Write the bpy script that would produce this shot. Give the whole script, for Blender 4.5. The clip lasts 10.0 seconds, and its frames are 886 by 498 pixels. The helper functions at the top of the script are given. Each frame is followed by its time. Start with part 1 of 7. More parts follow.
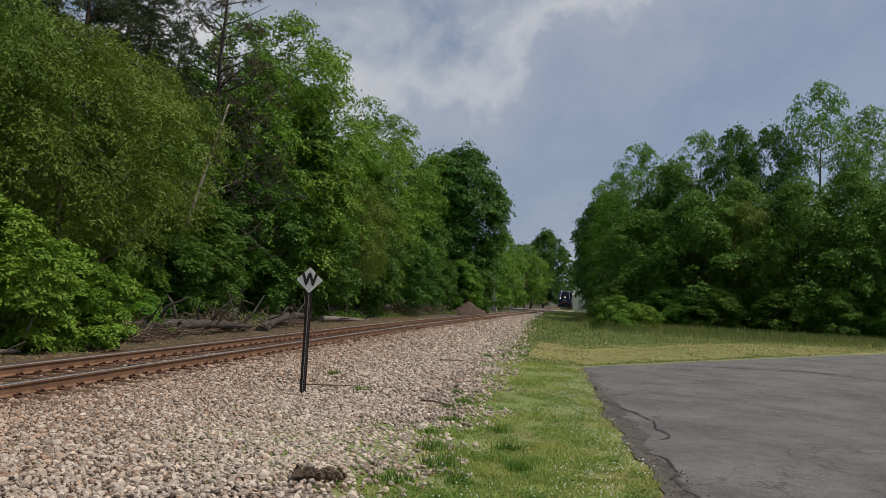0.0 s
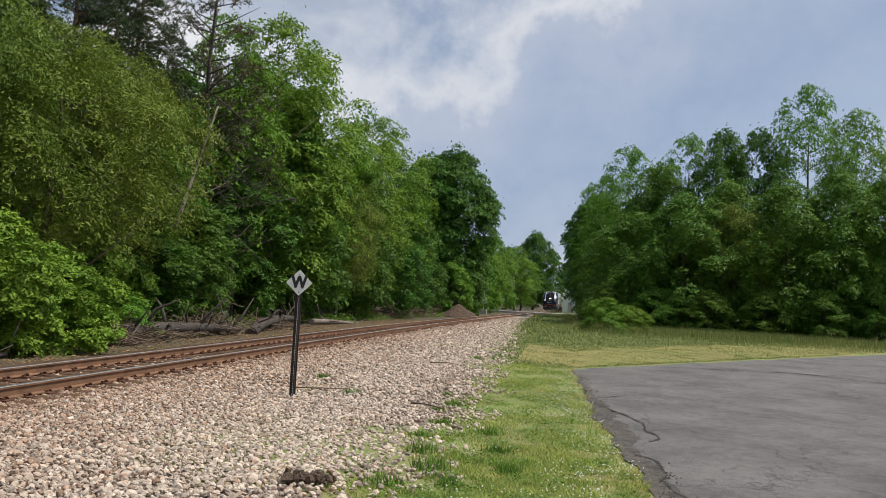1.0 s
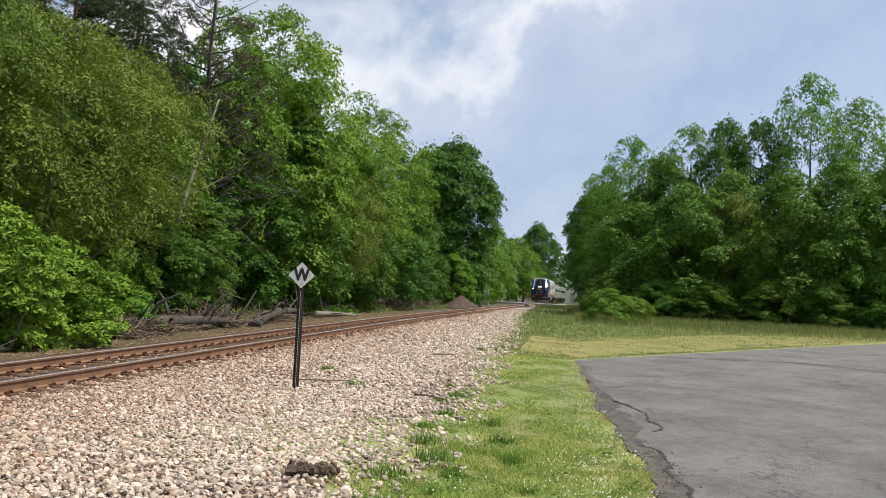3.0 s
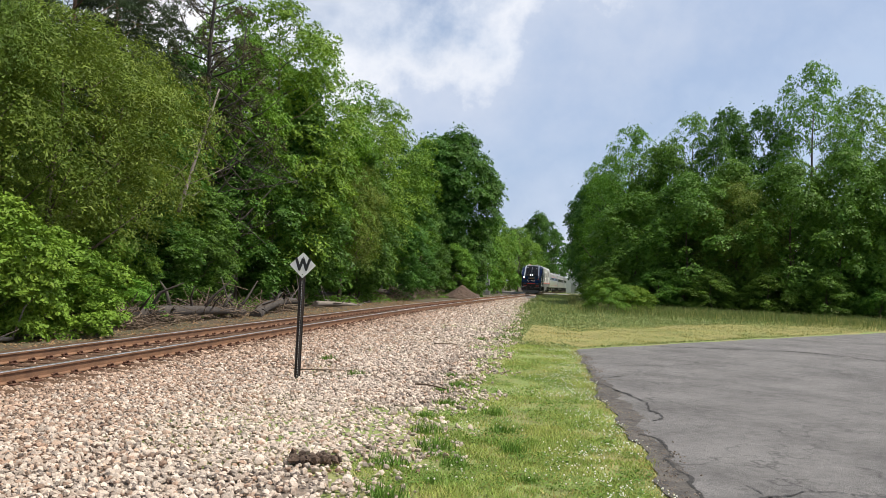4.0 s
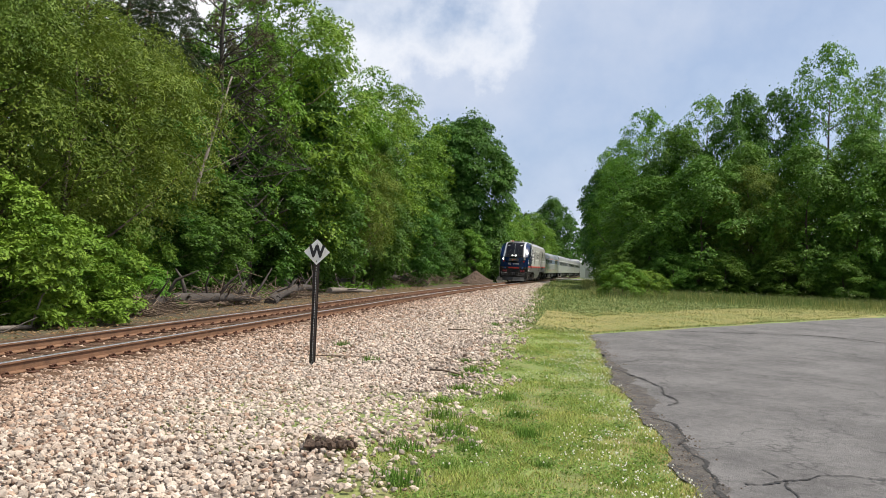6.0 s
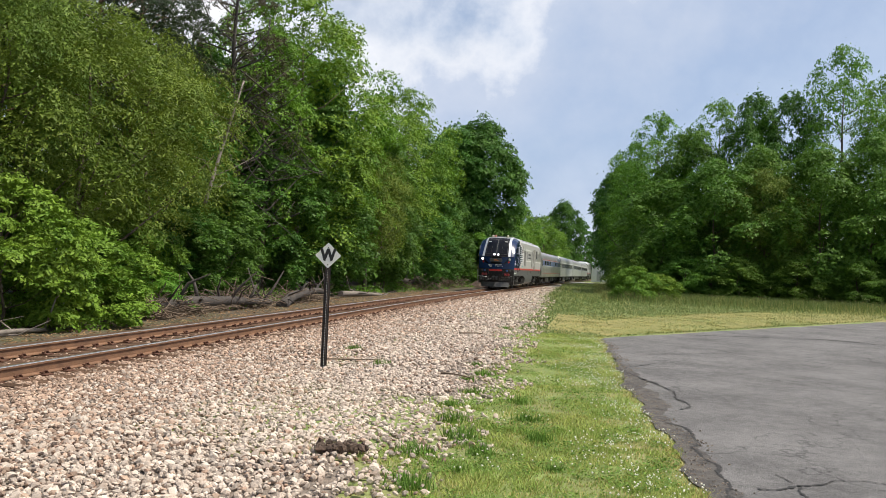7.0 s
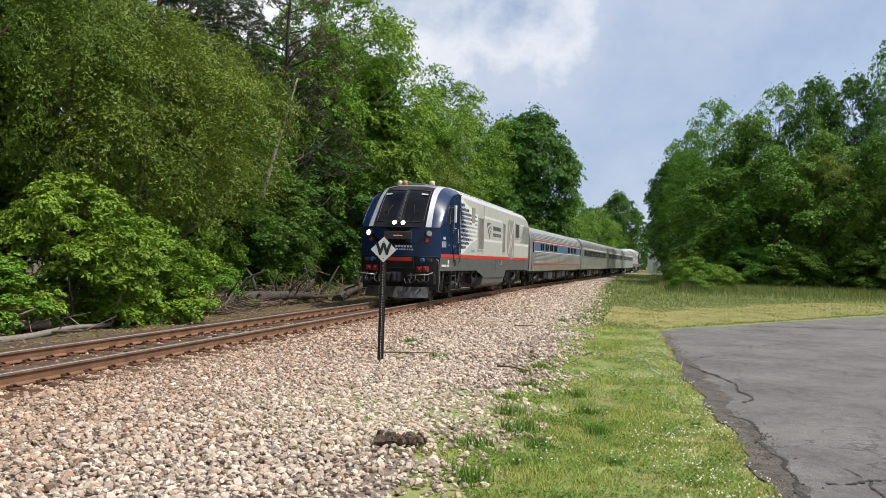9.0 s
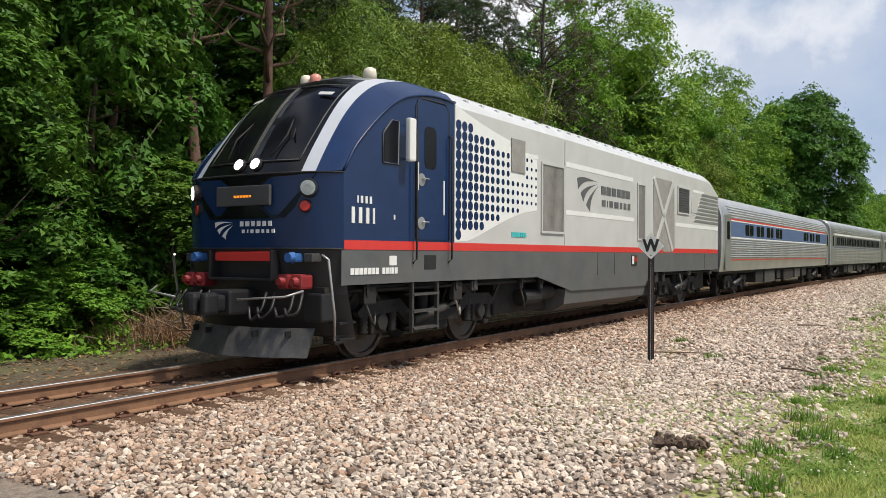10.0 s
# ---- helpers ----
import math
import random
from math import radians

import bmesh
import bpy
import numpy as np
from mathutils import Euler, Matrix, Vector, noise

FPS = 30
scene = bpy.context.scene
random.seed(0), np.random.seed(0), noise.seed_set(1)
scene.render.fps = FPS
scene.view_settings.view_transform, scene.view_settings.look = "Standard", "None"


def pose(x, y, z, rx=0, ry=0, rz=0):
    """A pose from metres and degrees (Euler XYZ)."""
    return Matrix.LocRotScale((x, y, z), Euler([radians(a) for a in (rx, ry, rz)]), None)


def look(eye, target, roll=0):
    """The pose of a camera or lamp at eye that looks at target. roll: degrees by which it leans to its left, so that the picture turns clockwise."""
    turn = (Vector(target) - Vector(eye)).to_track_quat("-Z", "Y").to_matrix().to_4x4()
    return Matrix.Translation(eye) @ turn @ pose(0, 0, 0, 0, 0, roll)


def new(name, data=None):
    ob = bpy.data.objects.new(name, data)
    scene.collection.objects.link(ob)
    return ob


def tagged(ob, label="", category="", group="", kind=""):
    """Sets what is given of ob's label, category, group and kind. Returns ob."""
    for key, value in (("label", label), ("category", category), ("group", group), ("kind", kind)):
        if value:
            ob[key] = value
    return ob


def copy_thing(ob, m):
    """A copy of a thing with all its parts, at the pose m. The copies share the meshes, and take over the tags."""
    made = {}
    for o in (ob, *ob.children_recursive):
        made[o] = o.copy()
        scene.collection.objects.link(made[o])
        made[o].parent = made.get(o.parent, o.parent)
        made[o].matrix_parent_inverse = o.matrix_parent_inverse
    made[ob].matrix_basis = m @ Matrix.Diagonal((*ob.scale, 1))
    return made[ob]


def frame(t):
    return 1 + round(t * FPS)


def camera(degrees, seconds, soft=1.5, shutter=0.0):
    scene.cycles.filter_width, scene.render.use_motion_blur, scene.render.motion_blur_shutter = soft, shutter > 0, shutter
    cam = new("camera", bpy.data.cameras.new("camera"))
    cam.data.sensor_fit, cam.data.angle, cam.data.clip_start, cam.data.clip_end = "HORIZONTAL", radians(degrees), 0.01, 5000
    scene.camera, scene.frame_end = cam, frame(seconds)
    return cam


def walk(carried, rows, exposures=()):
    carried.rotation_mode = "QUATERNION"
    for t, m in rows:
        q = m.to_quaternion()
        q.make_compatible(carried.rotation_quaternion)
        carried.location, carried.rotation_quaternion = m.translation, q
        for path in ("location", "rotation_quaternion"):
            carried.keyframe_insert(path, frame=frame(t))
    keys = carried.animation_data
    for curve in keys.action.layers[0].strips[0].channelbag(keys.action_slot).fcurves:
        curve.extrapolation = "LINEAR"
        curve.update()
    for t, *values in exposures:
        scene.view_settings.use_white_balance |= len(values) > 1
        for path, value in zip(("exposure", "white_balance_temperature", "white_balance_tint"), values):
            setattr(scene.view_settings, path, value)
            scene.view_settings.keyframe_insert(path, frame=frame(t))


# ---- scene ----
cam = camera(57.56, 10.0, soft=0.8)

# The track runs along +y, x to the right of it; z = 0 is the rail head beside the camera.
EYE = Vector((8.55, 0.0, 1.61))


def aim(yaw, pitch, roll, shift=0.0):
    """The holder sways a hand's width to the left in the last second, as the view swings round."""
    eye = EYE + Vector((-0.138, -0.021, -0.024)) * shift
    a, b = radians(yaw), radians(pitch)
    way = Vector((-math.sin(a) * math.cos(b), math.cos(a) * math.cos(b), math.sin(b)))
    return look(eye, eye + way, roll)


PATH = [
    (0.0, 9.25, 3.22, 3.29, 0), (0.5, 8.89, 3.20, 3.12, 0), (1.0, 8.54, 3.44, 3.20, 0), (1.5, 8.34, 3.42, 3.26, 0),
    (2.0, 8.46, 3.28, 3.10, 0), (2.5, 8.60, 3.08, 2.94, 0), (4.0, 8.70, 2.11, 2.77, 0), (4.5, 8.83, 1.61, 2.70, 0),
    (5.0, 9.12, 1.24, 2.58, 0), (5.5, 9.40, 1.06, 2.42, 0), (7.0, 10.41, 1.28, 2.43, 0), (7.5, 11.21, 1.67, 2.28, 0),
    (8.0, 11.93, 1.38, 2.10, 0), (8.5, 12.61, 0.89, 2.04, 0.05), (9.0, 14.16, 0.66, 1.75, 0.19), (9.2, 15.57, 0.57, 1.63, 0.32),
    (9.5, 19.25, 0.36, 0.81, 0.56), (9.7, 23.44, 0.27, 0.50, 0.74), (9.8, 26.08, 0.26, 0.40, 0.83), (9.9, 29.15, 0.30, 0.34, 0.92),
    (10.0, 32.35, 0.32, 0.25, 1.0),
]
EXPOSURES = [(t, s + 0.03, 6450, 10) for t, s in ((0.0, -0.62), (0.5, -0.46), (1.0, -0.18), (1.7, 0.08), (2.5, 0.15), (4.0, 0.20), (6.0, 0.20), (9.0, 0.12), (10.0, 0.08))]
walk(cam, [(t, aim(a, b, c, d)) for t, a, b, c, d in PATH], EXPOSURES)


# ---- light ----
SUN_ELEVATION, SUN_AZIMUTH = 61.0, 86.0  # degrees; azimuth clockwise from +y


def make_world():
    world = bpy.data.worlds.new("sky")
    scene.world = world
    world.use_nodes = True
    nt = world.node_tree
    n, l = nt.nodes, nt.links
    n.clear()
    out = n.new("ShaderNodeOutputWorld")
    bg = n.new("ShaderNodeBackground")
    sky = n.new("ShaderNodeTexSky")
    sky.sky_type, sky.sun_disc = "NISHITA", False
    sky.sun_elevation, sky.sun_rotation = radians(SUN_ELEVATION), radians(SUN_AZIMUTH)
    sky.dust_density, sky.ozone_density = 1.5, 1.5
    dim = n.new("ShaderNodeVectorMath")
    dim.operation = "SCALE"
    dim.inputs["Scale"].default_value = 0.135
    l.new(sky.outputs[0], dim.inputs[0])
    co = n.new("ShaderNodeTexCoord")
    sq = n.new("ShaderNodeMapping")
    sq.inputs["Scale"].default_value = (1.0, 1.0, 2.2)
    sq.inputs["Location"].default_value = (0.35, 0.1, 0.28)
    l.new(co.outputs["Generated"], sq.inputs[0])
    big = n.new("ShaderNodeTexNoise")
    big.inputs["Scale"].default_value, big.inputs["Detail"].default_value = 2.3, 8
    big.inputs["Roughness"].default_value, big.inputs["Distortion"].default_value = 0.52, 0.25
    l.new(sq.outputs[0], big.inputs["Vector"])
    cover = n.new("ShaderNodeMapRange")
    cover.inputs[1].default_value, cover.inputs[2].default_value = 0.42, 0.62
    l.new(big.outputs[0], cover.inputs[0])
    tone = n.new("ShaderNodeTexNoise")
    tone.inputs["Scale"].default_value, tone.inputs["Detail"].default_value = 3.4, 6
    l.new(sq.outputs[0], tone.inputs["Vector"])
    ramp = n.new("ShaderNodeValToRGB")
    ramp.color_ramp.elements[0].position, ramp.color_ramp.elements[0].color = 0.38, (0.40, 0.48, 0.63, 1)
    ramp.color_ramp.elements[1].position, ramp.color_ramp.elements[1].color = 0.62, (0.98, 0.98, 1.0, 1)
    l.new(tone.outputs[0], ramp.inputs[0])
    mix = n.new("ShaderNodeMix")
    mix.data_type = "RGBA"
    l.new(cover.outputs[0], mix.inputs[0])
    l.new(dim.outputs[0], mix.inputs[6])
    l.new(ramp.outputs[0], mix.inputs[7])
    # a grey-blue cloud bank with a bright ragged rim, drawn across the sky beyond the line
    side = n.new("ShaderNodeVectorMath")
    side.operation, side.inputs[1].default_value = "DOT_PRODUCT", (0.495, 0.303, -0.815)
    l.new(co.outputs["Generated"], side.inputs[0])
    rag = n.new("ShaderNodeTexNoise")
    rag.inputs["Scale"].default_value, rag.inputs["Detail"].default_value, rag.inputs["Roughness"].default_value = 8.0, 8, 0.60
    l.new(co.outputs["Generated"], rag.inputs["Vector"])
    sway = n.new("ShaderNodeMath")
    sway.operation, sway.inputs[1].default_value, sway.inputs[2].default_value = "MULTIPLY_ADD", 0.34, -0.17
    l.new(rag.outputs[0], sway.inputs[0])
    edge = n.new("ShaderNodeMath")
    l.new(side.outputs["Value"], edge.inputs[0])
    l.new(sway.outputs[0], edge.inputs[1])
    bank = n.new("ShaderNodeValToRGB")
    for k, (at, value) in enumerate(((0.36, 0.0), (0.43, 0.55), (0.50, 0.85), (0.68, 0.75), (0.85, 0.0))):
        e = bank.color_ramp.elements[k] if k < 2 else bank.color_ramp.elements.new(at)
        e.position, e.color = at, (value, value, value, 1)
    tint = n.new("ShaderNodeValToRGB")
    for k, (at, value) in enumerate(((0.36, (0.80, 0.85, 0.94)), (0.455, (0.98, 0.98, 1.0)), (0.50, (0.56, 0.63, 0.77)), (0.62, (0.42, 0.52, 0.71)), (0.80, (0.64, 0.72, 0.86)))):
        e = tint.color_ramp.elements[k] if k < 2 else tint.color_ramp.elements.new(at)
        e.position, e.color = at, (*value, 1)
    lift = n.new("ShaderNodeMath")
    lift.operation, lift.inputs[1].default_value, lift.inputs[2].default_value = "MULTIPLY_ADD", 1.0, 0.455
    l.new(edge.outputs[0], lift.inputs[0])
    l.new(lift.outputs[0], bank.inputs[0])
    l.new(lift.outputs[0], tint.inputs[0])
    over = n.new("ShaderNodeMix")
    over.data_type = "RGBA"
    l.new(bank.outputs[0], over.inputs[0])
    l.new(mix.outputs[2], over.inputs[6])
    l.new(tint.outputs[0], over.inputs[7])
    l.new(over.outputs[2], bg.inputs[0])
    bg.inputs[1].default_value = 0.93
    l.new(bg.outputs[0], out.inputs[0])
    sun = new("sun", bpy.data.lights.new("sun", "SUN"))
    sun.data.energy, sun.data.angle, sun.data.color = 4.4, radians(6), (1.0, 0.93, 0.80)
    e, a = radians(SUN_ELEVATION), radians(SUN_AZIMUTH)
    way = Vector((math.sin(a) * math.cos(e), math.cos(a) * math.cos(e), math.sin(e)))
    sun.matrix_world = look(way * 50, (0, 0, 0))


make_world()


# ---- materials ----
def base_material(name):
    m = bpy.data.materials.new(name)
    m.use_nodes = True
    return m, m.node_tree.nodes, m.node_tree.links, m.node_tree.nodes["Principled BSDF"]


def mat(name, color, rough=0.6, metal=0.0, vary=0.12, scale=6.0, fine=60.0, bump=0.15, coat=0.0, random_hue=0.0, island=False, emit=0.0, spec=0.5, stain=None, stain_amount=0.4, ior=1.5):
    """A worn surface: colour varied at two scales, with fine relief, and by piece where asked."""
    m, n, l, b = base_material(name)
    b.inputs["Roughness"].default_value, b.inputs["Metallic"].default_value = rough, metal
    b.inputs["Specular IOR Level"].default_value = spec
    b.inputs["Coat Weight"].default_value = coat
    b.inputs["IOR"].default_value = ior
    b.inputs["Coat Roughness"].default_value = 0.12
    co = n.new("ShaderNodeTexCoord")
    n1, n2 = n.new("ShaderNodeTexNoise"), n.new("ShaderNodeTexNoise")
    n1.inputs["Scale"].default_value, n1.inputs["Detail"].default_value = scale, 5
    n2.inputs["Scale"].default_value, n2.inputs["Detail"].default_value = fine, 4
    l.new(co.outputs["Object"], n1.inputs["Vector"])
    l.new(co.outputs["Object"], n2.inputs["Vector"])
    add = n.new("ShaderNodeMath")
    add.operation = "ADD"
    l.new(n1.outputs[0], add.inputs[0])
    l.new(n2.outputs[0], add.inputs[1])
    val = n.new("ShaderNodeMapRange")
    val.inputs[1].default_value, val.inputs[2].default_value = 0.6, 1.4
    val.inputs[3].default_value, val.inputs[4].default_value = 1 - vary * 1.6, 1 + vary * 1.6
    l.new(add.outputs[0], val.inputs[0])
    hsv = n.new("ShaderNodeHueSaturation")
    hsv.inputs["Color"].default_value = (*color, 1)
    last = val.outputs[0]
    if random_hue:
        if island:
            g = n.new("ShaderNodeNewGeometry")
            rnd = g.outputs["Random Per Island"]
        else:
            g = n.new("ShaderNodeObjectInfo")
            rnd = g.outputs["Random"]
        span = n.new("ShaderNodeMapRange")
        span.inputs[3].default_value, span.inputs[4].default_value = 1 - random_hue, 1 + random_hue
        l.new(rnd, span.inputs[0])
        mul = n.new("ShaderNodeMath")
        mul.operation = "MULTIPLY"
        l.new(last, mul.inputs[0])
        l.new(span.outputs[0], mul.inputs[1])
        last = mul.outputs[0]
    l.new(last, hsv.inputs["Value"])
    col = hsv.outputs[0]
    if stain:
        n3 = n.new("ShaderNodeTexNoise")
        n3.inputs["Scale"].default_value, n3.inputs["Detail"].default_value = scale * 0.6, 7
        l.new(co.outputs["Object"], n3.inputs["Vector"])
        mr = n.new("ShaderNodeMapRange")
        mr.inputs[1].default_value, mr.inputs[2].default_value, mr.inputs[4].default_value = 0.45, 0.7, stain_amount
        l.new(n3.outputs[0], mr.inputs[0])
        mx = n.new("ShaderNodeMix")
        mx.data_type = "RGBA"
        mx.inputs[7].default_value = (*stain, 1)
        l.new(mr.outputs[0], mx.inputs[0])
        l.new(col, mx.inputs[6])
        col = mx.outputs[2]
    l.new(col, b.inputs["Base Color"])
    if emit:
        b.inputs["Emission Color"].default_value = (*color, 1)
        b.inputs["Emission Strength"].default_value = emit
    if bump:
        bp = n.new("ShaderNodeBump")
        bp.inputs["Strength"].default_value, bp.inputs["Distance"].default_value = bump, 0.02
        l.new(add.outputs[0], bp.inputs["Height"])
        l.new(bp.outputs[0], b.inputs["Normal"])
    return m


def leaf_mat(name, color, warm, spread=0.20, patch=0.9):
    """Leaves: colour from leaf to leaf and from tree to tree, some light through them."""
    m, n, l, b = base_material(name)
    g, o = n.new("ShaderNodeNewGeometry"), n.new("ShaderNodeObjectInfo")
    mx = n.new("ShaderNodeMix")
    mx.data_type = "RGBA"
    mx.inputs[6].default_value, mx.inputs[7].default_value = (*color, 1), (*warm, 1)
    co, cloud = n.new("ShaderNodeTexCoord"), n.new("ShaderNodeTexNoise")
    cloud.inputs["Scale"].default_value, cloud.inputs["Detail"].default_value = patch, 3
    l.new(co.outputs["Object"], cloud.inputs["Vector"])
    blend = n.new("ShaderNodeMapRange")
    blend.inputs[1].default_value, blend.inputs[2].default_value = 0.36, 0.64
    l.new(cloud.outputs[0], blend.inputs[0])
    both = n.new("ShaderNodeMix")
    both.data_type, both.inputs[0].default_value = "FLOAT", 0.35
    l.new(blend.outputs[0], both.inputs[2])
    l.new(g.outputs["Random Per Island"], both.inputs[3])
    l.new(both.outputs[0], mx.inputs[0])
    hsv = n.new("ShaderNodeHueSaturation")
    span = n.new("ShaderNodeMapRange")
    span.inputs[3].default_value, span.inputs[4].default_value = 1 - spread, 1 + spread
    mul = n.new("ShaderNodeMath")
    mul.operation, mul.inputs[1].default_value = "MULTIPLY", 17.31
    fr = n.new("ShaderNodeMath")
    fr.operation = "FRACT"
    l.new(g.outputs["Random Per Island"], mul.inputs[0])
    l.new(mul.outputs[0], fr.inputs[0])
    l.new(fr.outputs[0], span.inputs[0])
    l.new(span.outputs[0], hsv.inputs["Value"])
    tree = n.new("ShaderNodeMapRange")
    tree.inputs[3].default_value, tree.inputs[4].default_value = 0.485, 0.515
    l.new(o.outputs["Random"], tree.inputs[0])
    l.new(tree.outputs[0], hsv.inputs["Hue"])
    l.new(mx.outputs[2], hsv.inputs["Color"])
    l.new(hsv.outputs[0], b.inputs["Base Color"])
    b.inputs["Roughness"].default_value = 0.55
    b.inputs["Specular IOR Level"].default_value = 0.22
    tr = n.new("ShaderNodeBsdfTranslucent")
    l.new(hsv.outputs[0], tr.inputs[0])
    ms = n.new("ShaderNodeMixShader")
    ms.inputs[0].default_value = 0.28
    out = n["Material Output"]
    l.new(b.outputs[0], ms.inputs[1])
    l.new(tr.outputs[0], ms.inputs[2])
    l.new(ms.outputs[0], out.inputs[0])
    return m


M = {
    "stone": mat("limestone_ballast", (0.48, 0.40, 0.33), 0.9, vary=0.18, scale=9, fine=90, random_hue=0.42, island=True, stain=(0.30, 0.18, 0.11), stain_amount=0.35, bump=0.3),
    "ruststone": mat("rust_dusted_ballast", (0.37, 0.265, 0.195), 0.9, vary=0.2, scale=9, fine=90, random_hue=0.5, island=True, stain=(0.24, 0.12, 0.07), stain_amount=0.45, bump=0.3),
    "bed": mat("ballast_fines", (0.19, 0.155, 0.125), 0.95, vary=0.4, scale=14, fine=38, bump=0.8, stain=(0.20, 0.14, 0.10)),
    "rustbed": mat("rust_stained_fines", (0.115, 0.070, 0.045), 0.95, vary=0.4, scale=14, fine=38, bump=0.8, spec=0.1, stain=(0.16, 0.10, 0.07)),
    "soil": mat("forest_soil", (0.085, 0.065, 0.042), 0.95, vary=0.4, scale=1.5, fine=20, bump=0.6, stain=(0.10, 0.12, 0.03)),
    "turf": mat("turf", (0.175, 0.225, 0.060), 0.95, vary=0.35, scale=1.3, fine=30, bump=0.5, stain=(0.27, 0.225, 0.11), stain_amount=0.75),
    "rail": mat("rusty_rail", (0.23, 0.125, 0.070), 0.75, metal=0.25, vary=0.25, scale=4, fine=70, bump=0.2, stain=(0.10, 0.05, 0.035)),
    "railtop": mat("polished_rail_head", (0.75, 0.75, 0.76), 0.38, metal=1.0, vary=0.06, bump=0.03),
    "tie": mat("weathered_tie", (0.095, 0.058, 0.038), 0.95, spec=0.1, vary=0.4, scale=5, fine=55, bump=0.6, random_hue=0.3),
    "plate": mat("rusted_plate", (0.12, 0.055, 0.032), 0.85, metal=0.2, vary=0.35, scale=12, bump=0.35),
    "bark": mat("bark", (0.10, 0.075, 0.055), 0.95, vary=0.4, scale=6, fine=40, bump=0.9),
    "pinebark": mat("pine_bark", (0.15, 0.085, 0.062), 0.95, vary=0.4, scale=5, fine=30, bump=0.9),
    "deadwood": mat("grey_dead_wood", (0.068, 0.057, 0.050), 0.95, vary=0.35, scale=7, fine=60, bump=0.6),
    "leafA": leaf_mat("deep_green_leaves", (0.040, 0.110, 0.014), (0.105, 0.215, 0.026)),
    "leafB": leaf_mat("fresh_green_leaves", (0.080, 0.190, 0.016), (0.190, 0.335, 0.034)),
    "leafC": leaf_mat("olive_green_leaves", (0.088, 0.150, 0.018), (0.205, 0.270, 0.038)),
    "leafD": leaf_mat("mid_green_leaves", (0.060, 0.145, 0.016), (0.155, 0.275, 0.034)),
    "leafE": leaf_mat("shrub_leaves", (0.090, 0.205, 0.020), (0.215, 0.360, 0.042)),
    "needle": leaf_mat("pine_needles", (0.034, 0.060, 0.024), (0.070, 0.092, 0.038)),
    "drytwig": leaf_mat("dry_needles", (0.055, 0.062, 0.028), (0.105, 0.085, 0.045)),
    "grass": leaf_mat("lawn_grass", (0.185, 0.295, 0.045), (0.40, 0.42, 0.11), 0.3, 1.4),
    "hay": leaf_mat("dry_grass", (0.46, 0.37, 0.14), (0.36, 0.33, 0.12), 0.3),
    "roughgrass": leaf_mat("rough_field_grass", (0.10, 0.150, 0.035), (0.19, 0.215, 0.07), 0.3),
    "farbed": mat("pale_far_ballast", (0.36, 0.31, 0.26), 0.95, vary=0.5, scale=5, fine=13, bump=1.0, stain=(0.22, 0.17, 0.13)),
    "clover": mat("clover_flower", (0.78, 0.76, 0.66), 0.8, vary=0.05, bump=0.0),
    "white": mat("white_sign_face", (0.78, 0.78, 0.74), 0.5, vary=0.05, scale=8, stain=(0.5, 0.42, 0.3), stain_amount=0.15, bump=0.03),
    "blackpaint": mat("black_paint", (0.012, 0.012, 0.013), 0.5, vary=0.2, bump=0.05),
    "post": mat("dark_steel_post", (0.028, 0.024, 0.022), 0.6, metal=0.3, vary=0.3, scale=14, stain=(0.10, 0.05, 0.03), stain_amount=0.4, bump=0.15),
}


# ---- mesh helpers ----
def bm_object(name, bm, material, parent=None, label=""):
    me = bpy.data.meshes.new(name)
    bm.to_mesh(me)
    bm.free()
    for mm in material if isinstance(material, (list, tuple)) else (material,):
        me.materials.append(mm)
    ob = new(name, me)
    if parent:
        ob.parent = parent
    if label:
        ob["label"] = label
    return ob


def part(name, bm, material, parent, label=""):
    return bm_object(name, bm, material, parent, label)


def raw_mesh(name, verts, faces, materials, indices=None, smooth=False):
    me = bpy.data.meshes.new(name)
    me.from_pydata(np.asarray(verts).tolist(), [], np.asarray(faces).tolist() if isinstance(faces, np.ndarray) else faces)
    for mm in materials:
        me.materials.append(mm)
    if indices is not None:
        me.polygons.foreach_set("material_index", np.asarray(indices, dtype=np.int32))
    if smooth:
        me.polygons.foreach_set("use_smooth", np.ones(len(me.polygons), dtype=bool))
    me.update()
    return me


def box(bm, x0, x1, y0, y1, z0, z1, bevel=0.0):
    r = bmesh.ops.create_cube(bm, size=1.0)
    bmesh.ops.scale(bm, vec=(x1 - x0, y1 - y0, z1 - z0), verts=r["verts"])
    bmesh.ops.translate(bm, vec=((x0 + x1) / 2, (y0 + y1) / 2, (z0 + z1) / 2), verts=r["verts"])
    if bevel:
        edges = list({e for v in r["verts"] for e in v.link_edges})
        bmesh.ops.bevel(bm, geom=edges, offset=bevel, segments=2, affect="EDGES", profile=0.6)
    return bm


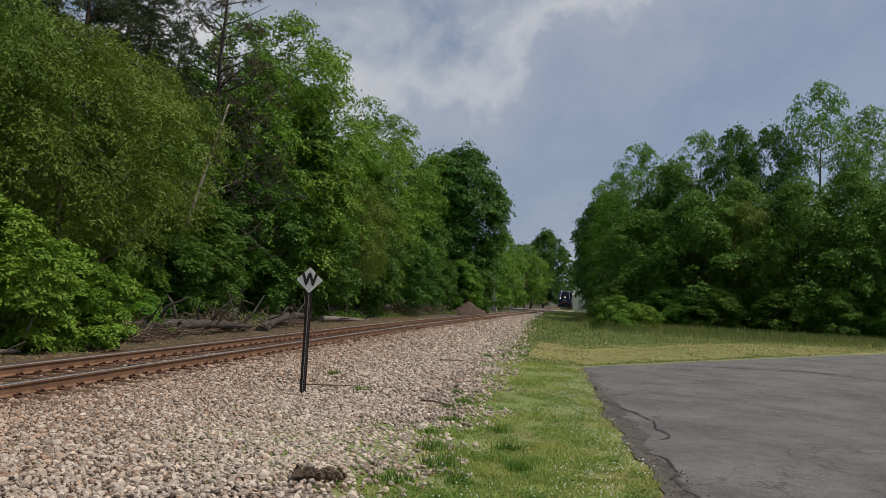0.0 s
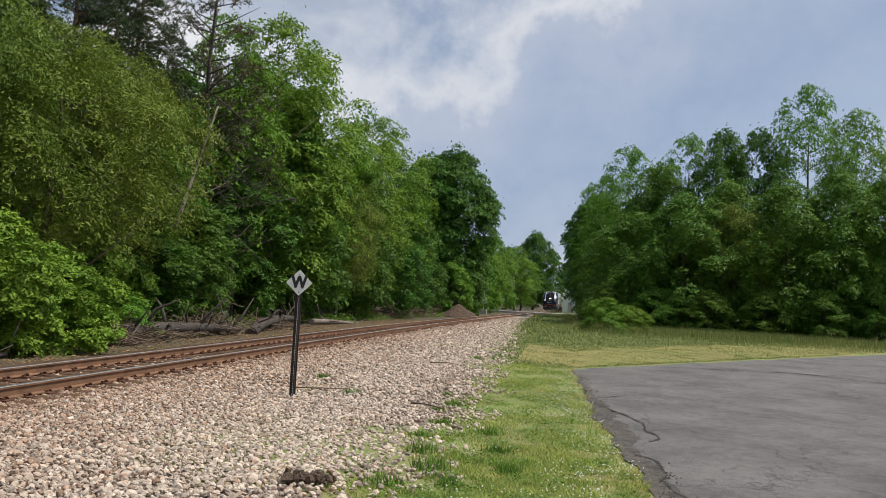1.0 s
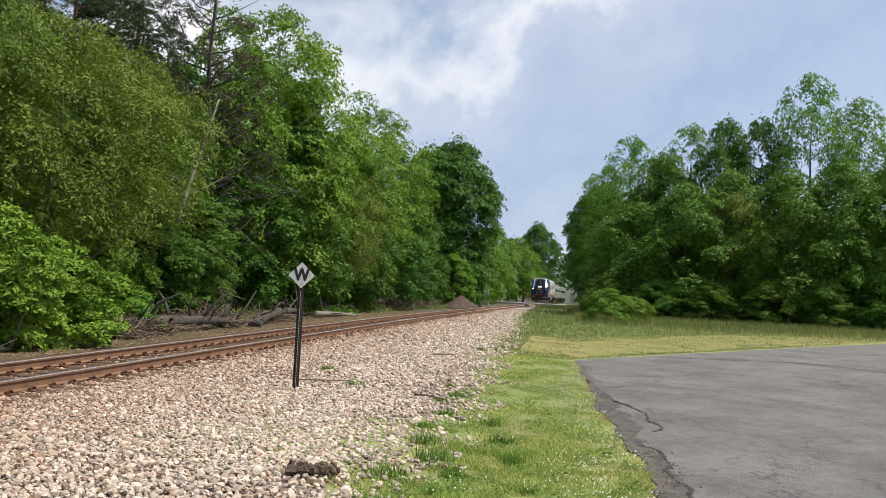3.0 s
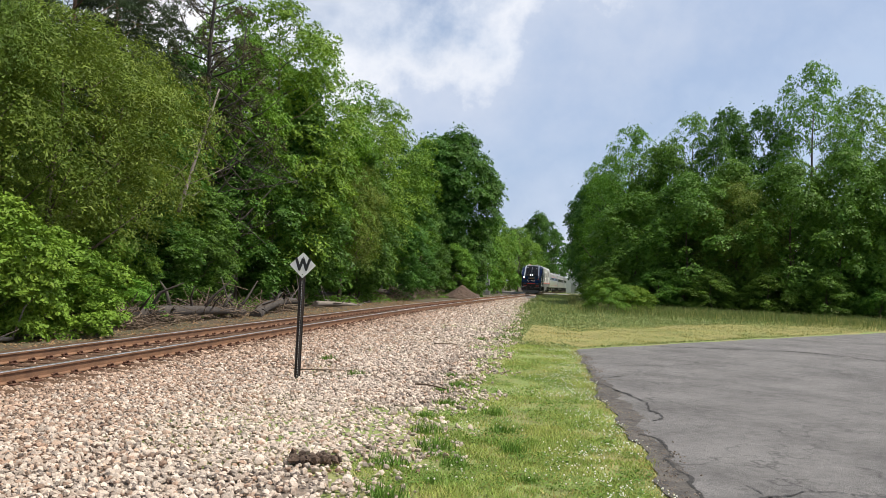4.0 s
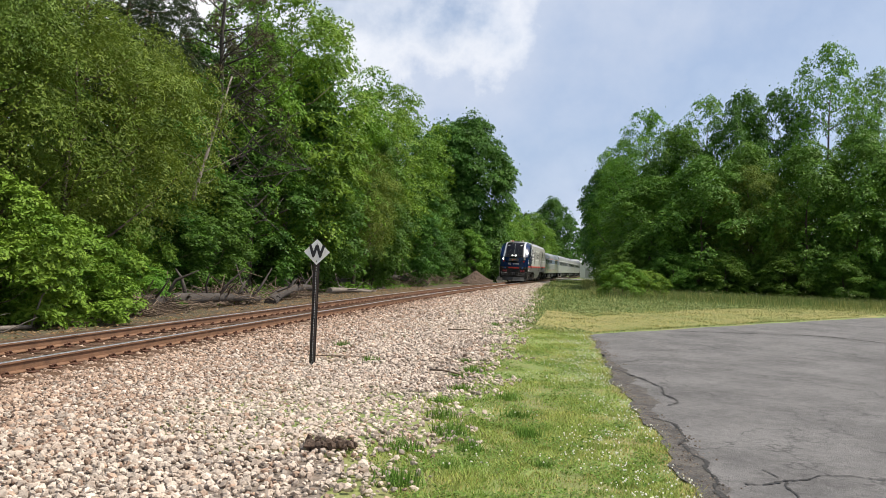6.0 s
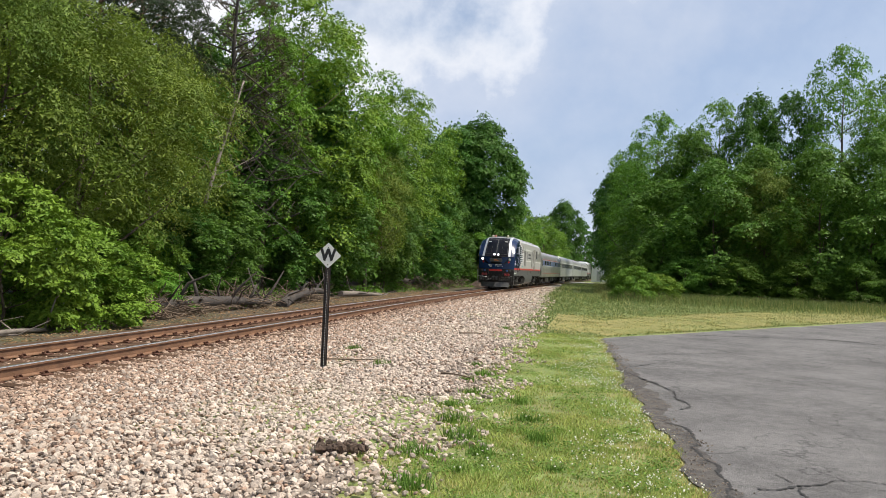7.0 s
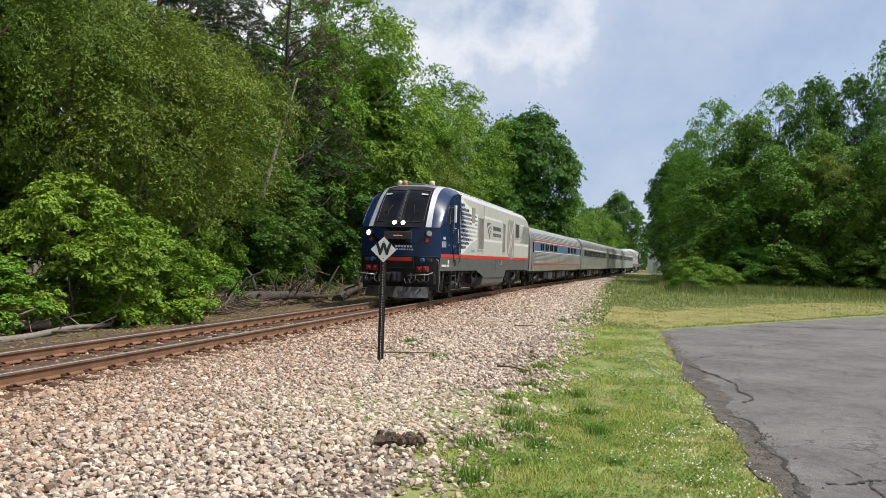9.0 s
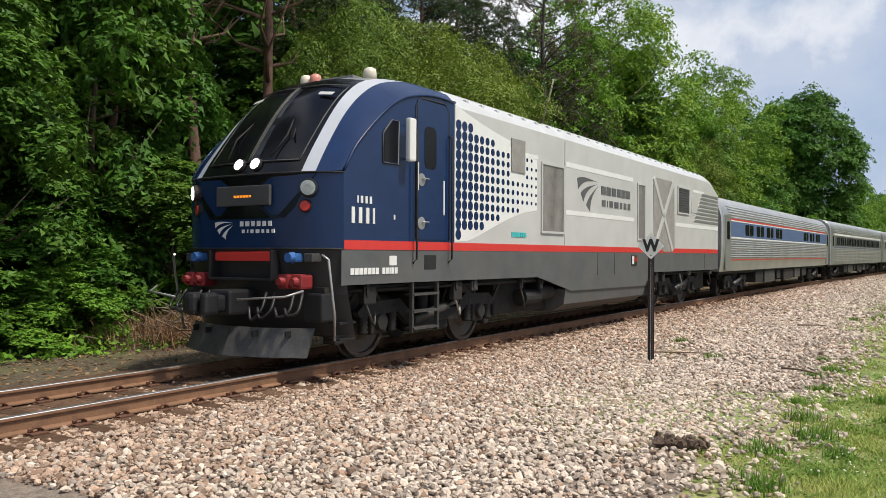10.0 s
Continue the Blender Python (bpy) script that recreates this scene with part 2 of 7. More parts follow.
def tube(bm, points, radii, sides=8, cap=True):
    """A tapered tube through points."""
    rings = []
    pts = [Vector(p) for p in points]
    for i, p in enumerate(pts):
        d = (pts[min(i + 1, len(pts) - 1)] - pts[max(i - 1, 0)]).normalized()
        a = d.cross(Vector((0.31, 0.12, 0.94)) if abs(d.z) < 0.9 else Vector((1, 0.2, 0))).normalized()
        b = d.cross(a)
        r = radii[i] if isinstance(radii, (list, tuple)) else radii
        rings.append([bm.verts.new(p + r * (a * math.cos(k * 2 * math.pi / sides) + b * math.sin(k * 2 * math.pi / sides))) for k in range(sides)])
    for r0, r1 in zip(rings, rings[1:]):
        for k in range(sides):
            f = bm.faces.new((r0[k], r0[(k + 1) % sides], r1[(k + 1) % sides], r1[k]))
            f.smooth = True
    if cap:
        bm.faces.new(rings[0][::-1])
        bm.faces.new(rings[-1])
    return bm


# ---- the lie of the land ----
def track_x(y):
    """The track is straight past the camera, then bends to the right."""
    if y < 30:
        return 0.0
    if y < 61.4:
        return 7e-4 * (y - 30) ** 2
    return 0.69 + 0.044 * (y - 61.4)


def track_turn(y):
    return -math.atan(0.0 if y < 30 else min(1.4e-3 * (y - 30), 0.044))


def fall(y):
    return -0.003 * max(0.0, min(y, 330) - 150)


def ground_z(x, y):
    u = x - track_x(y)
    if u > 3.0:
        z = -0.14
    elif u > -3.2:
        z = -0.34
    else:
        z = -0.34 + 0.05 * min(1, (-3.2 - u) / 6)
    z += 0.05 * noise.noise((x * 0.25, y * 0.25, 0.0)) if abs(u) > 3.5 and x < 8 else 0.0
    return z + fall(y)


# ---- ground ----
def make_ground():
    xs = [-1500, -600, -250, -120, -70, -45, -32] + list(np.arange(-26, 42, 1.0)) + [46, 55, 70, 110, 200, 500, 1500]
    ys = [-1500, -500, -150, -60, -30, -18] + list(np.arange(-12, 120, 1.5)) + list(range(124, 340, 8)) + [360, 420, 600, 1000, 2500]
    verts = [(x, y, ground_z(x, y)) for y in ys for x in xs]
    nx = len(xs)
    faces, idx = [], []
    for j in range(len(ys) - 1):
        for i in range(nx - 1):
            faces.append((j * nx + i, j * nx + i + 1, (j + 1) * nx + i + 1, (j + 1) * nx + i))
            idx.append(1 if xs[i] >= 4 else 0)
    ob = new("ground", raw_mesh("ground", verts, faces, [M["soil"], M["turf"]], idx, True))
    tagged(ob, "dark woodland soil giving way to short turf", "ground", kind="structure")


make_ground()


def ballast_edge(y):
    """Where the stones end and the grass begins."""
    e = 7.15 if y < 15 else 7.15 - 0.033 * (y - 15) if y < 45 else 6.15 - 0.04 * (y - 45)
    return track_x(y) * 0.4 + max(e, 2.6) + 0.18 * math.sin(y * 1.7) + 0.12 * math.sin(y * 4.1 + 1)


def bed_z(u, y):
    z = -0.2 if abs(u) < 1.7 else -0.2 + 0.06 * min(1, (abs(u) - 1.7) / 2.2) if u > 0 else -0.2 - 0.1 * min(1, (-1.7 - u) / 1.2)
    return z + fall(y)


def make_ballast():
    ys = list(np.arange(-12, 60, 0.5)) + list(np.arange(60, 330, 4.0))
    us = np.linspace(0, 1, 28)
    verts, faces = [], []
    for y in ys:
        lo, hi = -2.9, ballast_edge(y) - track_x(y)
        for k in us:
            u = lo + (hi - lo) * k
            z = bed_z(u, y) + 0.02 * noise.noise((u * 3, y * 3, 2.0))
            if k == 1.0 or k == 0.0:
                z -= 0.16
            verts.append((u + track_x(y), y, z))
    n = len(us)
    for j in range(len(ys) - 1):
        for i in range(n - 1):
            faces.append((j * n + i, j * n + i + 1, (j + 1) * n + i + 1, (j + 1) * n + i))
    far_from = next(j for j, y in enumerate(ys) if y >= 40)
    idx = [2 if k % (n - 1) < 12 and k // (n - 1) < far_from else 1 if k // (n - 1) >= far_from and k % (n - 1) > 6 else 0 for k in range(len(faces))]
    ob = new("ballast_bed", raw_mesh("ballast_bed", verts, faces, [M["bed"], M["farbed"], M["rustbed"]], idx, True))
    tagged(ob, "pale crushed stone bed under the railway track", "ballast", kind="structure")


make_ballast()


def icosahedron():
    g = (1 + 5 ** 0.5) / 2
    v = np.array([(-1, g, 0), (1, g, 0), (-1, -g, 0), (1, -g, 0), (0, -1, g), (0, 1, g), (0, -1, -g), (0, 1, -g), (g, 0, -1), (g, 0, 1), (-g, 0, -1), (-g, 0, 1)]) / 1.9
    f = np.array([(0, 11, 5), (0, 5, 1), (0, 1, 7), (0, 7, 10), (0, 10, 11), (1, 5, 9), (5, 11, 4), (11, 10, 2), (10, 7, 6), (7, 1, 8), (3, 9, 4), (3, 4, 2), (3, 2, 6), (3, 6, 8), (3, 8, 9), (4, 9, 5), (2, 4, 11), (6, 2, 10), (8, 6, 7), (9, 8, 1)])
    return v, f


def make_stones():
    rng = np.random.default_rng(5)
    v0, f0 = icosahedron()
    places = []
    for y0, y1, step, size in ((3.5, 13, 0.050, 0.029), (13, 24, 0.076, 0.036), (24, 40, 0.125, 0.047), (40, 62, 0.20, 0.055), (62, 92, 0.30, 0.07)):
        for y in np.arange(y0, y1, step):
            hi = ballast_edge(y) + 0.35
            for x in np.arange(-1.0 if y < 20 else 0.6, hi, step):
                u = x - track_x(y)
                a, b, c = rng.random(3)
                px, py = x + (a - 0.5) * step * 1.3, y + (b - 0.5) * step * 1.3
                if abs(u) < 1.34 and (py + 0.11) % 0.5 < 0.24 and c < 0.93:
                    continue
                if u < 0.7 and c < 0.45:
                    continue
                if x > hi - 1.3 and c < 0.25 + 0.65 * (x - hi + 1.3) / 1.3:
                    continue
                s = size * (0.6 + 0.9 * rng.random() ** 1.6)
                places.append((px, py, bed_z(u, y) + 0.012 + 0.02 * rng.random() - (0.045 if abs(u) < 0.75 else 0.03 if abs(u) < 1.5 else 0), s))
    P = np.array(places)
    n = len(P)
    q = rng.normal(size=(n, 4))
    q /= np.linalg.norm(q, axis=1)[:, None]
    w, x, y, z = q.T
    R = np.stack([1 - 2 * (y * y + z * z), 2 * (x * y - w * z), 2 * (x * z + w * y), 2 * (x * y + w * z), 1 - 2 * (x * x + z * z), 2 * (y * z - w * x), 2 * (x * z - w * y), 2 * (y * z + w * x), 1 - 2 * (x * x + y * y)], 1).reshape(n, 3, 3)
    shape = v0[None] * (1 + 0.17 * rng.normal(size=(n, 12, 1))).clip(0.6, 1.5) * (0.55 + 0.75 * rng.random((n, 1, 3)))
    V = np.einsum("nij,nkj->nki", R, shape) * P[:, 3][:, None, None]
    V[:, :, 2] *= 0.8
    V += P[:, None, :3]
    F = (f0[None] + 12 * np.arange(n)[:, None, None]).reshape(-1, 3)
    me = bpy.data.meshes.new("ballast_stones")
    me.vertices.add(n * 12)
    me.vertices.foreach_set("co", V.reshape(-1).astype(np.float32))
    me.loops.add(F.size)
    me.loops.foreach_set("vertex_index", F.reshape(-1).astype(np.int32))
    me.polygons.add(len(F))
    me.polygons.foreach_set("loop_start", np.arange(0, F.size, 3, dtype=np.int32))
    me.polygons.foreach_set("use_smooth", np.zeros(len(F), dtype=bool))
    me.materials.append(M["stone"])
    me.materials.append(M["ruststone"])
    rusty = rng.random(n) < np.clip(1.0 - 0.22 * (np.abs(P[:, 0]) - 0.9), 0.10, 1.0)
    me.polygons.foreach_set("material_index", np.repeat(rusty.astype(np.int32), 20))
    me.update(calc_edges=True)
    tagged(new("ballast_stones", me), "loose pale tan and grey crushed ballast stones", "gravel", kind="stuff")


make_stones()


# ---- track ----
def make_track():
    root = new("railway_track")
    tagged(root, "single railway track with rusty rails on dark wooden ties", "railway track", kind="structure")
    prof = [(-0.07, -0.18), (0.07, -0.18), (0.07, -0.165), (0.012, -0.145), (0.012, -0.045), (0.037, -0.035), (0.037, -0.006), (0.032, 0.0), (-0.032, 0.0), (-0.037, -0.006), (-0.037, -0.035), (-0.012, -0.045), (-0.012, -0.145), (-0.07, -0.165)]
    ys = list(np.arange(-14, 30, 4.0)) + list(np.arange(30, 90, 2.5)) + list(range(90, 331, 10))
    for side, nm in ((0.755, "near"), (-0.755, "far")):
        verts, faces, idx = [], [], []
        k = len(prof)
        for y in ys:
            verts += [(track_x(y) + side + a, y, b + fall(y)) for a, b in prof]
        for j in range(len(ys) - 1):
            for i in range(k):
                faces.append((j * k + i, j * k + (i + 1) % k, (j + 1) * k + (i + 1) % k, (j + 1) * k + i))
                idx.append(1 if i in (6, 7, 8) else 0)
        ob = new("rail", raw_mesh("rail", verts, faces, [M["rail"], M["railtop"]], idx))
        ob.parent = root
        ob["label"] = "rust-brown steel rail with a polished head"
    bm = bmesh.new()
    box(bm, -1.3, 1.3, -0.11, 0.11, -0.36, -0.19, 0.012)
    tie_me = bpy.data.meshes.new("tie")
    bm.to_mesh(tie_me)
    bm.free()
    tie_me.materials.append(M["tie"])
    bm = bmesh.new()
    box(bm, -0.19, 0.19, -0.09, 0.09, -0.19, -0.172, 0.004)
    for s in (-1, 1):
        for q in (-0.05, 0.05):
            box(bm, s * 0.085 - 0.02, s * 0.085 + 0.02, q - 0.015, q + 0.015, -0.175, -0.14)
        tube(bm, [(s * 0.10, -0.075, -0.165), (s * 0.115, -0.03, -0.125), (s * 0.11, 0.03, -0.13), (s * 0.10, 0.075, -0.165)], 0.013, 6)
    plate_me = bpy.data.meshes.new("tie_plate")
    bm.to_mesh(plate_me)
    bm.free()
    plate_me.materials.append(M["plate"])
    y = -12.0
    while y < 75:
        t = new("tie", tie_me)
        t.parent = root
        t.matrix_basis = pose(track_x(y) + random.uniform(-0.04, 0.04), y, fall(y) + random.uniform(-0.006, 0.004), 0, 0, math.degrees(track_turn(y)) + random.uniform(-1, 1))
        for s in (-0.755, 0.755):
            p = new("tie_plate", plate_me)
            p.parent = t
            p.location = (s, 0, 0.001)
        y += 0.5


make_track()


# ---- asphalt lot ----
def asphalt_mat():
    m, n, l, b = base_material("cracked_asphalt")
    co = n.new("ShaderNodeTexCoord")
    n1, n2, v, v2 = n.new("ShaderNodeTexNoise"), n.new("ShaderNodeTexNoise"), n.new("ShaderNodeTexVoronoi"), n.new("ShaderNodeTexNoise")
    n1.inputs["Scale"].default_value, n1.inputs["Detail"].default_value = 0.7, 6
    n2.inputs["Scale"].default_value, n2.inputs["Detail"].default_value = 85, 3
    v2.inputs["Scale"].default_value, v2.inputs["Detail"].default_value = 1.1, 6
    v.feature, v.inputs["Scale"].default_value = "DISTANCE_TO_EDGE", 0.33
    for q in (n1, n2, v2):
        l.new(co.outputs["Object"], q.inputs["Vector"])
    warp = n.new("ShaderNodeMix")
    warp.data_type, warp.blend_type = "RGBA", "LINEAR_LIGHT"
    warp.inputs[0].default_value = 0.9
    l.new(co.outputs["Object"], warp.inputs[6])
    l.new(v2.outputs["Color"], warp.inputs[7])
    l.new(warp.outputs[2], v.inputs["Vector"])
    cr = n.new("ShaderNodeMapRange")
    cr.inputs[1].default_value, cr.inputs[2].default_value, cr.inputs[3].default_value, cr.inputs[4].default_value = 0.001, 0.006, 0.45, 1.0
    l.new(v.outputs["Distance"], cr.inputs[0])
    ramp = n.new("ShaderNodeValToRGB")
    ramp.color_ramp.elements[0].position, ramp.color_ramp.elements[0].color = 0.36, (0.082, 0.077, 0.075, 1)
    ramp.color_ramp.elements[1].position, ramp.color_ramp.elements[1].color = 0.60, (0.170, 0.162, 0.157, 1)
    n3 = n.new("ShaderNodeTexNoise")
    n3.inputs["Scale"].default_value, n3.inputs["Detail"].default_value, n3.inputs["Roughness"].default_value = 5.5, 8, 0.7
    l.new(co.outputs["Object"], n3.inputs["Vector"])
    both = n.new("ShaderNodeMix")
    both.data_type, both.inputs[0].default_value = "FLOAT", 0.5
    l.new(n1.outputs[0], both.inputs[2])
    l.new(n3.outputs[0], both.inputs[3])
    l.new(both.outputs[0], ramp.inputs[0])
    grain = n.new("ShaderNodeMapRange")
    grain.inputs[1].default_value, grain.inputs[2].default_value, grain.inputs[3].default_value, grain.inputs[4].default_value = 0.3, 0.7, 0.5, 1.5
    l.new(n2.outputs[0], grain.inputs[0])
    mul = n.new("ShaderNodeMath")
    mul.operation = "MULTIPLY"
    l.new(grain.outputs[0], mul.inputs[0])
    l.new(cr.outputs[0], mul.inputs[1])
    hsv = n.new("ShaderNodeHueSaturation")
    l.new(ramp.outputs[0], hsv.inputs["Color"])
    l.new(mul.outputs[0], hsv.inputs["Value"])
    l.new(hsv.outputs[0], b.inputs["Base Color"])
    b.inputs["Roughness"].default_value = 0.85
    bp = n.new("ShaderNodeBump")
    bp.inputs["Strength"].default_value, bp.inputs["Distance"].default_value = 0.5, 0.02
    l.new(mul.outputs[0], bp.inputs["Height"])
    l.new(bp.outputs[0], b.inputs["Normal"])
    return m


M["asphalt"] = asphalt_mat()


def asphalt_edge(y):
    e = float(np.interp(y, [-14, 6.7, 8.7, 9.7, 10.8, 13.0, 15.7, 23.0], [9.62, 9.53, 9.46, 9.39, 9.32, 9.15, 9.13, 8.88]))
    return e + 0.04 * math.sin(y * 2.3) + 0.03 * math.sin(y * 5.7) + 0.02 * math.sin(y * 13)


def asphalt_far(x):
    return 22.2 + 1.5 * (x - 8.95) - 0.004 * (x - 8.95) ** 2 + 0.12 * math.sin(x * 2.1)


def make_asphalt():
    bm = bmesh.new()
    rim = [(asphalt_edge(y), y) for y in np.arange(-14, 22.2, 0.2)]
    rim += [(x, asphalt_far(x)) for x in np.arange(9.0, 34, 0.4)] + [(34, -14)]
    top = [bm.verts.new((x, y, -0.125 + fall(y))) for x, y in rim]
    low = [bm.verts.new((x, y, -0.2 + fall(y))) for x, y in rim]
    bm.faces.new(top[::-1])
    for i in range(len(rim)):
        j = (i + 1) % len(rim)
        bm.faces.new((top[i], top[j], low[j], low[i]))
    bmesh.ops.triangulate(bm, faces=bm.faces[:])
    bmesh.ops.recalc_face_normals(bm, faces=bm.faces[:])
    ob = bm_object("parking_lot", bm, M["asphalt"])
    tagged(ob, "weathered grey asphalt lot with winding cracks", "pavement", kind="structure")


make_asphalt()


# ---- whistle sign ----
def letter_mesh(text, size, depth, material, name="letter"):
    cu = bpy.data.curves.new(name, "FONT")
    cu.body, cu.size, cu.extrude, cu.align_x, cu.align_y = text, size, depth, "CENTER", "CENTER"
    tmp = new(name, cu)
    bpy.context.view_layer.update()
    me = bpy.data.meshes.new_from_object(tmp.evaluated_get(bpy.context.evaluated_depsgraph_get()))
    bpy.data.objects.remove(tmp)
    bpy.data.curves.remove(cu)
    me.materials.clear()
    me.materials.append(material)
    me.name = name
    return me


def make_sign():
    root = new("whistle_post_sign")
    x, y = 4.30, 12.72
    root.matrix_basis = pose(x, y, -0.12, 0, 0.0, 12)
    tagged(root, "white diamond railway sign lettered W on a dark perforated steel post", "sign")
    bm = bmesh.new()
    # flanged channel with punched holes along its web
    prof = [(-0.042, 0.014), (-0.024, 0.014), (-0.014, -0.014), (0.014, -0.014), (0.024, 0.014), (0.042, 0.014), (0.042, 0.018), (0.021, 0.018), (0.012, -0.010), (-0.012, -0.010), (-0.021, 0.018), (-0.042, 0.018)]
    h = 1.98
    lo = [bm.verts.new((a * 1.2, b, -0.3)) for a, b in prof]
    hi = [bm.verts.new((a * 1.2, b, h)) for a, b in prof]
    for i in range(len(prof)):
        j = (i + 1) % len(prof)
        bm.faces.new((lo[i], lo[j], hi[j], hi[i]))
    bm.faces.new(hi)
    part("post", bm, M["post"], root)
    bm = bmesh.new()
    for k in range(60):
        z = 0.02 + k * 0.0265
        r = bmesh.ops.create_cone(bm, cap_ends=True, segments=8, radius1=0.006, radius2=0.006, depth=0.004, matrix=pose(0, -0.0155, z, 90))
    part("punched_hole", bm, M["white"], root, "row of light punched holes")
    bm = bmesh.new()
    s, c, r = 0.215, 1.84, 0.018
    rim = []
    for k in range(4):
        a0 = math.radians(90 * k)
        for da in (-20, 0, 20):
            a = a0 + math.radians(da)
            rim.append((math.cos(a0) * (s - r * 1.4) + r * math.cos(a), math.sin(a0) * (s - r * 1.4) + r * math.sin(a)))
    f = [bm.verts.new((a, -0.022, c + b)) for a, b in rim]
    g = [bm.verts.new((a, -0.018, c + b)) for a, b in rim]
    bm.faces.new(f)
    bm.faces.new(g[::-1])
    for i in range(len(rim)):
        j = (i + 1) % len(rim)
        bm.faces.new((f[i], g[i], g[j], f[j]))
    bmesh.ops.recalc_face_normals(bm, faces=bm.faces[:])
    plate = part("sign_plate", bm, M["white"], root, "white diamond plate")
    me = letter_mesh("W", 0.275, 0.001, M["blackpaint"])
    for v in me.vertices:
        v.co.x *= 0.86
        v.co.y *= 1.08
    lt = new("letter", me)
    lt.parent = plate
    lt.matrix_basis = pose(0, -0.0245, c, 90, 0, 0)
    lt["label"] = "black letter W"
    # a bolder stroke: the same letter doubled with a slight shift
    for dx in (-0.012, -0.006, 0.006, 0.012):
        l2 = new("letter_stroke", me)
        l2.parent = plate
        l2.matrix_basis = pose(dx, -0.0245 + dx * 0.05, c, 90, 0, 0)
    for z in (c + 0.13, c - 0.15):
        bm = bmesh.new()
        bmesh.ops.create_cone(bm, cap_ends=True, segments=6, radius1=0.011, radius2=0.009, depth=0.01, matrix=pose(0, -0.026, z, 90))
        part("bolt", bm, M["post"], plate)


make_sign()


# ---- trees ----
def leaf_cards(rng, centres, normals, size, shape=0.5, jitter=0.42, kite=False):
    """Pointed leaves at the given places, turned outwards: folded kites near by, plain points far off."""
    n = len(centres)
    d = normals + jitter * rng.normal(size=(n, 3))
    d /= np.linalg.norm(d, axis=1)[:, None] + 1e-9
    a = np.cross(d, rng.normal(size=(n, 3)))
    a /= np.linalg.norm(a, axis=1)[:, None] + 1e-9
    b = np.cross(d, a)
    s = (size * (0.6 + 0.8 * rng.random(n)))[:, None]
    if kite:
        v = [centres - a * s, centres + b * s * shape + d * s * 0.12, centres + a * s, centres - b * s * shape + d * s * 0.12]
    else:
        v = [centres - a * s, centres + a * s * 0.4 + b * s * shape, centres + a * s * 0.75 - b * s * shape + d * s * 0.15]
    return np.stack(v, 1).reshape(-1, 3)


def leaf_mesh(name, rng, centres, normals, size, material, kite=False, jitter=0.42, shape=0.5):
    V = leaf_cards(rng, centres, normals, size, shape, jitter, kite)
    return raw_mesh(name, V, np.arange(len(V)).reshape(-1, 4 if kite else 3), [material])


def boughs(rng, height, low, radius, count, bulge=0.45, fat=0.34, lean=0.0):
    """Ends of the limbs of a crown from z = low to height, widest at the share bulge: places and reach."""
    C, R = [], []
    for i in range(count):
        k = (i + rng.random()) / count
        wide = (1 - abs((k - bulge) / (1 - bulge if k > bulge else bulge + 0.12)) ** 2.1) ** 0.6
        r = radius * fat * (0.6 + 0.75 * rng.random()) * (0.72 + 0.28 * wide)
        a = i * 2.39996 + rng.normal() * 0.5
        out = max(0.0, radius * wide - r * 0.6) * (0.55 + 0.55 * rng.random() ** 0.6)
        C.append((math.cos(a) * out + lean * k, math.sin(a) * out, low + (height - low - r * 0.6) * k + r * 0.25))
        R.append(r)
    return np.array(C), np.array(R)


def spray_crown(name, rng, C, R, sprays, leaves, size, material, kite=False, droop=0.35, core=0.12, shape=0.5, jitter=0.42):
    """Foliage in drooping sprays round each limb end: lit on top, open and dark beneath."""
    n = len(C)
    d = rng.normal(size=(n, sprays, 3))
    d[..., 2] = d[..., 2] * 0.85 + 0.30
    out = C * np.array([1, 1, 0])
    d += 0.55 * (out / (np.linalg.norm(out, axis=1)[:, None] + 0.3))[:, None]
    d /= np.linalg.norm(d, axis=2)[..., None]
    sc = C[:, None] + d * (R[:, None] * (0.55 + 0.55 * rng.random((n, sprays))))[..., None] * np.array([1, 1, 0.85])
    sn = d * 0.55 + np.array([0, 0, 0.8])
    sn /= np.linalg.norm(sn, axis=2)[..., None]
    sr = R[:, None] * (0.26 + 0.30 * rng.random((n, sprays)))
    sc, sn, sr = sc.reshape(-1, 3), sn.reshape(-1, 3), sr.reshape(-1)
    weight = sr ** 1.6
    pick = rng.choice(len(sr), n * sprays * leaves, p=weight / weight.sum())
    c, up, r = sc[pick], sn[pick], sr[pick][:, None]
    a = np.cross(up, [0.31, 0.12, 0.94])
    a /= np.linalg.norm(a, axis=1)[:, None] + 1e-9
    b = np.cross(up, a)
    m = len(pick)
    rho, th = np.sqrt(rng.random((m, 1))) * (0.85 + 0.3 * rng.random((m, 1))), 2 * math.pi * rng.random((m, 1))
    P = c + r * rho * (np.cos(th) * a + np.sin(th) * b) - np.array([0, 0, 1.0]) * droop * r * rho ** 2 + up * r * 0.10 * rng.normal(size=(m, 1))
    N = up + 0.35 * rho * (np.cos(th) * a + np.sin(th) * b)
    inner = int(core * m)
    k = rng.integers(0, n, inner)
    q = rng.normal(size=(inner, 3))
    P = np.concatenate([P, C[k] + q * R[k][:, None] * 0.42])
    N = np.concatenate([N, q])
    return leaf_mesh(name, rng, P, N, size, material, kite, jitter, shape)


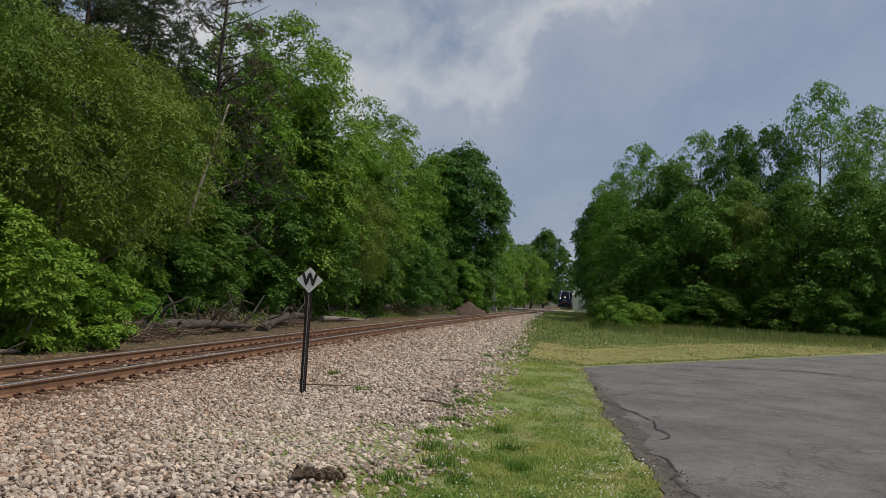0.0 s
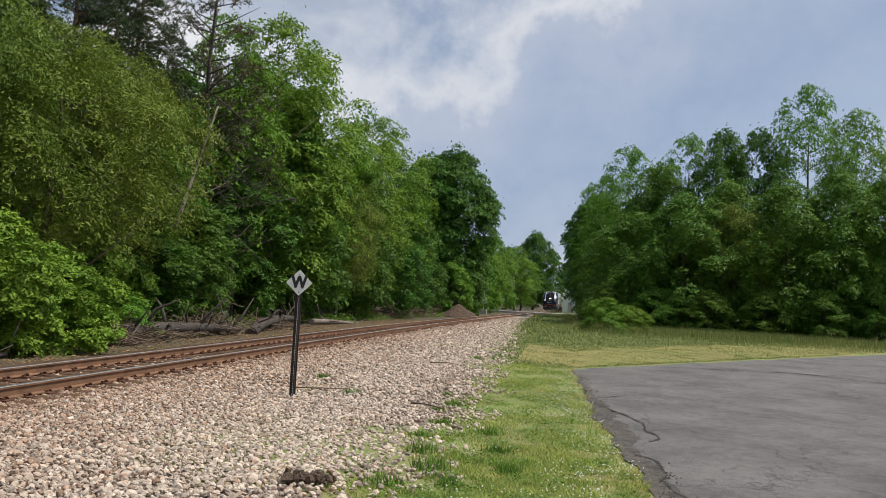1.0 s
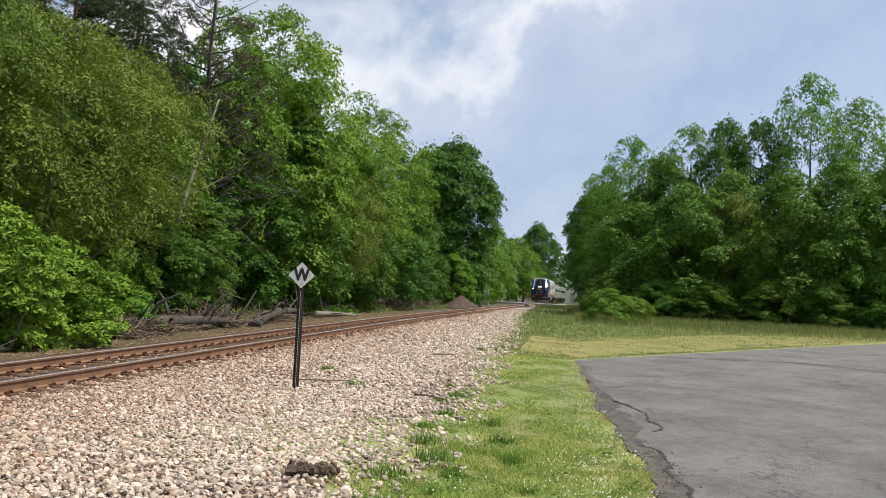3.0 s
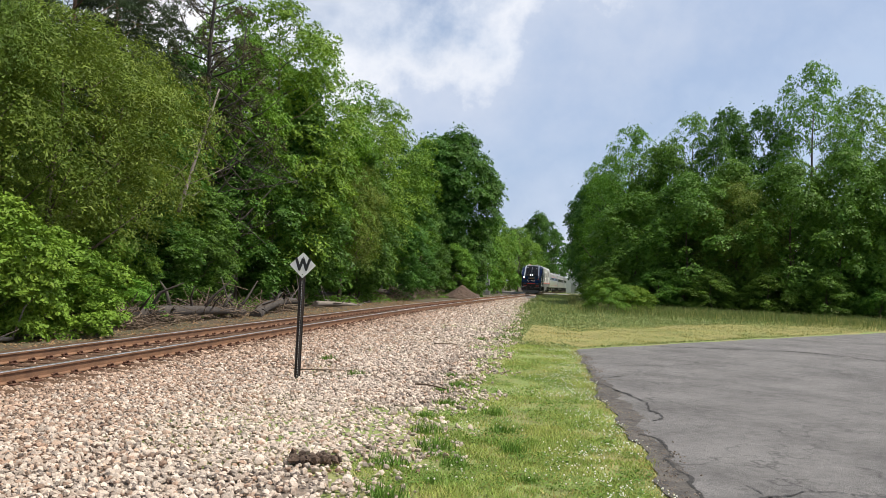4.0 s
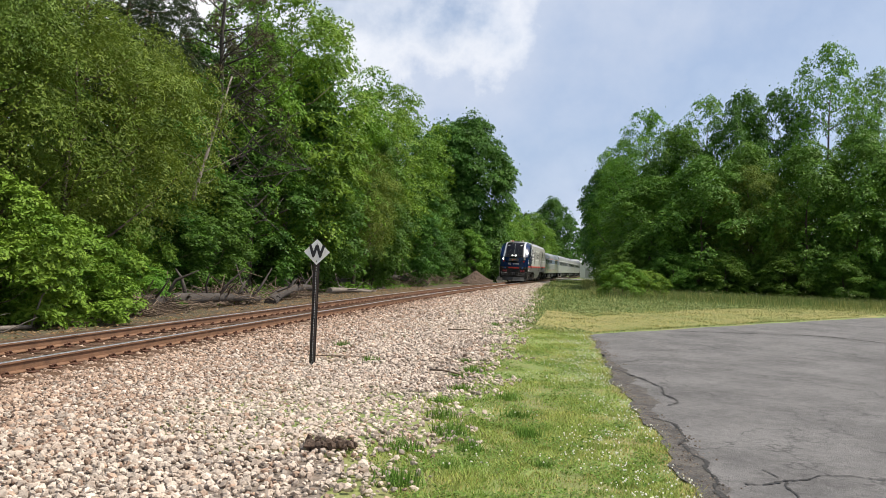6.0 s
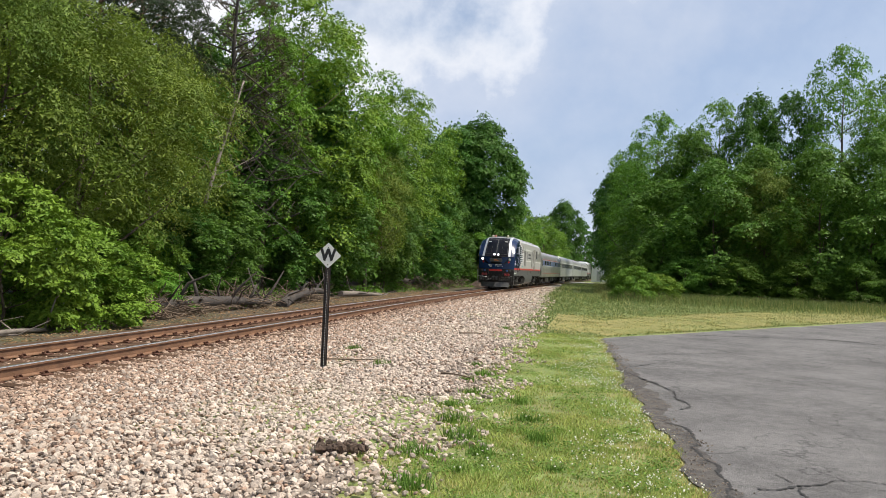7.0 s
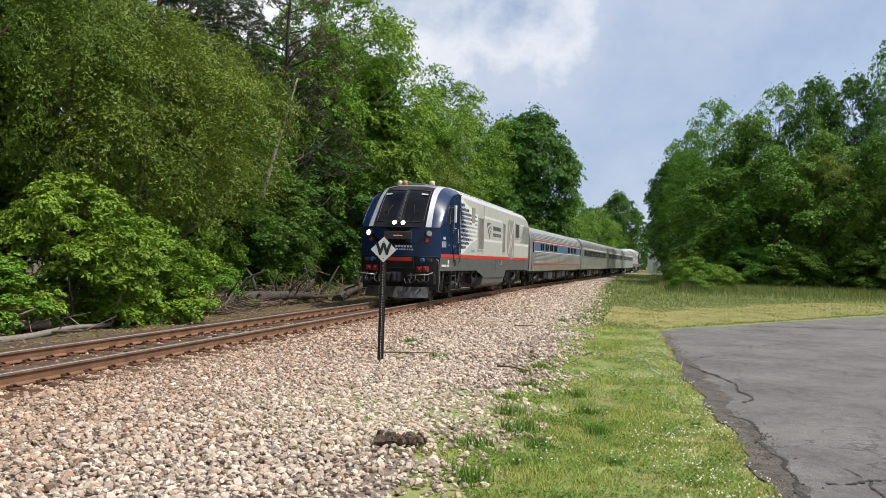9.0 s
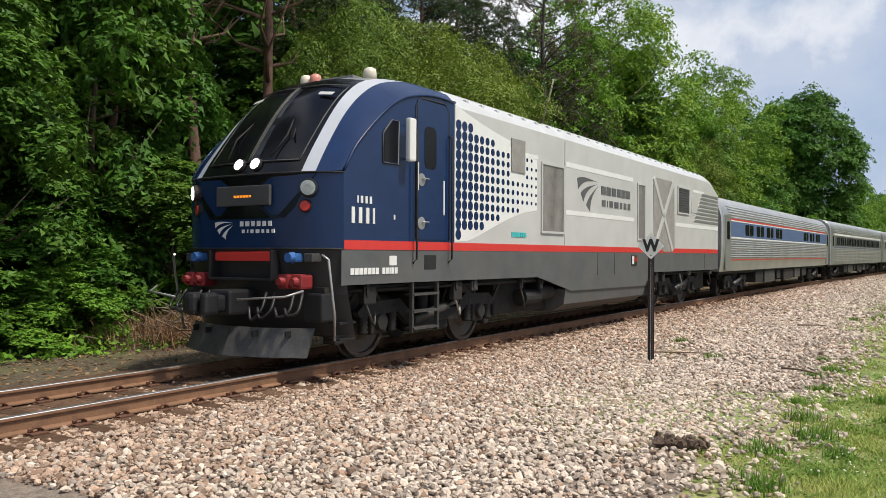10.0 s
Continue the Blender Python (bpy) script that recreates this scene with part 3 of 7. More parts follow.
def trunk_mesh(rng, height, r0, limbs, material, lean=0.0, low=0.3, reach=0.3):
    bm = bmesh.new()
    pts = [(lean * k + 0.12 * rng.normal() * (k > 0), 0.12 * rng.normal() * (k > 0), -0.4 + (height + 0.4) * k) for k in np.linspace(0, 1, 7)]
    tube(bm, pts, [r0 * (1.25 if k == 0 else 1 - 0.85 * k / 6) for k in range(7)], 8)
    for i in range(limbs):
        k = low + (0.92 - low) * (i + rng.random()) / limbs
        j = min(5, int(k * 6))
        p = Vector(pts[j]).lerp(Vector(pts[j + 1]), k * 6 - j)
        a = i * 2.4 + rng.normal() * 0.5
        ln = height * reach * (1.15 - 0.7 * k) * (0.7 + 0.5 * rng.random())
        up = 0.35 + 0.4 * rng.random()
        q = [p, p + Vector((math.cos(a), math.sin(a), up * 0.6)) * ln * 0.5, p + Vector((math.cos(a + 0.2), math.sin(a + 0.2), up)) * ln]
        rr = r0 * (1 - 0.8 * k) * 0.5
        tube(bm, q, [rr, rr * 0.6, rr * 0.2], 5)
    me = bpy.data.meshes.new("trunk")
    bm.to_mesh(me)
    bm.free()
    me.materials.append(material)
    return me


def proto(name, trunk, crown, label, category="tree"):
    root = new(name)
    t = new("trunk", trunk)
    t.parent = root
    c = new("crown", crown)
    c.parent = root
    tagged(root, label, category)
    return root


def make_tree_kinds():
    R = np.random.default_rng
    kinds = {}
    r = R(1)
    kinds["round"] = proto("maple_tree", trunk_mesh(r, 12, 0.30, 9, M["bark"]), spray_crown("crown", r, *boughs(r, 15.5, 1.6, 4.8, 46), 12, 44, 0.15, M["leafA"]), "tall broad maple with a dense dark green crown")
    r = R(2)
    kinds["open"] = proto("ash_tree", trunk_mesh(r, 14, 0.24, 16, M["bark"], reach=0.30), spray_crown("crown", r, *boughs(r, 16.4, 1.8, 4.7, 46, 0.55, 0.33), 13, 42, 0.125, M["leafB"], core=0.06), "tall ash with an open bright green crown")
    r = R(3)
    kinds["olive"] = proto("locust_tree", trunk_mesh(r, 8.5, 0.2, 14, M["bark"], reach=0.42, low=0.25), spray_crown("crown", r, *boughs(r, 10.5, 2.9, 4.4, 38, 0.5, 0.32), 15, 62, 0.085, M["leafC"], droop=0.6, shape=0.34), "locust tree with fine yellowish green foliage")
    r = R(4)
    kinds["wild"] = proto("elm_tree", trunk_mesh(r, 10, 0.2, 10, M["bark"]), spray_crown("crown", r, *boughs(r, 13, 0.6, 3.9, 38, 0.35, 0.32), 12, 44, 0.14, M["leafA"], core=0.18), "slender wild elm leafy down to the ground")
    r = R(12)
    kinds["thicket"] = proto("walnut_tree", trunk_mesh(r, 9, 0.18, 10, M["bark"]), spray_crown("crown", r, *boughs(r, 12.6, 0.3, 4.5, 44, 0.45, 0.33), 13, 40, 0.145, M["leafD"], droop=0.5, core=0.15), "young walnut with sprays of mid-green leaves down to the ground")
    r = R(5)
    kinds["bush"] = proto("shrub", trunk_mesh(r, 2.4, 0.06, 9, M["bark"], reach=0.5), spray_crown("crown", r, *boughs(r, 4.0, 0.0, 2.3, 38, 0.3, 0.25), 14, 42, 0.064, M["leafE"], True, droop=0.25), "dense fresh green roadside shrub", "shrub")
    r = R(6)
    bm_t = trunk_mesh(r, 19, 0.22, 30, M["pinebark"], low=0.40, reach=0.17)
    C = []
    for i in range(64):
        k = 0.52 + 0.48 * i / 64
        a, rr = i * 2.4, 4.2 * (1.12 - k) * (0.35 + r.random())
        C.append((math.cos(a) * rr, math.sin(a) * rr, 19.5 * k + 0.5))
    kinds["pine"] = proto("pine_tree", bm_t, spray_crown("crown", r, np.array(C), np.full(64, 0.75), 8, 30, 0.17, M["needle"], droop=0.2, shape=0.12, jitter=0.8), "tall pine with a bare reddish trunk and dark needles")
    r = R(8)
    kinds["dense"] = proto("dense_maple_tree", trunk_mesh(r, 11, 0.30, 9, M["bark"]), spray_crown("crown", r, *boughs(r, 15.2, 1.0, 4.9, 72, 0.48, 0.34), 14, 46, 0.17, M["leafA"], core=0.2), "massive rounded maple with a very dense dark green crown")
    r = R(9)
    kinds["back"] = proto("forest_tree", trunk_mesh(r, 11, 0.22, 7, M["bark"]), spray_crown("crown", r, *boughs(r, 15, 0.4, 4.6, 30, 0.4, 0.40), 9, 30, 0.27, M["leafA"], core=0.2), "tall leafy tree deep in the wood")
    r = R(7)
    bm_t = trunk_mesh(r, 17, 0.20, 64, M["deadwood"], low=0.20, reach=0.20)
    C = []
    for i in range(34):
        k = 0.5 + 0.42 * i / 34
        a, rr = i * 2.4, 3.0 * (1.2 - k) * (0.4 + r.random())
        C.append((math.cos(a) * rr, math.sin(a) * rr, 17 * k))
    kinds["deadpine"] = proto("dying_pine_tree", bm_t, spray_crown("crown", r, np.array(C), np.full(34, 0.55), 6, 20, 0.13, M["drytwig"], shape=0.15, jitter=0.8), "half-dead pine with bare grey branches and brown needles")
    return kinds


KINDS = make_tree_kinds()
USED = set()


def plant(kind, x, y, height=1.0, width=None, turn=None, sink=0.1, label=""):
    """Stands a tree of a kind, scaled; the first of a kind is the prototype itself."""
    ob = KINDS[kind]
    w = height if width is None else width
    m = pose(x, y, ground_z(x, y) - sink, 0, 0, random.uniform(0, 360) if turn is None else turn) @ Matrix.Diagonal((w, w, height, 1))
    if kind not in USED:
        USED.add(kind)
        ob.matrix_basis = m
        made = ob
    else:
        ob_scale = ob.scale.copy()
        made = copy_thing(ob, m @ Matrix.Diagonal((1 / ob_scale.x, 1 / ob_scale.y, 1 / ob_scale.z, 1)))
    if label:
        made["label"] = label
    return made


def make_woods():
    rr = random.Random(11)
    # the wall of wood beyond the track, from beside the camera to the far bend
    plant("bush", -4.9, 19.4, 0.72, 0.88, 20)
    plant("bush", -5.2, 17.0, 0.95, 0.9, 80)
    plant("bush", -5.8, 13.8, 0.52, 0.85, 200)
    plant("bush", -6.0, 21.8, 0.45, 0.75, 140)
    plant("bush", -6.0, 24.6, 0.42, 0.7, 300)
    plant("olive", -7.0, 22.6, 0.93, 0.85, 40)
    plant("olive", -8.0, 27.6, 0.98, 0.82, 190, label="locust tree with fine yellowish green foliage above fallen logs")
    plant("wild", -12.6, 20.5, 0.7, 0.8)
    plant("wild", -9.2, 29.5, 0.45, 0.6)
    plant("deadpine", -8.8, 36.4, 1.12, 1.0, 15)
    plant("deadpine", -8.2, 38.8, 0.85, 0.9, 130)
    plant("open", -8.2, 43.8, 1.07, 0.95, 60)
    plant("open", -8.6, 50.5, 1.08, 0.9, 200)
    plant("wild", -8.8, 34.0, 0.50, 0.7)
    plant("wild", -8.2, 39.5, 0.66, 0.75)
    plant("wild", -7.0, 46.0, 0.86, 0.9)
    plant("wild", -8.4, 48.5, 1.1, 0.9)
    plant("back", -11.5, 56, 0.95, 0.9)
    plant("olive", -6.4, 52.5, 0.95, 0.7, label="young tree with dull olive foliage at the edge of the wood")
    plant("wild", -6.4, 57.0, 0.9, 0.8)
    plant("open", -7.8, 61.0, 0.94, 0.9)
    plant("open", -8.2, 72.0, 1.1, 0.95)
    plant("wild", -5.8, 65.0, 0.65, 0.75)
    plant("wild", -5.6, 73.0, 0.70, 0.75)
    plant("wild", -6.0, 81.0, 0.8, 0.85)
    plant("dense", -4.8, 96.0, 1.30, 1.12, 30)
    plant("wild", -3.4, 93.0, 0.5, 0.9)
    plant("dense", -7.6, 93.0, 1.2, 1.0, 170)
    plant("bush", -3.6, 89.0, 1.5, 1.2)
    plant("round", -10.5, 86.0, 1.12, 0.9)
    for y in range(26, 96, 7):
        plant("back", -13.5 + rr.uniform(-1.5, 1.5), y + rr.uniform(-2, 2), 0.78 + rr.uniform(-0.1, 0.1), 0.95)
    plant("round", -12.5, 51.0, 1.12, 0.9)
    plant("pine", -11.5, 29.5, 0.86, 1.0)
    plant("pine", -11.0, 31.6, 0.80, 1.0)
    plant("wild", -10.8, 37.0, 0.95, 0.9)
    plant("wild", -11.0, 33.5, 0.85, 0.9)
    for x, y in ((-22, 4), (-23, 12), (-22, 21), (-25, -4), (-16, -1), (-14, 7), (-18.5, 2), (-19, 8.5), (-14.5, 3.0), (-16.5, 11.0), (-16.5, 20.5), (-20, 25), (-18, 29.5), (-25, 28)):
        plant("back", x, y, 1.0, 1.1)
    plant("bush", -7.6, 26.6, 0.85, 0.75, 10)
    plant("wild", -7.6, 29.4, 0.36, 0.5, 90)
    plant("wild", -7.4, 33.0, 0.40, 0.5, 10)
    plant("olive", -8.3, 20.6, 0.98, 0.62, 120)
    plant("round", -10.5, 9.8, 0.95, 0.8)
    plant("wild", -9.2, 11.8, 0.92, 0.72)
    plant("wild", -7.4, 8.0, 0.55, 0.62)
    plant("bush", -6.6, 9.2, 0.42, 0.7, 250)
    plant("open", -9.8, 40.5, 1.0, 0.8)
    plant("pine", -11.3, 34.0, 0.92, 1.0)
    # pines over the near end
    for x, y, h in ((-9.0, 17.5, 0.95), (-9.4, 15.3, 0.95), (-11.4, 14.0, 1.0), (-12.5, 18, 1.05), (-13, 23, 0.8), (-12.4, 27.0, 0.70), (-13, 10, 1.0), (-10.5, 6.0, 1.0)):
        plant("pine", x, y, h, 1.0)
    for x, y, h in ((-8.5, 5.0, 0.8), (-9.5, 0.0, 0.9), (-8.2, 10.0, 0.30), (-7.8, 13.0, 0.33), (-12, 7, 0.9), (-15, 13, 0.95), (-16, 18, 0.9), (-10, -4, 0.9), (-17, 4, 1.0), (-9.5, 8.2, 0.75)):
        plant("wild", x, y, h, max(0.6, h))
    # past the bend
    plant("bush", -5.0, 126, 2.7, 1.9, label="large rounded light green thicket near the crossing")
    plant("bush", -4.6, 150, 3.5, 2.2, label="tall rounded light green thicket by the crossing")
    plant("bush", -4.6, 114, 2.2, 1.8, label="rounded light green thicket beside the soil heap")
    plant("open", -1.5, 175, 0.85, 0.9)
    plant("open", -3.4, 138, 0.70, 0.8)
    plant("open", -0.5, 180, 0.72, 0.9)
    plant("dense", 0.2, 240, 1.5, 1.2)
    plant("back", -6.0, 215, 1.1, 1.2)
    plant("back", 4.0, 300, 1.5, 1.3)
    plant("back", 10.5, 335, 1.2, 1.3)
    plant("back", 19.5, 285, 1.3, 1.2)
    plant("back", 22.0, 320, 1.1, 1.3)
    plant("back", 17.5, 165, 1.0, 0.9)
    # the grove across the lot
    plant("dense", 14.0, 127, 1.24, 1.0)
    plant("dense", 15.5, 205, 1.1, 1.3)
    for x, y in ((17, 88), (22.5, 90), (28, 92), (33.5, 91), (39, 90)):
        plant("back", x, y, 0.8, 1.1)
    for x in (16, 20.5, 25, 29.5, 34, 38.5):
        plant("back", x, 84, 0.42, 1.0)
    plant("open", 13.6, 102, 1.10, 0.85)
    plant("open", 14.6, 81, 1.08, 0.85)
    plant("thicket", 17.0, 77, 1.22, 0.9)
    plant("open", 19.8, 78, 1.12, 0.8)
    plant("round", 23.0, 77, 1.22, 0.7)
    plant("round", 26.4, 79, 1.26, 0.75)
    plant("open", 30.3, 77, 1.40, 0.9)
    plant("open", 34.8, 78, 1.28, 0.9)
    plant("open", 39.5, 79, 1.2, 0.9)
    plant("thicket", 14.6, 72, 0.80, 0.9)
    plant("thicket", 18.5, 70, 0.92, 0.95)
    plant("olive", 22.5, 70, 1.05, 0.9, label="locust tree with pale fine foliage at the edge of the grove")
    plant("thicket", 26.5, 69, 1.02, 0.95)
    plant("thicket", 30.5, 69, 1.1, 0.9)
    plant("thicket", 34.5, 69, 1.08, 1.0)
    plant("thicket", 22.6, 72.5, 1.05, 0.9)
    plant("dense", 12.9, 110, 1.10, 0.9)
    plant("bush", 11.6, 57, 0.62, 0.75)
    plant("bush", 13.4, 59, 0.5, 0.7)
    plant("olive", 38.5, 71, 1.25, 1.0, label="tall locust tree with pale fine foliage")
    for x, y, h in ((12.6, 69, 0.5), (16.0, 67, 0.45), (20.0, 66.5, 0.45), (24.3, 66.5, 0.5), (28.5, 66, 0.5), (32.5, 66, 0.5), (36.5, 66, 0.5), (12.0, 80, 0.6)):
        plant("thicket", x, y, h * 0.62, 0.5)


make_woods()


# ---- train ----
M.update({
    "navy": mat("navy_locomotive_paint", (0.008, 0.024, 0.080), 0.26, vary=0.10, scale=2.5, bump=0.02, coat=0.12, spec=0.3),
    "silver": mat("silver_grey_paint", (0.50, 0.50, 0.485), 0.42, vary=0.07, scale=1.6, bump=0.02, coat=0.2, stain=(0.33, 0.31, 0.28), stain_amount=0.25),
    "offwhite": mat("white_stripe_paint", (0.70, 0.70, 0.68), 0.4, vary=0.05, scale=2, bump=0.02),
    "charcoal": mat("charcoal_skirt_paint", (0.085, 0.09, 0.092), 0.5, vary=0.16, scale=2.2, bump=0.04, stain=(0.14, 0.12, 0.10), stain_amount=0.35),
    "pillar": mat("silver_pillar_paint", (0.41, 0.43, 0.475), 0.35, vary=0.06, scale=2, bump=0.02),
    "redline": mat("red_stripe_paint", (0.55, 0.035, 0.03), 0.4, vary=0.06, bump=0.02),
    "frontred": mat("red_hose_fitting", (0.22, 0.02, 0.022), 0.5, vary=0.15, bump=0.05),
    "frontblue": mat("blue_receptacle", (0.035, 0.12, 0.34), 0.45, vary=0.12, bump=0.05),
    "cabglass": mat("dark_cab_glass", (0.010, 0.012, 0.013), 0.06, vary=0.02, bump=0.0, spec=0.5, ior=1.5),
    "sideglass": mat("dark_side_glass", (0.012, 0.013, 0.015), 0.12, vary=0.05, bump=0.0, spec=0.15, ior=1.35),
    "gloss": mat("black_gloss_mask", (0.004, 0.004, 0.006), 0.14, vary=0.1, bump=0.0, spec=0.3),
    "under": mat("grimy_running_gear", (0.012, 0.0115, 0.011), 0.75, metal=0.1, vary=0.35, scale=5, fine=40, bump=0.3, stain=(0.045, 0.038, 0.032), stain_amount=0.4),
    "blacksteel": mat("black_front_steel", (0.012, 0.012, 0.014), 0.5, vary=0.25, scale=4, bump=0.1),
    "steel": mat("worn_steel", (0.075, 0.073, 0.070), 0.55, metal=0.4, vary=0.25, scale=7, bump=0.15),
    "tread": mat("wheel_tread", (0.085, 0.075, 0.068), 0.45, metal=0.6, vary=0.2, scale=6, bump=0.1),
    "grille": mat("grey_filter_grille", (0.25, 0.24, 0.22), 0.6, vary=0.2, scale=4, fine=50, bump=0.2),
    "darkgrille": mat("dark_louvre", (0.06, 0.06, 0.06), 0.6, vary=0.2, scale=4, bump=0.2),
    "roofpaint": mat("grey_roof_paint", (0.50, 0.51, 0.52), 0.38, vary=0.10, scale=1.5, bump=0.03, stain=(0.3, 0.29, 0.27), stain_amount=0.3),
    "cabroof": mat("grey_cab_roof", (0.19, 0.19, 0.187), 0.4, vary=0.15, scale=3, bump=0.03),
    "stainless": mat("stainless_steel", (0.50, 0.50, 0.49), 0.36, metal=0.75, vary=0.10, scale=1.2, fine=30, bump=0.03, stain=(0.30, 0.27, 0.24), stain_amount=0.3),
    "carblue": mat("blue_window_band", (0.09, 0.135, 0.25), 0.4, vary=0.08, bump=0.02),
    "teal": mat("teal_lettering", (0.05, 0.42, 0.42), 0.5, vary=0.05, bump=0.0),
    "amber": mat("amber_display", (0.9, 0.28, 0.02), 0.5, vary=0.0, bump=0.0, emit=0.8),
    "lamp": mat("lit_headlight", (1.0, 0.97, 0.9), 0.3, vary=0.0, bump=0.0, emit=3.8),
    "lens": mat("clear_lamp_lens", (0.35, 0.42, 0.42), 0.1, vary=0.1, bump=0.0, spec=0.8),
    "redlens": mat("red_lamp_lens", (0.45, 0.02, 0.015), 0.15, vary=0.1, bump=0.0),
    "chrome": mat("bright_steel_fitting", (0.36, 0.36, 0.355), 0.4, metal=0.6, vary=0.1, bump=0.03),
    "dome": mat("cream_roof_dome", (0.62, 0.57, 0.46), 0.4, vary=0.08, bump=0.0),
    "reddome": mat("faded_red_dome", (0.55, 0.22, 0.17), 0.4, vary=0.08, bump=0.0),
})

W = 1.49  # half width of the locomotive


def side_poly(bm, s, pts, depth=0.004, x=W):
    """A flat plate of outline (y, z) laid on the side s of the train."""
    a = [bm.verts.new((s * (x + depth), y, z)) for y, z in pts]
    b = [bm.verts.new((s * (x - 0.01), y, z)) for y, z in pts]
    fs = [bm.faces.new(a if s > 0 else a[::-1])]
    for i in range(len(pts)):
        j = (i + 1) % len(pts)
        fs.append(bm.faces.new((a[i], b[i], b[j], a[j]) if s > 0 else (a[j], b[j], b[i], a[i])))
    return fs


def rect(y0, y1, z0, z1, r=0.0):
    if not r:
        return [(y0, z0), (y1, z0), (y1, z1), (y0, z1)]
    out = []
    for cy, cz, a0 in ((y1 - r, z0 + r, -90), (y1 - r, z1 - r, 0), (y0 + r, z1 - r, 90), (y0 + r, z0 + r, 180)):
        out += [(cy + r * math.cos(radians(a0 + k * 30)), cz + r * math.sin(radians(a0 + k * 30))) for k in range(4)]
    return out


def sided(name, pts, depth, material, root, label="", both=True, x=W):
    for s in (1, -1) if both else (1,):
        bm = bmesh.new()
        side_poly(bm, s, pts, depth, x)
        part(name, bm, material, root, label)


def louvre(name, y0, y1, z0, z1, material, root, step=0.07, vertical=True, frame_mat=None, label=""):
    """A framed grille with real slats."""
    for s in (1, -1):
        bm = bmesh.new()
        f = 0.045
        for pts in (rect(y0, y1, z0, z0 + f), rect(y0, y1, z1 - f, z1), rect(y0, y0 + f, z0 + f, z1 - f), rect(y1 - f, y1, z0 + f, z1 - f)):
            side_poly(bm, s, pts, 0.03)
        g = part(name, bm, frame_mat or M["silver"], root, label)
        bm = bmesh.new()
        side_poly(bm, s, rect(y0 + f, y1 - f, z0 + f, z1 - f), 0.006)
        k = (y0 if vertical else z0) + f
        while k < (y1 if vertical else z1) - f - step * 0.6:
            pts = rect(k, k + step * 0.55, z0 + f, z1 - f) if vertical else rect(y0 + f, y1 - f, k, k + step * 0.55)
            side_poly(bm, s, pts, 0.006 + step * 0.16)
            k += step
        part("slats", bm, material, g)["kind"] = "stuff"


def wheelset_mesh(r=0.56):
    bm = bmesh.new()
    for s in (1, -1):
        prof = [(0.0, 0.60), (0.13, 0.60), (0.14, 0.66), (0.30, 0.70), (0.44, 0.68), (0.46, 0.675), (r + 0.028, 0.68), (r + 0.028, 0.705), (r, 0.72), (r - 0.008, 0.815), (r - 0.07, 0.815), (r - 0.085, 0.775), (0.30, 0.755), (0.16, 0.80), (0.12, 0.86), (0.0, 0.86)]
        n = 28
        rings = [[bm.verts.new((s * x, q * math.cos(2 * math.pi * k / n), q * math.sin(2 * math.pi * k / n))) for k in range(n)] for q, x in prof[1:-1]]
        for a, b in zip(rings, rings[1:]):
            for k in range(n):
                bm.faces.new((a[k], a[(k + 1) % n], b[(k + 1) % n], b[k]))
        bm.faces.new(rings[0])
        bm.faces.new(rings[-1])
        for k in range(6):
            a = k * math.pi / 3
            bmesh.ops.create_cone(bm, cap_ends=True, segments=6, radius1=0.02, radius2=0.02, depth=0.03, matrix=pose(s * 0.85, 0.085 * math.cos(a), 0.085 * math.sin(a), 0, 90))
    bmesh.ops.create_cone(bm, cap_ends=True, segments=12, radius1=0.09, radius2=0.09, depth=1.3, matrix=pose(0, 0, 0, 0, 90))
    bmesh.ops.recalc_face_normals(bm, faces=bm.faces[:])
    me = bpy.data.meshes.new("wheelset")
    bm.to_mesh(me)
    bm.free()
    me.materials.append(M["tread"])
    return me


WHEELSET, SMALL_WHEELSET = wheelset_mesh(0.56), wheelset_mesh(0.46)
SPINNING = []


def add_wheels(root, ys, me, r):
    for y in ys:
        w = new("wheelset", me)
        w.parent = root
        w.location = (0, y, r)
        SPINNING.append((w, y, r))


def coil(root, x, y, z0, z1, r):
    """A coil spring as one rippled column."""
    bm = bmesh.new()
    n = 13
    tube(bm, [(x, y, z0 + (z1 - z0) * k / (n - 1)) for k in range(n)], [r * (1.0 if k % 2 else 0.78) for k in range(n)], 10)
    part("coil_spring", bm, M["under"], root)


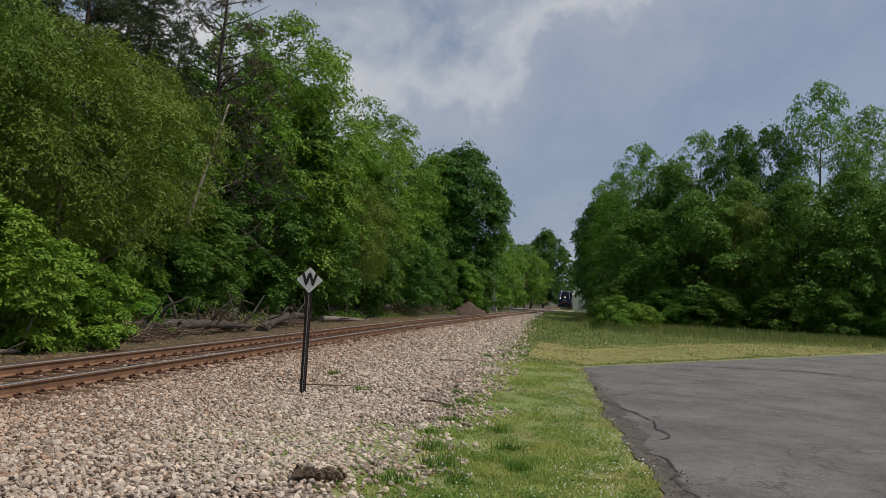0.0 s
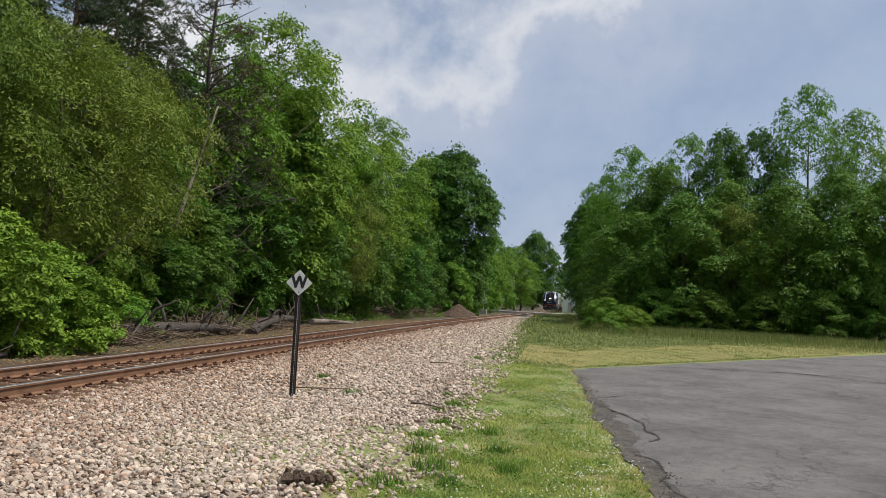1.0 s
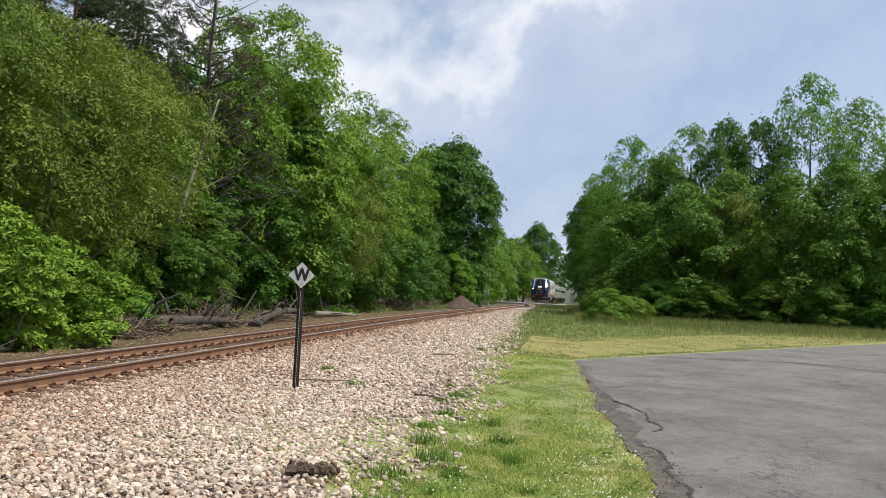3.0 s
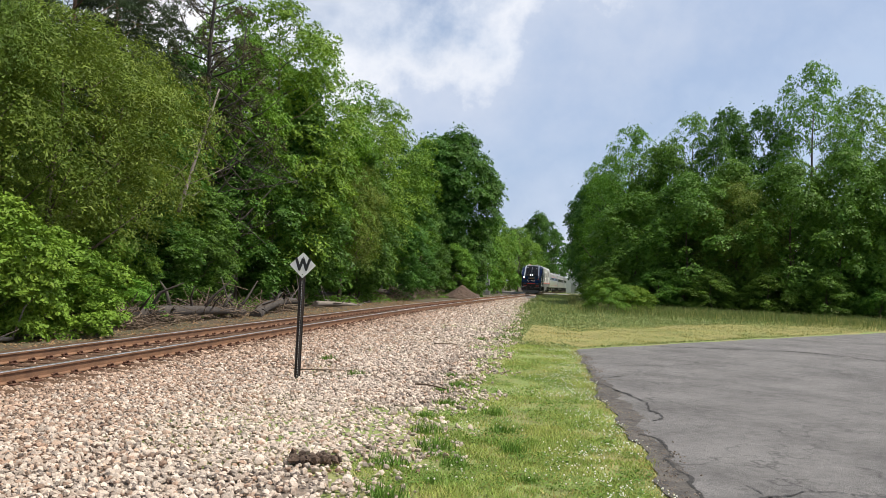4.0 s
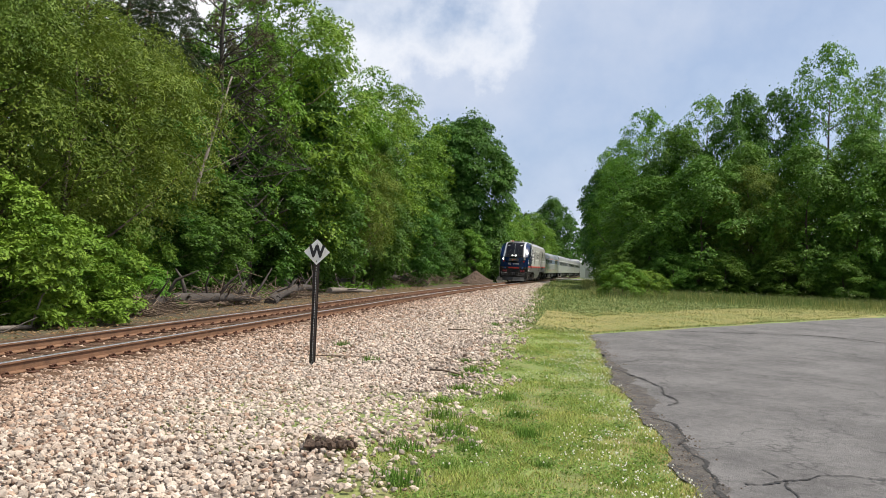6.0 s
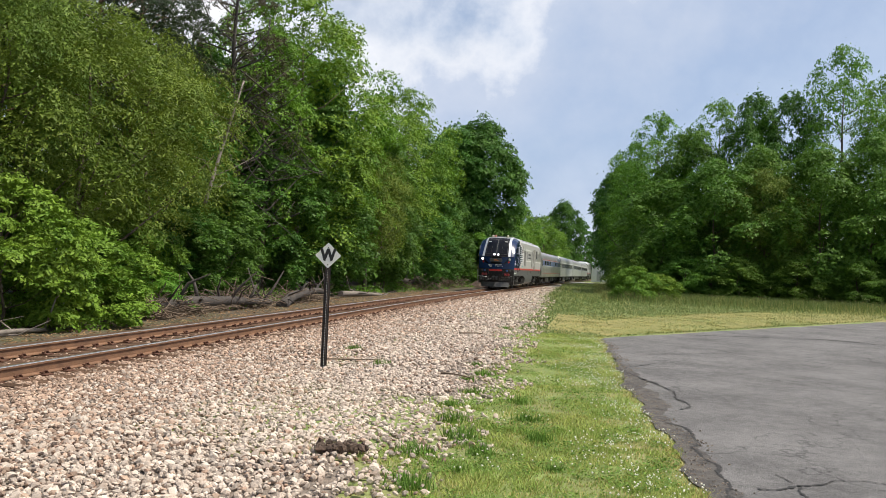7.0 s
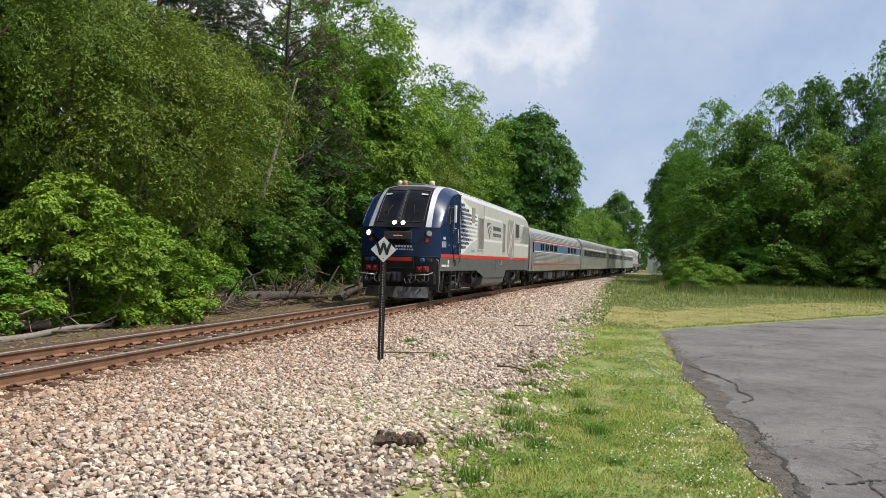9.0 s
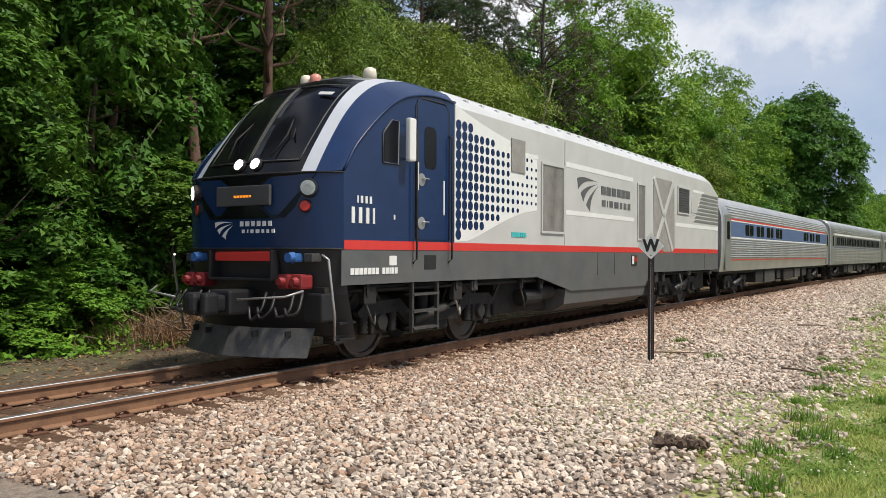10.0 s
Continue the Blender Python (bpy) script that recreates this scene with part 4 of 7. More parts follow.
def bogie(root, y0, y1, heavy=True):
    """Frame, springs, axle boxes, brake gear of a bogie between axles y0 and y1."""
    r = 0.56 if heavy else 0.46
    for s in (1, -1):
        bm = bmesh.new()
        x = 1.06
        top = r + 0.33
        pts = [(y0 - 0.55, top - 0.16), (y0 - 0.35, top - 0.02), (y0 + 0.5, top), (y0 + 0.8, top - 0.22), (y1 - 0.8, top - 0.22), (y1 - 0.5, top), (y1 + 0.35, top - 0.02), (y1 + 0.55, top - 0.16), (y1 + 0.5, top - 0.24), (y1 - 0.45, top - 0.2), (y1 - 0.75, top - 0.42), (y0 + 0.75, top - 0.42), (y0 + 0.45, top - 0.2), (y0 - 0.5, top - 0.24)]
        side_poly(bm, s, pts, 0.09, x)
        part("bogie_frame", bm, M["under"], root)
        for y in (y0, y1):
            bm = bmesh.new()
            box(bm, s * 1.0 - 0.13, s * 1.0 + 0.13, y - 0.19, y + 0.19, r - 0.19, r + 0.19, 0.05)
            bmesh.ops.create_cone(bm, cap_ends=True, segments=14, radius1=0.14, radius2=0.12, depth=0.08, matrix=pose(s * 1.16, y, r, 0, 90))
            part("axle_box", bm, M["under"], root)
            for dy in (-0.36, 0.36):
                coil(root, s * 1.09, y + dy, r - 0.17, r + 0.26, 0.085)
        bm = bmesh.new()
        ym = (y0 + y1) / 2
        tube(bm, [(s * 1.22, ym - 0.75, r - 0.02), (s * 1.22, ym + 0.25, r + 0.16)], 0.075, 10)
        tube(bm, [(s * 1.22, ym + 0.25, r + 0.16), (s * 1.22, ym + 0.6, r + 0.22)], 0.04, 8)
        part("damper", bm, M["steel"], root, "pale diagonal damper")
        for dy in (-0.18, 0.2):
            coil(root, s * 1.0, ym + dy, r - 0.1, r + 0.42, 0.12)
        bm = bmesh.new()
        box(bm, s * 0.95 - 0.15, s * 0.95 + 0.15, ym - 0.5, ym + 0.5, r - 0.24, r - 0.08, 0.03)
        part("spring_plank", bm, M["under"], root)
        for y in (y0 - 0.68, y1 + 0.68):
            bm = bmesh.new()
            box(bm, s * 0.8 - 0.12, s * 0.8 + 0.12, y - 0.09, y + 0.09, r - 0.3, r + 0.28, 0.03)
            tube(bm, [(s * 1.0, y, r + 0.1), (s * 1.12, y, r + 0.35), (s * 1.15, y + 0.1, r + 0.5)], 0.025, 6)
            part("brake_gear", bm, M["steel"] if heavy else M["under"], root)
    bm = bmesh.new()
    box(bm, -0.95, 0.95, (y0 + y1) / 2 - 0.3, (y0 + y1) / 2 + 0.3, r - 0.15, r + 0.4, 0.03)
    part("bolster", bm, M["under"], root)
    for y in (y0 - 0.45, y1 + 0.45):
        bm = bmesh.new()
        box(bm, -1.0, 1.0, y - 0.07, y + 0.07, r - 0.02, r + 0.18)
        part("end_beam", bm, M["under"], root)


def grid_part(name, cols, rows_slice, col_slice, material, root, label="", smooth=True, split=False, sides=(1, -1)):
    """A patch of the cab's skin, mirrored to both halves. cols: curves of points from the centre line outwards."""
    if split:
        for s in (1, -1):
            grid_part(name, cols, rows_slice, col_slice, material, root, label, smooth, False, (s,))
        return None
    bm = bmesh.new()
    for s in sides:
        g = [[bm.verts.new((s * x, y, z)) for x, y, z in c[rows_slice]] for c in cols[col_slice]]
        for a, b in zip(g, g[1:]):
            for k in range(len(a) - 1):
                try:
                    f = bm.faces.new((a[k], b[k], b[k + 1], a[k + 1]) if s > 0 else (a[k + 1], b[k + 1], b[k], a[k]))
                    f.smooth = smooth
                except ValueError:
                    pass
    bmesh.ops.remove_doubles(bm, verts=bm.verts[:], dist=0.0005)
    return part(name, bm, material, root, label)


def dense(curve, n=3):
    """A smooth curve through points (Catmull-Rom)."""
    p = [np.array(q, float) for q in curve]
    p = [2 * p[0] - p[1]] + p + [2 * p[-1] - p[-2]]
    out = []
    for i in range(1, len(p) - 2):
        for k in range(n):
            t = k / n
            out.append(tuple(0.5 * ((2 * p[i]) + (p[i + 1] - p[i - 1]) * t + (2 * p[i - 1] - 5 * p[i] + 4 * p[i + 1] - p[i + 2]) * t * t + (3 * p[i] - p[i - 1] - 3 * p[i + 1] + p[i + 2]) * t ** 3)))
    out.append(tuple(p[-2]))
    return out


def swoosh(cx, cz, size, mirror=1):
    """Three curved blades that fan out: (u, v) outlines."""
    blades = []
    for w0, w1, tip in ((0.0, 0.27, 1.0), (0.36, 0.60, 0.92), (0.70, 0.95, 0.84)):
        lo, hi = [], []
        for k in range(9):
            t = k / 8
            a = w0 * 1.05
            b = w1 * 1.05
            r = size * (0.15 + 0.85 * t)
            bend = 0.35 * t * (1 - t)
            lo.append((cx - r * math.cos(a - bend) * mirror * tip, cz + 0.18 * size - r * math.sin(a - bend) * 0.62))
            hi.append((cx - r * math.cos(a + (b - a) * t - bend) * mirror * tip, cz + 0.18 * size - r * math.sin(a + (b - a) * t - bend) * 0.62))
        blades.append(lo + hi[:0:-1])
    return blades


def bars(widths, x0, z0, h, gap, flip=1):
    """Plain bars in place of lettering: rectangles (u0, u1, z0, z1)."""
    out, u = [], x0
    for w in widths:
        out.append((u, u + w * flip, z0, z0 + h))
        u += (w + gap) * flip
    return out


def make_locomotive():
    root = new("locomotive")
    tagged(root, "navy, white and silver diesel passenger locomotive with a red waist stripe", "locomotive")
    # main hood
    sec = [(0.0, 4.40), (0.8, 4.36), (1.22, 4.26), (1.41, 4.13), (W, 4.0), (W, 1.63)]
    bm = bmesh.new()
    stations = [(3.6, 0.0), (19.6, 0.0), (20.3, 0.10), (21.1, 0.38)]
    rings = []
    for y, drop in stations:
        half = [(x, z - (drop * (1 if z > 3.9 else 0))) for x, z in sec]
        ring = half[::-1] + [(-x, z) for x, z in half[1:]]
        rings.append([bm.verts.new((x, y, z)) for x, z in ring])
    for a, b in zip(rings, rings[1:]):
        for k in range(len(a) - 1):
            f = bm.faces.new((a[k + 1], a[k], b[k], b[k + 1]))
    bm.faces.new(rings[-1])
    for f in bm.faces:
        f.material_index = 1 if f.calc_center_median().z > 4.03 and f.calc_center_median().y < 20 else 0
    body = part("body_shell", bm, [M["silver"], M["roofpaint"]], root, "silver-grey hood side and pale roof")
    # roof rib rows and hatches
    bm = bmesh.new()
    y = 4.2
    while y < 19.5:
        for s in (1, -1):
            box(bm, s * 1.30 - 0.05, s * 1.30 + 0.05, y, y + 0.09, 4.16, 4.225, 0.01)
        y += 0.55
    part("roof_bolt_row", bm, M["roofpaint"], root)["kind"] = "stuff"
    for y0, y1 in ((4.2, 8.0), (8.3, 12.6), (12.9, 16.4), (16.7, 19.3)):
        bm = bmesh.new()
        box(bm, -0.85, 0.85, y0, y1, 4.30, 4.43, 0.03)
        part("roof_hatch", bm, M["roofpaint"], root)
    # skirt
    skirt = [(0.72, 1.15), (2.3, 1.15), (6.75, 1.13), (8.4, 0.80), (13.3, 0.76), (13.75, 1.1), (21.1, 1.08), (21.1, 1.63), (0.72, 1.63)]
    sided("skirt", skirt, 0.0, M["charcoal"], root, "charcoal grey lower side sill")
    bm = bmesh.new()
    box(bm, -1.3, 1.3, 0.6, 21.0, 1.02, 1.12)
    part("underframe", bm, M["under"], root)
    bm = bmesh.new()
    pts = [(-1.47, 0.85), (-1.42, 0.52), (-1.15, 0.36), (1.15, 0.36), (1.42, 0.52), (1.47, 0.85)]
    a = [bm.verts.new((x, 8.15, z)) for x, z in pts]
    b = [bm.verts.new((x, 13.35, z)) for x, z in pts]
    for k in range(5):
        bm.faces.new((a[k], a[k + 1], b[k + 1], b[k]))
    bm.faces.new(a[::-1])
    bm.faces.new(b)
    part("fuel_tank", bm, M["charcoal"], root, "dark grey fuel tank between the bogies")
    sided("red_stripe", rect(0.77, 21.1, 1.635, 1.765), 0.006, M["redline"], root, "bright red waist stripe")
    # cab skin
    ys = [
        [0.40, 0.55, 0.80, 1.08, 1.40, 1.85, 2.60, 3.6],
        [0.41, 0.56, 0.81, 1.09, 1.41, 1.86, 2.60, 3.6],
        [0.48, 0.66, 0.92, 1.21, 1.54, 1.98, 2.68, 3.6],
        [0.55, 0.74, 1.00, 1.29, 1.64, 2.08, 2.76, 3.6],
        [0.65, 0.85, 1.10, 1.43, 1.82, 2.23, 2.87, 3.6],
        [0.76, 0.98, 1.20, 1.55, 1.95, 2.35, 2.95, 3.6],
    ]
    zs = [
        [2.68, 2.95, 3.31, 3.67, 3.99, 4.26, 4.38, 4.40],
        [2.68, 2.95, 3.31, 3.67, 3.99, 4.25, 4.37, 4.385],
        [2.68, 2.95, 3.29, 3.64, 3.95, 4.20, 4.33, 4.345],
        [2.68, 2.95, 3.28, 3.61, 3.91, 4.15, 4.29, 4.30],
        [2.69, 2.98, 3.26, 3.57, 3.85, 4.05, 4.20, 4.21],
        [2.70, 3.01, 3.23, 3.53, 3.80, 3.95, 4.05, 4.05],
    ]
    xs = [
        [0.0] * 8, [0.5] * 8,
        [0.98, 0.97, 0.95, 0.93, 0.91, 0.90, 0.90, 0.90],
        [1.17, 1.15, 1.12, 1.10, 1.09, 1.09, 1.09, 1.09],
        [1.38, 1.37, 1.35, 1.34, 1.33, 1.33, 1.33, 1.33],
        [W] * 8,
    ]
    cols = [dense(list(zip(x, y, z)), 3) for x, y, z in zip(xs, ys, zs)]
    grid_part("windshield_mask", cols, slice(0, 16), slice(0, 3), M["gloss"], root, "glossy black windshield surround")
    grid_part("cab_roof", cols, slice(15, 22), slice(0, 3), M["cabroof"], root, "dark grey cab roof")
    grid_part("cab_pillar", cols, slice(0, 22), slice(2, 4), M["pillar"], root, "silver stripe sweeping over the cab", split=True)
    grid_part("cab_shoulder", cols, slice(0, 22), slice(3, 6), M["navy"], root, "navy blue cab shoulder", split=True)
    # two windshield panes, slightly proud of the mask
    for s in (1, -1):
        bm = bmesh.new()
        pts = []
        for u in (0.012, 0.86):
            row = []
            for k in range(2, 14):
                c = cols[0][k] if u < 0.3 else cols[2][k]
                row.append(bm.verts.new((s * (u - (k - 2) * 0.002 * (u > 0.3)), c[1] - 0.010, c[2] + 0.006)))
            pts.append(row)
        for k in range(len(pts[0]) - 1):
            bm.faces.new((pts[0][k], pts[1][k], pts[1][k + 1], pts[0][k + 1]) if s > 0 else (pts[0][k + 1], pts[1][k + 1], pts[1][k], pts[0][k]))
        pane = part("windshield_pane", bm, M["cabglass"], root, "dark reflective windshield pane")
        bm = bmesh.new()
        tube(bm, [(s * 0.42, -0.02, 2.92), (s * 0.50, 0.22, 3.24), (s * 0.40, 0.46, 3.50)], 0.012, 5)
        tube(bm, [(s * 0.62, 0.20, 3.18), (s * 0.36, 0.66, 3.66)], 0.014, 5)
        part("wiper", bm, M["under"], pane)
        # number boards in the upper corners: a plain lit bar each
        bm = bmesh.new()
        c = cols[1][13]
        q = [(s * 0.56, 1.07, 3.885), (s * 0.80, 1.11, 3.865), (s * 0.80, 1.17, 3.915), (s * 0.56, 1.12, 3.935)]
        vs = [bm.verts.new((x, y - 0.05, z + 0.02)) for x, y, z in q]
        bm.faces.new(vs if s > 0 else vs[::-1])
        part("number_board", bm, M["silver"], pane, "small pale number board")
    # cab side walls along the arch
    arch = [(y, z) for _, y, z in cols[5]]
    wall = [(0.76, 1.63)] + arch + [(3.6, 1.63)]
    sided("cab_side", wall, 0.0, M["navy"], root, "navy blue cab side")
    for s in (1, -1):
        bm = bmesh.new()
        tube(bm, [(s * (W + 0.005), y, z + 0.01) for y, z in arch], 0.022, 6)
        part("arch_moulding", bm, M["navy"], root)
    # nose below the windshield
    plan = [(0.0, 0.40), (0.5, 0.41), (0.98, 0.48), (1.17, 0.55), (1.38, 0.65), (W, 0.76)]
    def nose_band(name, z0, z1, material, label="", push=0.0, tuck=0.0):
        bm = bmesh.new()
        full = [(-x, y) for x, y in plan[::-1]] + plan[1:]
        lo = [bm.verts.new((x, y - push + tuck, z0)) for x, y in full]
        hi = [bm.verts.new((x, y - push, z1)) for x, y in full]
        for k in range(len(full) - 1):
            bm.faces.new((lo[k], lo[k + 1], hi[k + 1], hi[k])).smooth = True
        return part(name, bm, material, root, label)
    nose_band("nose", 1.63, 2.68, M["navy"], "navy blue nose panel")
    nose_band("anticlimber", 1.02, 1.63, M["blacksteel"], "black lower nose", tuck=0.10)
    nose_band("pilot_apron", 0.46, 1.03, M["blacksteel"], "black pilot plate behind the coupler", push=-0.10, tuck=0.16)
    bm = bmesh.new()
    full = [(-x, y) for x, y in plan[::-1]] + plan[1:]
    tube(bm, [(x, y - 0.005, 1.64) for x, y in full], 0.018, 6)
    tube(bm, [(x, y - 0.003, 2.675) for x, y in full], 0.014, 6)
    part("nose_seam", bm, M["under"], root)
    # black mask round the display and its sign
    bm = bmesh.new()
    def front_y(x):
        return float(np.interp(abs(x), [p[0] for p in plan], [p[1] for p in plan]))
    fine = [(-1.20, 2.66), (-1.0, 2.40), (-0.88, 2.20), (-0.72, 2.06), (-0.5, 2.06), (0, 2.06), (0.5, 2.06), (0.72, 2.06), (0.88, 2.20), (1.0, 2.40), (1.20, 2.66), (1.0, 2.66), (0.5, 2.66), (0, 2.66), (-0.5, 2.66), (-1.0, 2.66)]
    vs = [bm.verts.new((x, front_y(x) - 0.008, z)) for x, z in fine]
    mid = bm.verts.new((0, 0.385, 2.4))
    for i in range(len(vs)):
        bm.faces.new((vs[i], vs[(i + 1) % len(vs)], mid))
    part("nose_mask", bm, M["gloss"], root, "black gloss panel")
    bm = bmesh.new()
    box(bm, -0.52, 0.52, -0.25, -0.20, 2.24, 2.52, 0.015)
    disp = part("destination_display", bm, M["darkgrille"], root, "dark destination display with amber dashes")
    bm = bmesh.new()
    for u0, u1, z0, z1 in bars([0.05, 0.04, 0.045, 0.03, 0.05, 0.04], -0.16, 2.355, 0.03, 0.016):
        box(bm, u0, u1, -0.256, -0.249, z0, z1)
    part("display_dashes", bm, M["amber"], disp, "glowing amber dashes")
    # lamps
    for s in (1, -1):
        bm = bmesh.new()
        bmesh.ops.create_cone(bm, cap_ends=True, segments=20, radius1=0.105, radius2=0.095, depth=0.06, matrix=pose(s * 0.16, -0.10, 2.82, 65))
        h = part("headlight", bm, M["under"], root)
        bm = bmesh.new()
        bmesh.ops.create_cone(bm, cap_ends=True, segments=20, radius1=0.08, radius2=0.08, depth=0.012, matrix=pose(s * 0.16, -0.131, 2.832, 65))
        part("lens", bm, M["lamp"], h, "lit white headlight")
        bm = bmesh.new()
        bmesh.ops.create_cone(bm, cap_ends=True, segments=20, radius1=0.135, radius2=0.12, depth=0.10, matrix=pose(s * 1.10, 0.03, 2.46, 90, 0, s * 33))
        d = part("ditch_light", bm, M["under"], root)
        bm = bmesh.new()
        bmesh.ops.create_cone(bm, cap_ends=True, segments=20, radius1=0.10, radius2=0.10, depth=0.012, matrix=pose(s * 1.132, -0.022, 2.46, 90, 0, s * 33))
        part("lens", bm, M["lamp"] if s < 0 else M["lens"], d, "lit white ditch light" if s < 0 else "clear round lamp lens")
        bm = bmesh.new()
        bmesh.ops.create_cone(bm, cap_ends=True, segments=18, radius1=0.10, radius2=0.09, depth=0.06, matrix=pose(s * 1.04, 0.0, 2.22, 90, 0, s * 30))
        d = part("marker_light", bm, M["under"], root)
        bm = bmesh.new()
        bmesh.ops.create_cone(bm, cap_ends=True, segments=18, radius1=0.075, radius2=0.065, depth=0.02, matrix=pose(s * 1.06, -0.034, 2.22, 90, 0, s * 30))
        part("lens", bm, M["redlens"], d, "red marker lens")
    for s in (1, -1):
        bm = bmesh.new()
        rim = [(s * 0.02, cols[0][k][1] - 0.014, cols[0][k][2] + 0.008) for k in range(2, 14)]
        tube(bm, rim, 0.010, 5)
        tube(bm, [(s * (0.87 - (k - 2) * 0.002), cols[2][k][1] - 0.012, cols[2][k][2] + 0.008) for k in range(2, 14)], 0.012, 5)
        for k in (2, 13):
            tube(bm, [(s * u, float(np.interp(u, [0, 0.5, 0.95], [cols[c][k][1] for c in range(3)])) - 0.014, float(np.interp(u, [0, 0.5, 0.95], [cols[c][k][2] for c in range(3)])) + 0.008) for u in (0.02, 0.3, 0.5, 0.87)], 0.010, 5)
        part("windshield_frame", bm, M["steel"], root, "thin grey frame of the windshield pane")
        bm = bmesh.new()
        for k in range(7):
            a = k * 2 * math.pi / 6
            q = 0.0 if k == 6 else 0.055
            bmesh.ops.create_cone(bm, cap_ends=True, segments=10, radius1=0.024, radius2=0.024, depth=0.014, matrix=pose(s * (1.135 + q * math.cos(a) * 0.84), 0.44 + q * math.cos(a) * 0.54 * 1.0, 2.46 + q * math.sin(a), 90, 0, s * 33))
        part("lamp_cluster", bm, M["chrome"] if s > 0 else M["lamp"], root, "cluster of small round lamps")
    # emblem and bars on the nose
    bm = bmesh.new()
    for blade in swoosh(-0.16, 1.93, 0.46):
        vs = [bm.verts.new((x, front_y(x) - 0.012, z)) for x, z in blade]
        bm.faces.new(vs)
    bm.normal_update()
    for f in bm.faces:
        if f.normal.y > 0:
            f.normal_flip()
    part("nose_emblem", bm, M["offwhite"], root, "pale three-bladed emblem")
    bm = bmesh.new()
    for u0, u1, z0, z1 in bars([0.06, 0.07, 0.06, 0.06, 0.06, 0.06], -0.08, 1.955, 0.07, 0.045) + bars([0.05, 0.015, 0.05, 0.06, 0.04, 0.04, 0.05], -0.04, 1.86, 0.05, 0.05):
        box(bm, u0, u1, front_y((u0 + u1) / 2) - 0.014, front_y((u0 + u1) / 2) + 0.02, z0, z1)
    part("nose_lettering", bm, M["offwhite"], root, "pale bars of lettering")["kind"] = "stuff"
    # buffer beam: red bar, step tray, receptacles, hoses
    bm = bmesh.new()
    box(bm, -0.55, 0.55, -0.235, -0.10, 1.47, 1.60, 0.01)
    part("red_bar", bm, M["redline"], root)
    bm = bmesh.new()
    box(bm, -0.62, 0.62, -0.30, -0.06, 1.20, 1.235, 0.008)
    box(bm, -0.62, -0.585, -0.30, -0.06, 1.2, 1.62, 0.008)
    box(bm, 0.585, 0.62, -0.30, -0.06, 1.2, 1.62, 0.008)
    part("front_step", bm, M["blacksteel"], root)
    for s in (1, -1):
        bm = bmesh.new()
        box(bm, s * 0.92 - 0.08, s * 0.92 + 0.08, -0.22, -0.02, 1.46, 1.58, 0.03)
        bmesh.ops.create_cone(bm, cap_ends=True, segments=14, radius1=0.08, radius2=0.065, depth=0.10, matrix=pose(s * 0.92, -0.24, 1.52, 90))
        part("receptacle", bm, M["frontblue"], root, "blue cable receptacle")
        bm = bmesh.new()
        box(bm, s * 1.16 - 0.08, s * 1.16 + 0.08, -0.16, 0.1, 1.46, 1.58, 0.02)
        part("receptacle_bracket", bm, M["steel"], root)
        bm = bmesh.new()
        for dx in (-0.12, 0.12):
            box(bm, s * 0.93 + dx - 0.095, s * 0.93 + dx + 0.095, -0.27, -0.03, 1.10, 1.30, 0.035)
            bmesh.ops.create_cone(bm, cap_ends=True, segments=12, radius1=0.07, radius2=0.05, depth=0.10, matrix=pose(s * 0.93 + dx, -0.30, 1.2, 90))
        part("hose_box", bm, M["frontred"], root, "pair of dark red hose fittings")
        bm = bmesh.new()
        for k, (x0, x1) in enumerate(((0.55, 0.34), (0.72, 0.50), (1.05, 0.82), (1.2, 1.0))):
            tube(bm, dense([(s * x0, -0.22, 1.05), (s * (x0 + 0.04), -0.36, 0.82), (s * (x0 + x1) / 2, -0.40, 0.68 + 0.03 * k), (s * x1, -0.34, 0.85)], 4), 0.022, 6)
        part("air_hose", bm, M["blackpaint"], root)
        bm = bmesh.new()
        tube(bm, [(s * 0.6, -0.30, 0.98), (s * 1.30, -0.16, 1.03), (s * 1.42, 0.05, 1.10)], 0.016, 6)
        tube(bm, [(s * 1.44, 0.38, 1.56), (s * 1.52, 0.42, 1.50), (s * 1.52, 0.55, 0.75), (s * 1.48, 0.6, 0.42)], 0.018, 6)
        part("grab_iron", bm, M["chrome"], root)
        bm = bmesh.new()
        box(bm, s * 1.18 - 0.16, s * 1.18 + 0.16, 0.50, 1.0, 0.66, 1.04, 0.03)
        for z in (0.40, 0.62):
            box(bm, s * 1.34 - 0.10, s * 1.34 + 0.10, 0.75, 1.1, z, z + 0.03)
        part("front_corner_step", bm, M["blacksteel"], root)
    # coupler
    bm = bmesh.new()
    box(bm, -0.2, 0.2, -0.34, 0.5, 0.74, 1.08, 0.04)
    box(bm, -0.13, 0.13, -0.62, -0.3, 0.80, 1.02, 0.05)
    box(bm, -0.20, 0.02, -0.80, -0.55, 0.76, 1.06, 0.07)
    box(bm, 0.06, 0.19, -0.74, -0.5, 0.76, 1.06, 0.05)
    box(bm, -0.7, 0.7, 0.42, 0.8, 0.62, 1.06, 0.03)
    part("coupler", bm, M["blacksteel"], root, "heavy black knuckle coupler")
    # pilot plough
    bm = bmesh.new()
    prof = [(-1.16, 0.50), (-0.62, 0.24), (0.0, 0.12), (0.62, 0.24), (1.16, 0.50)]
    lo = [bm.verts.new((x, y - 0.12, 0.19)) for x, y in prof]
    hi = [bm.verts.new((x, y + 0.04, 0.57)) for x, y in prof]
    lo2 = [bm.verts.new((x, y - 0.08, 0.19)) for x, y in prof]
    hi2 = [bm.verts.new((x, y + 0.08, 0.57)) for x, y in prof]
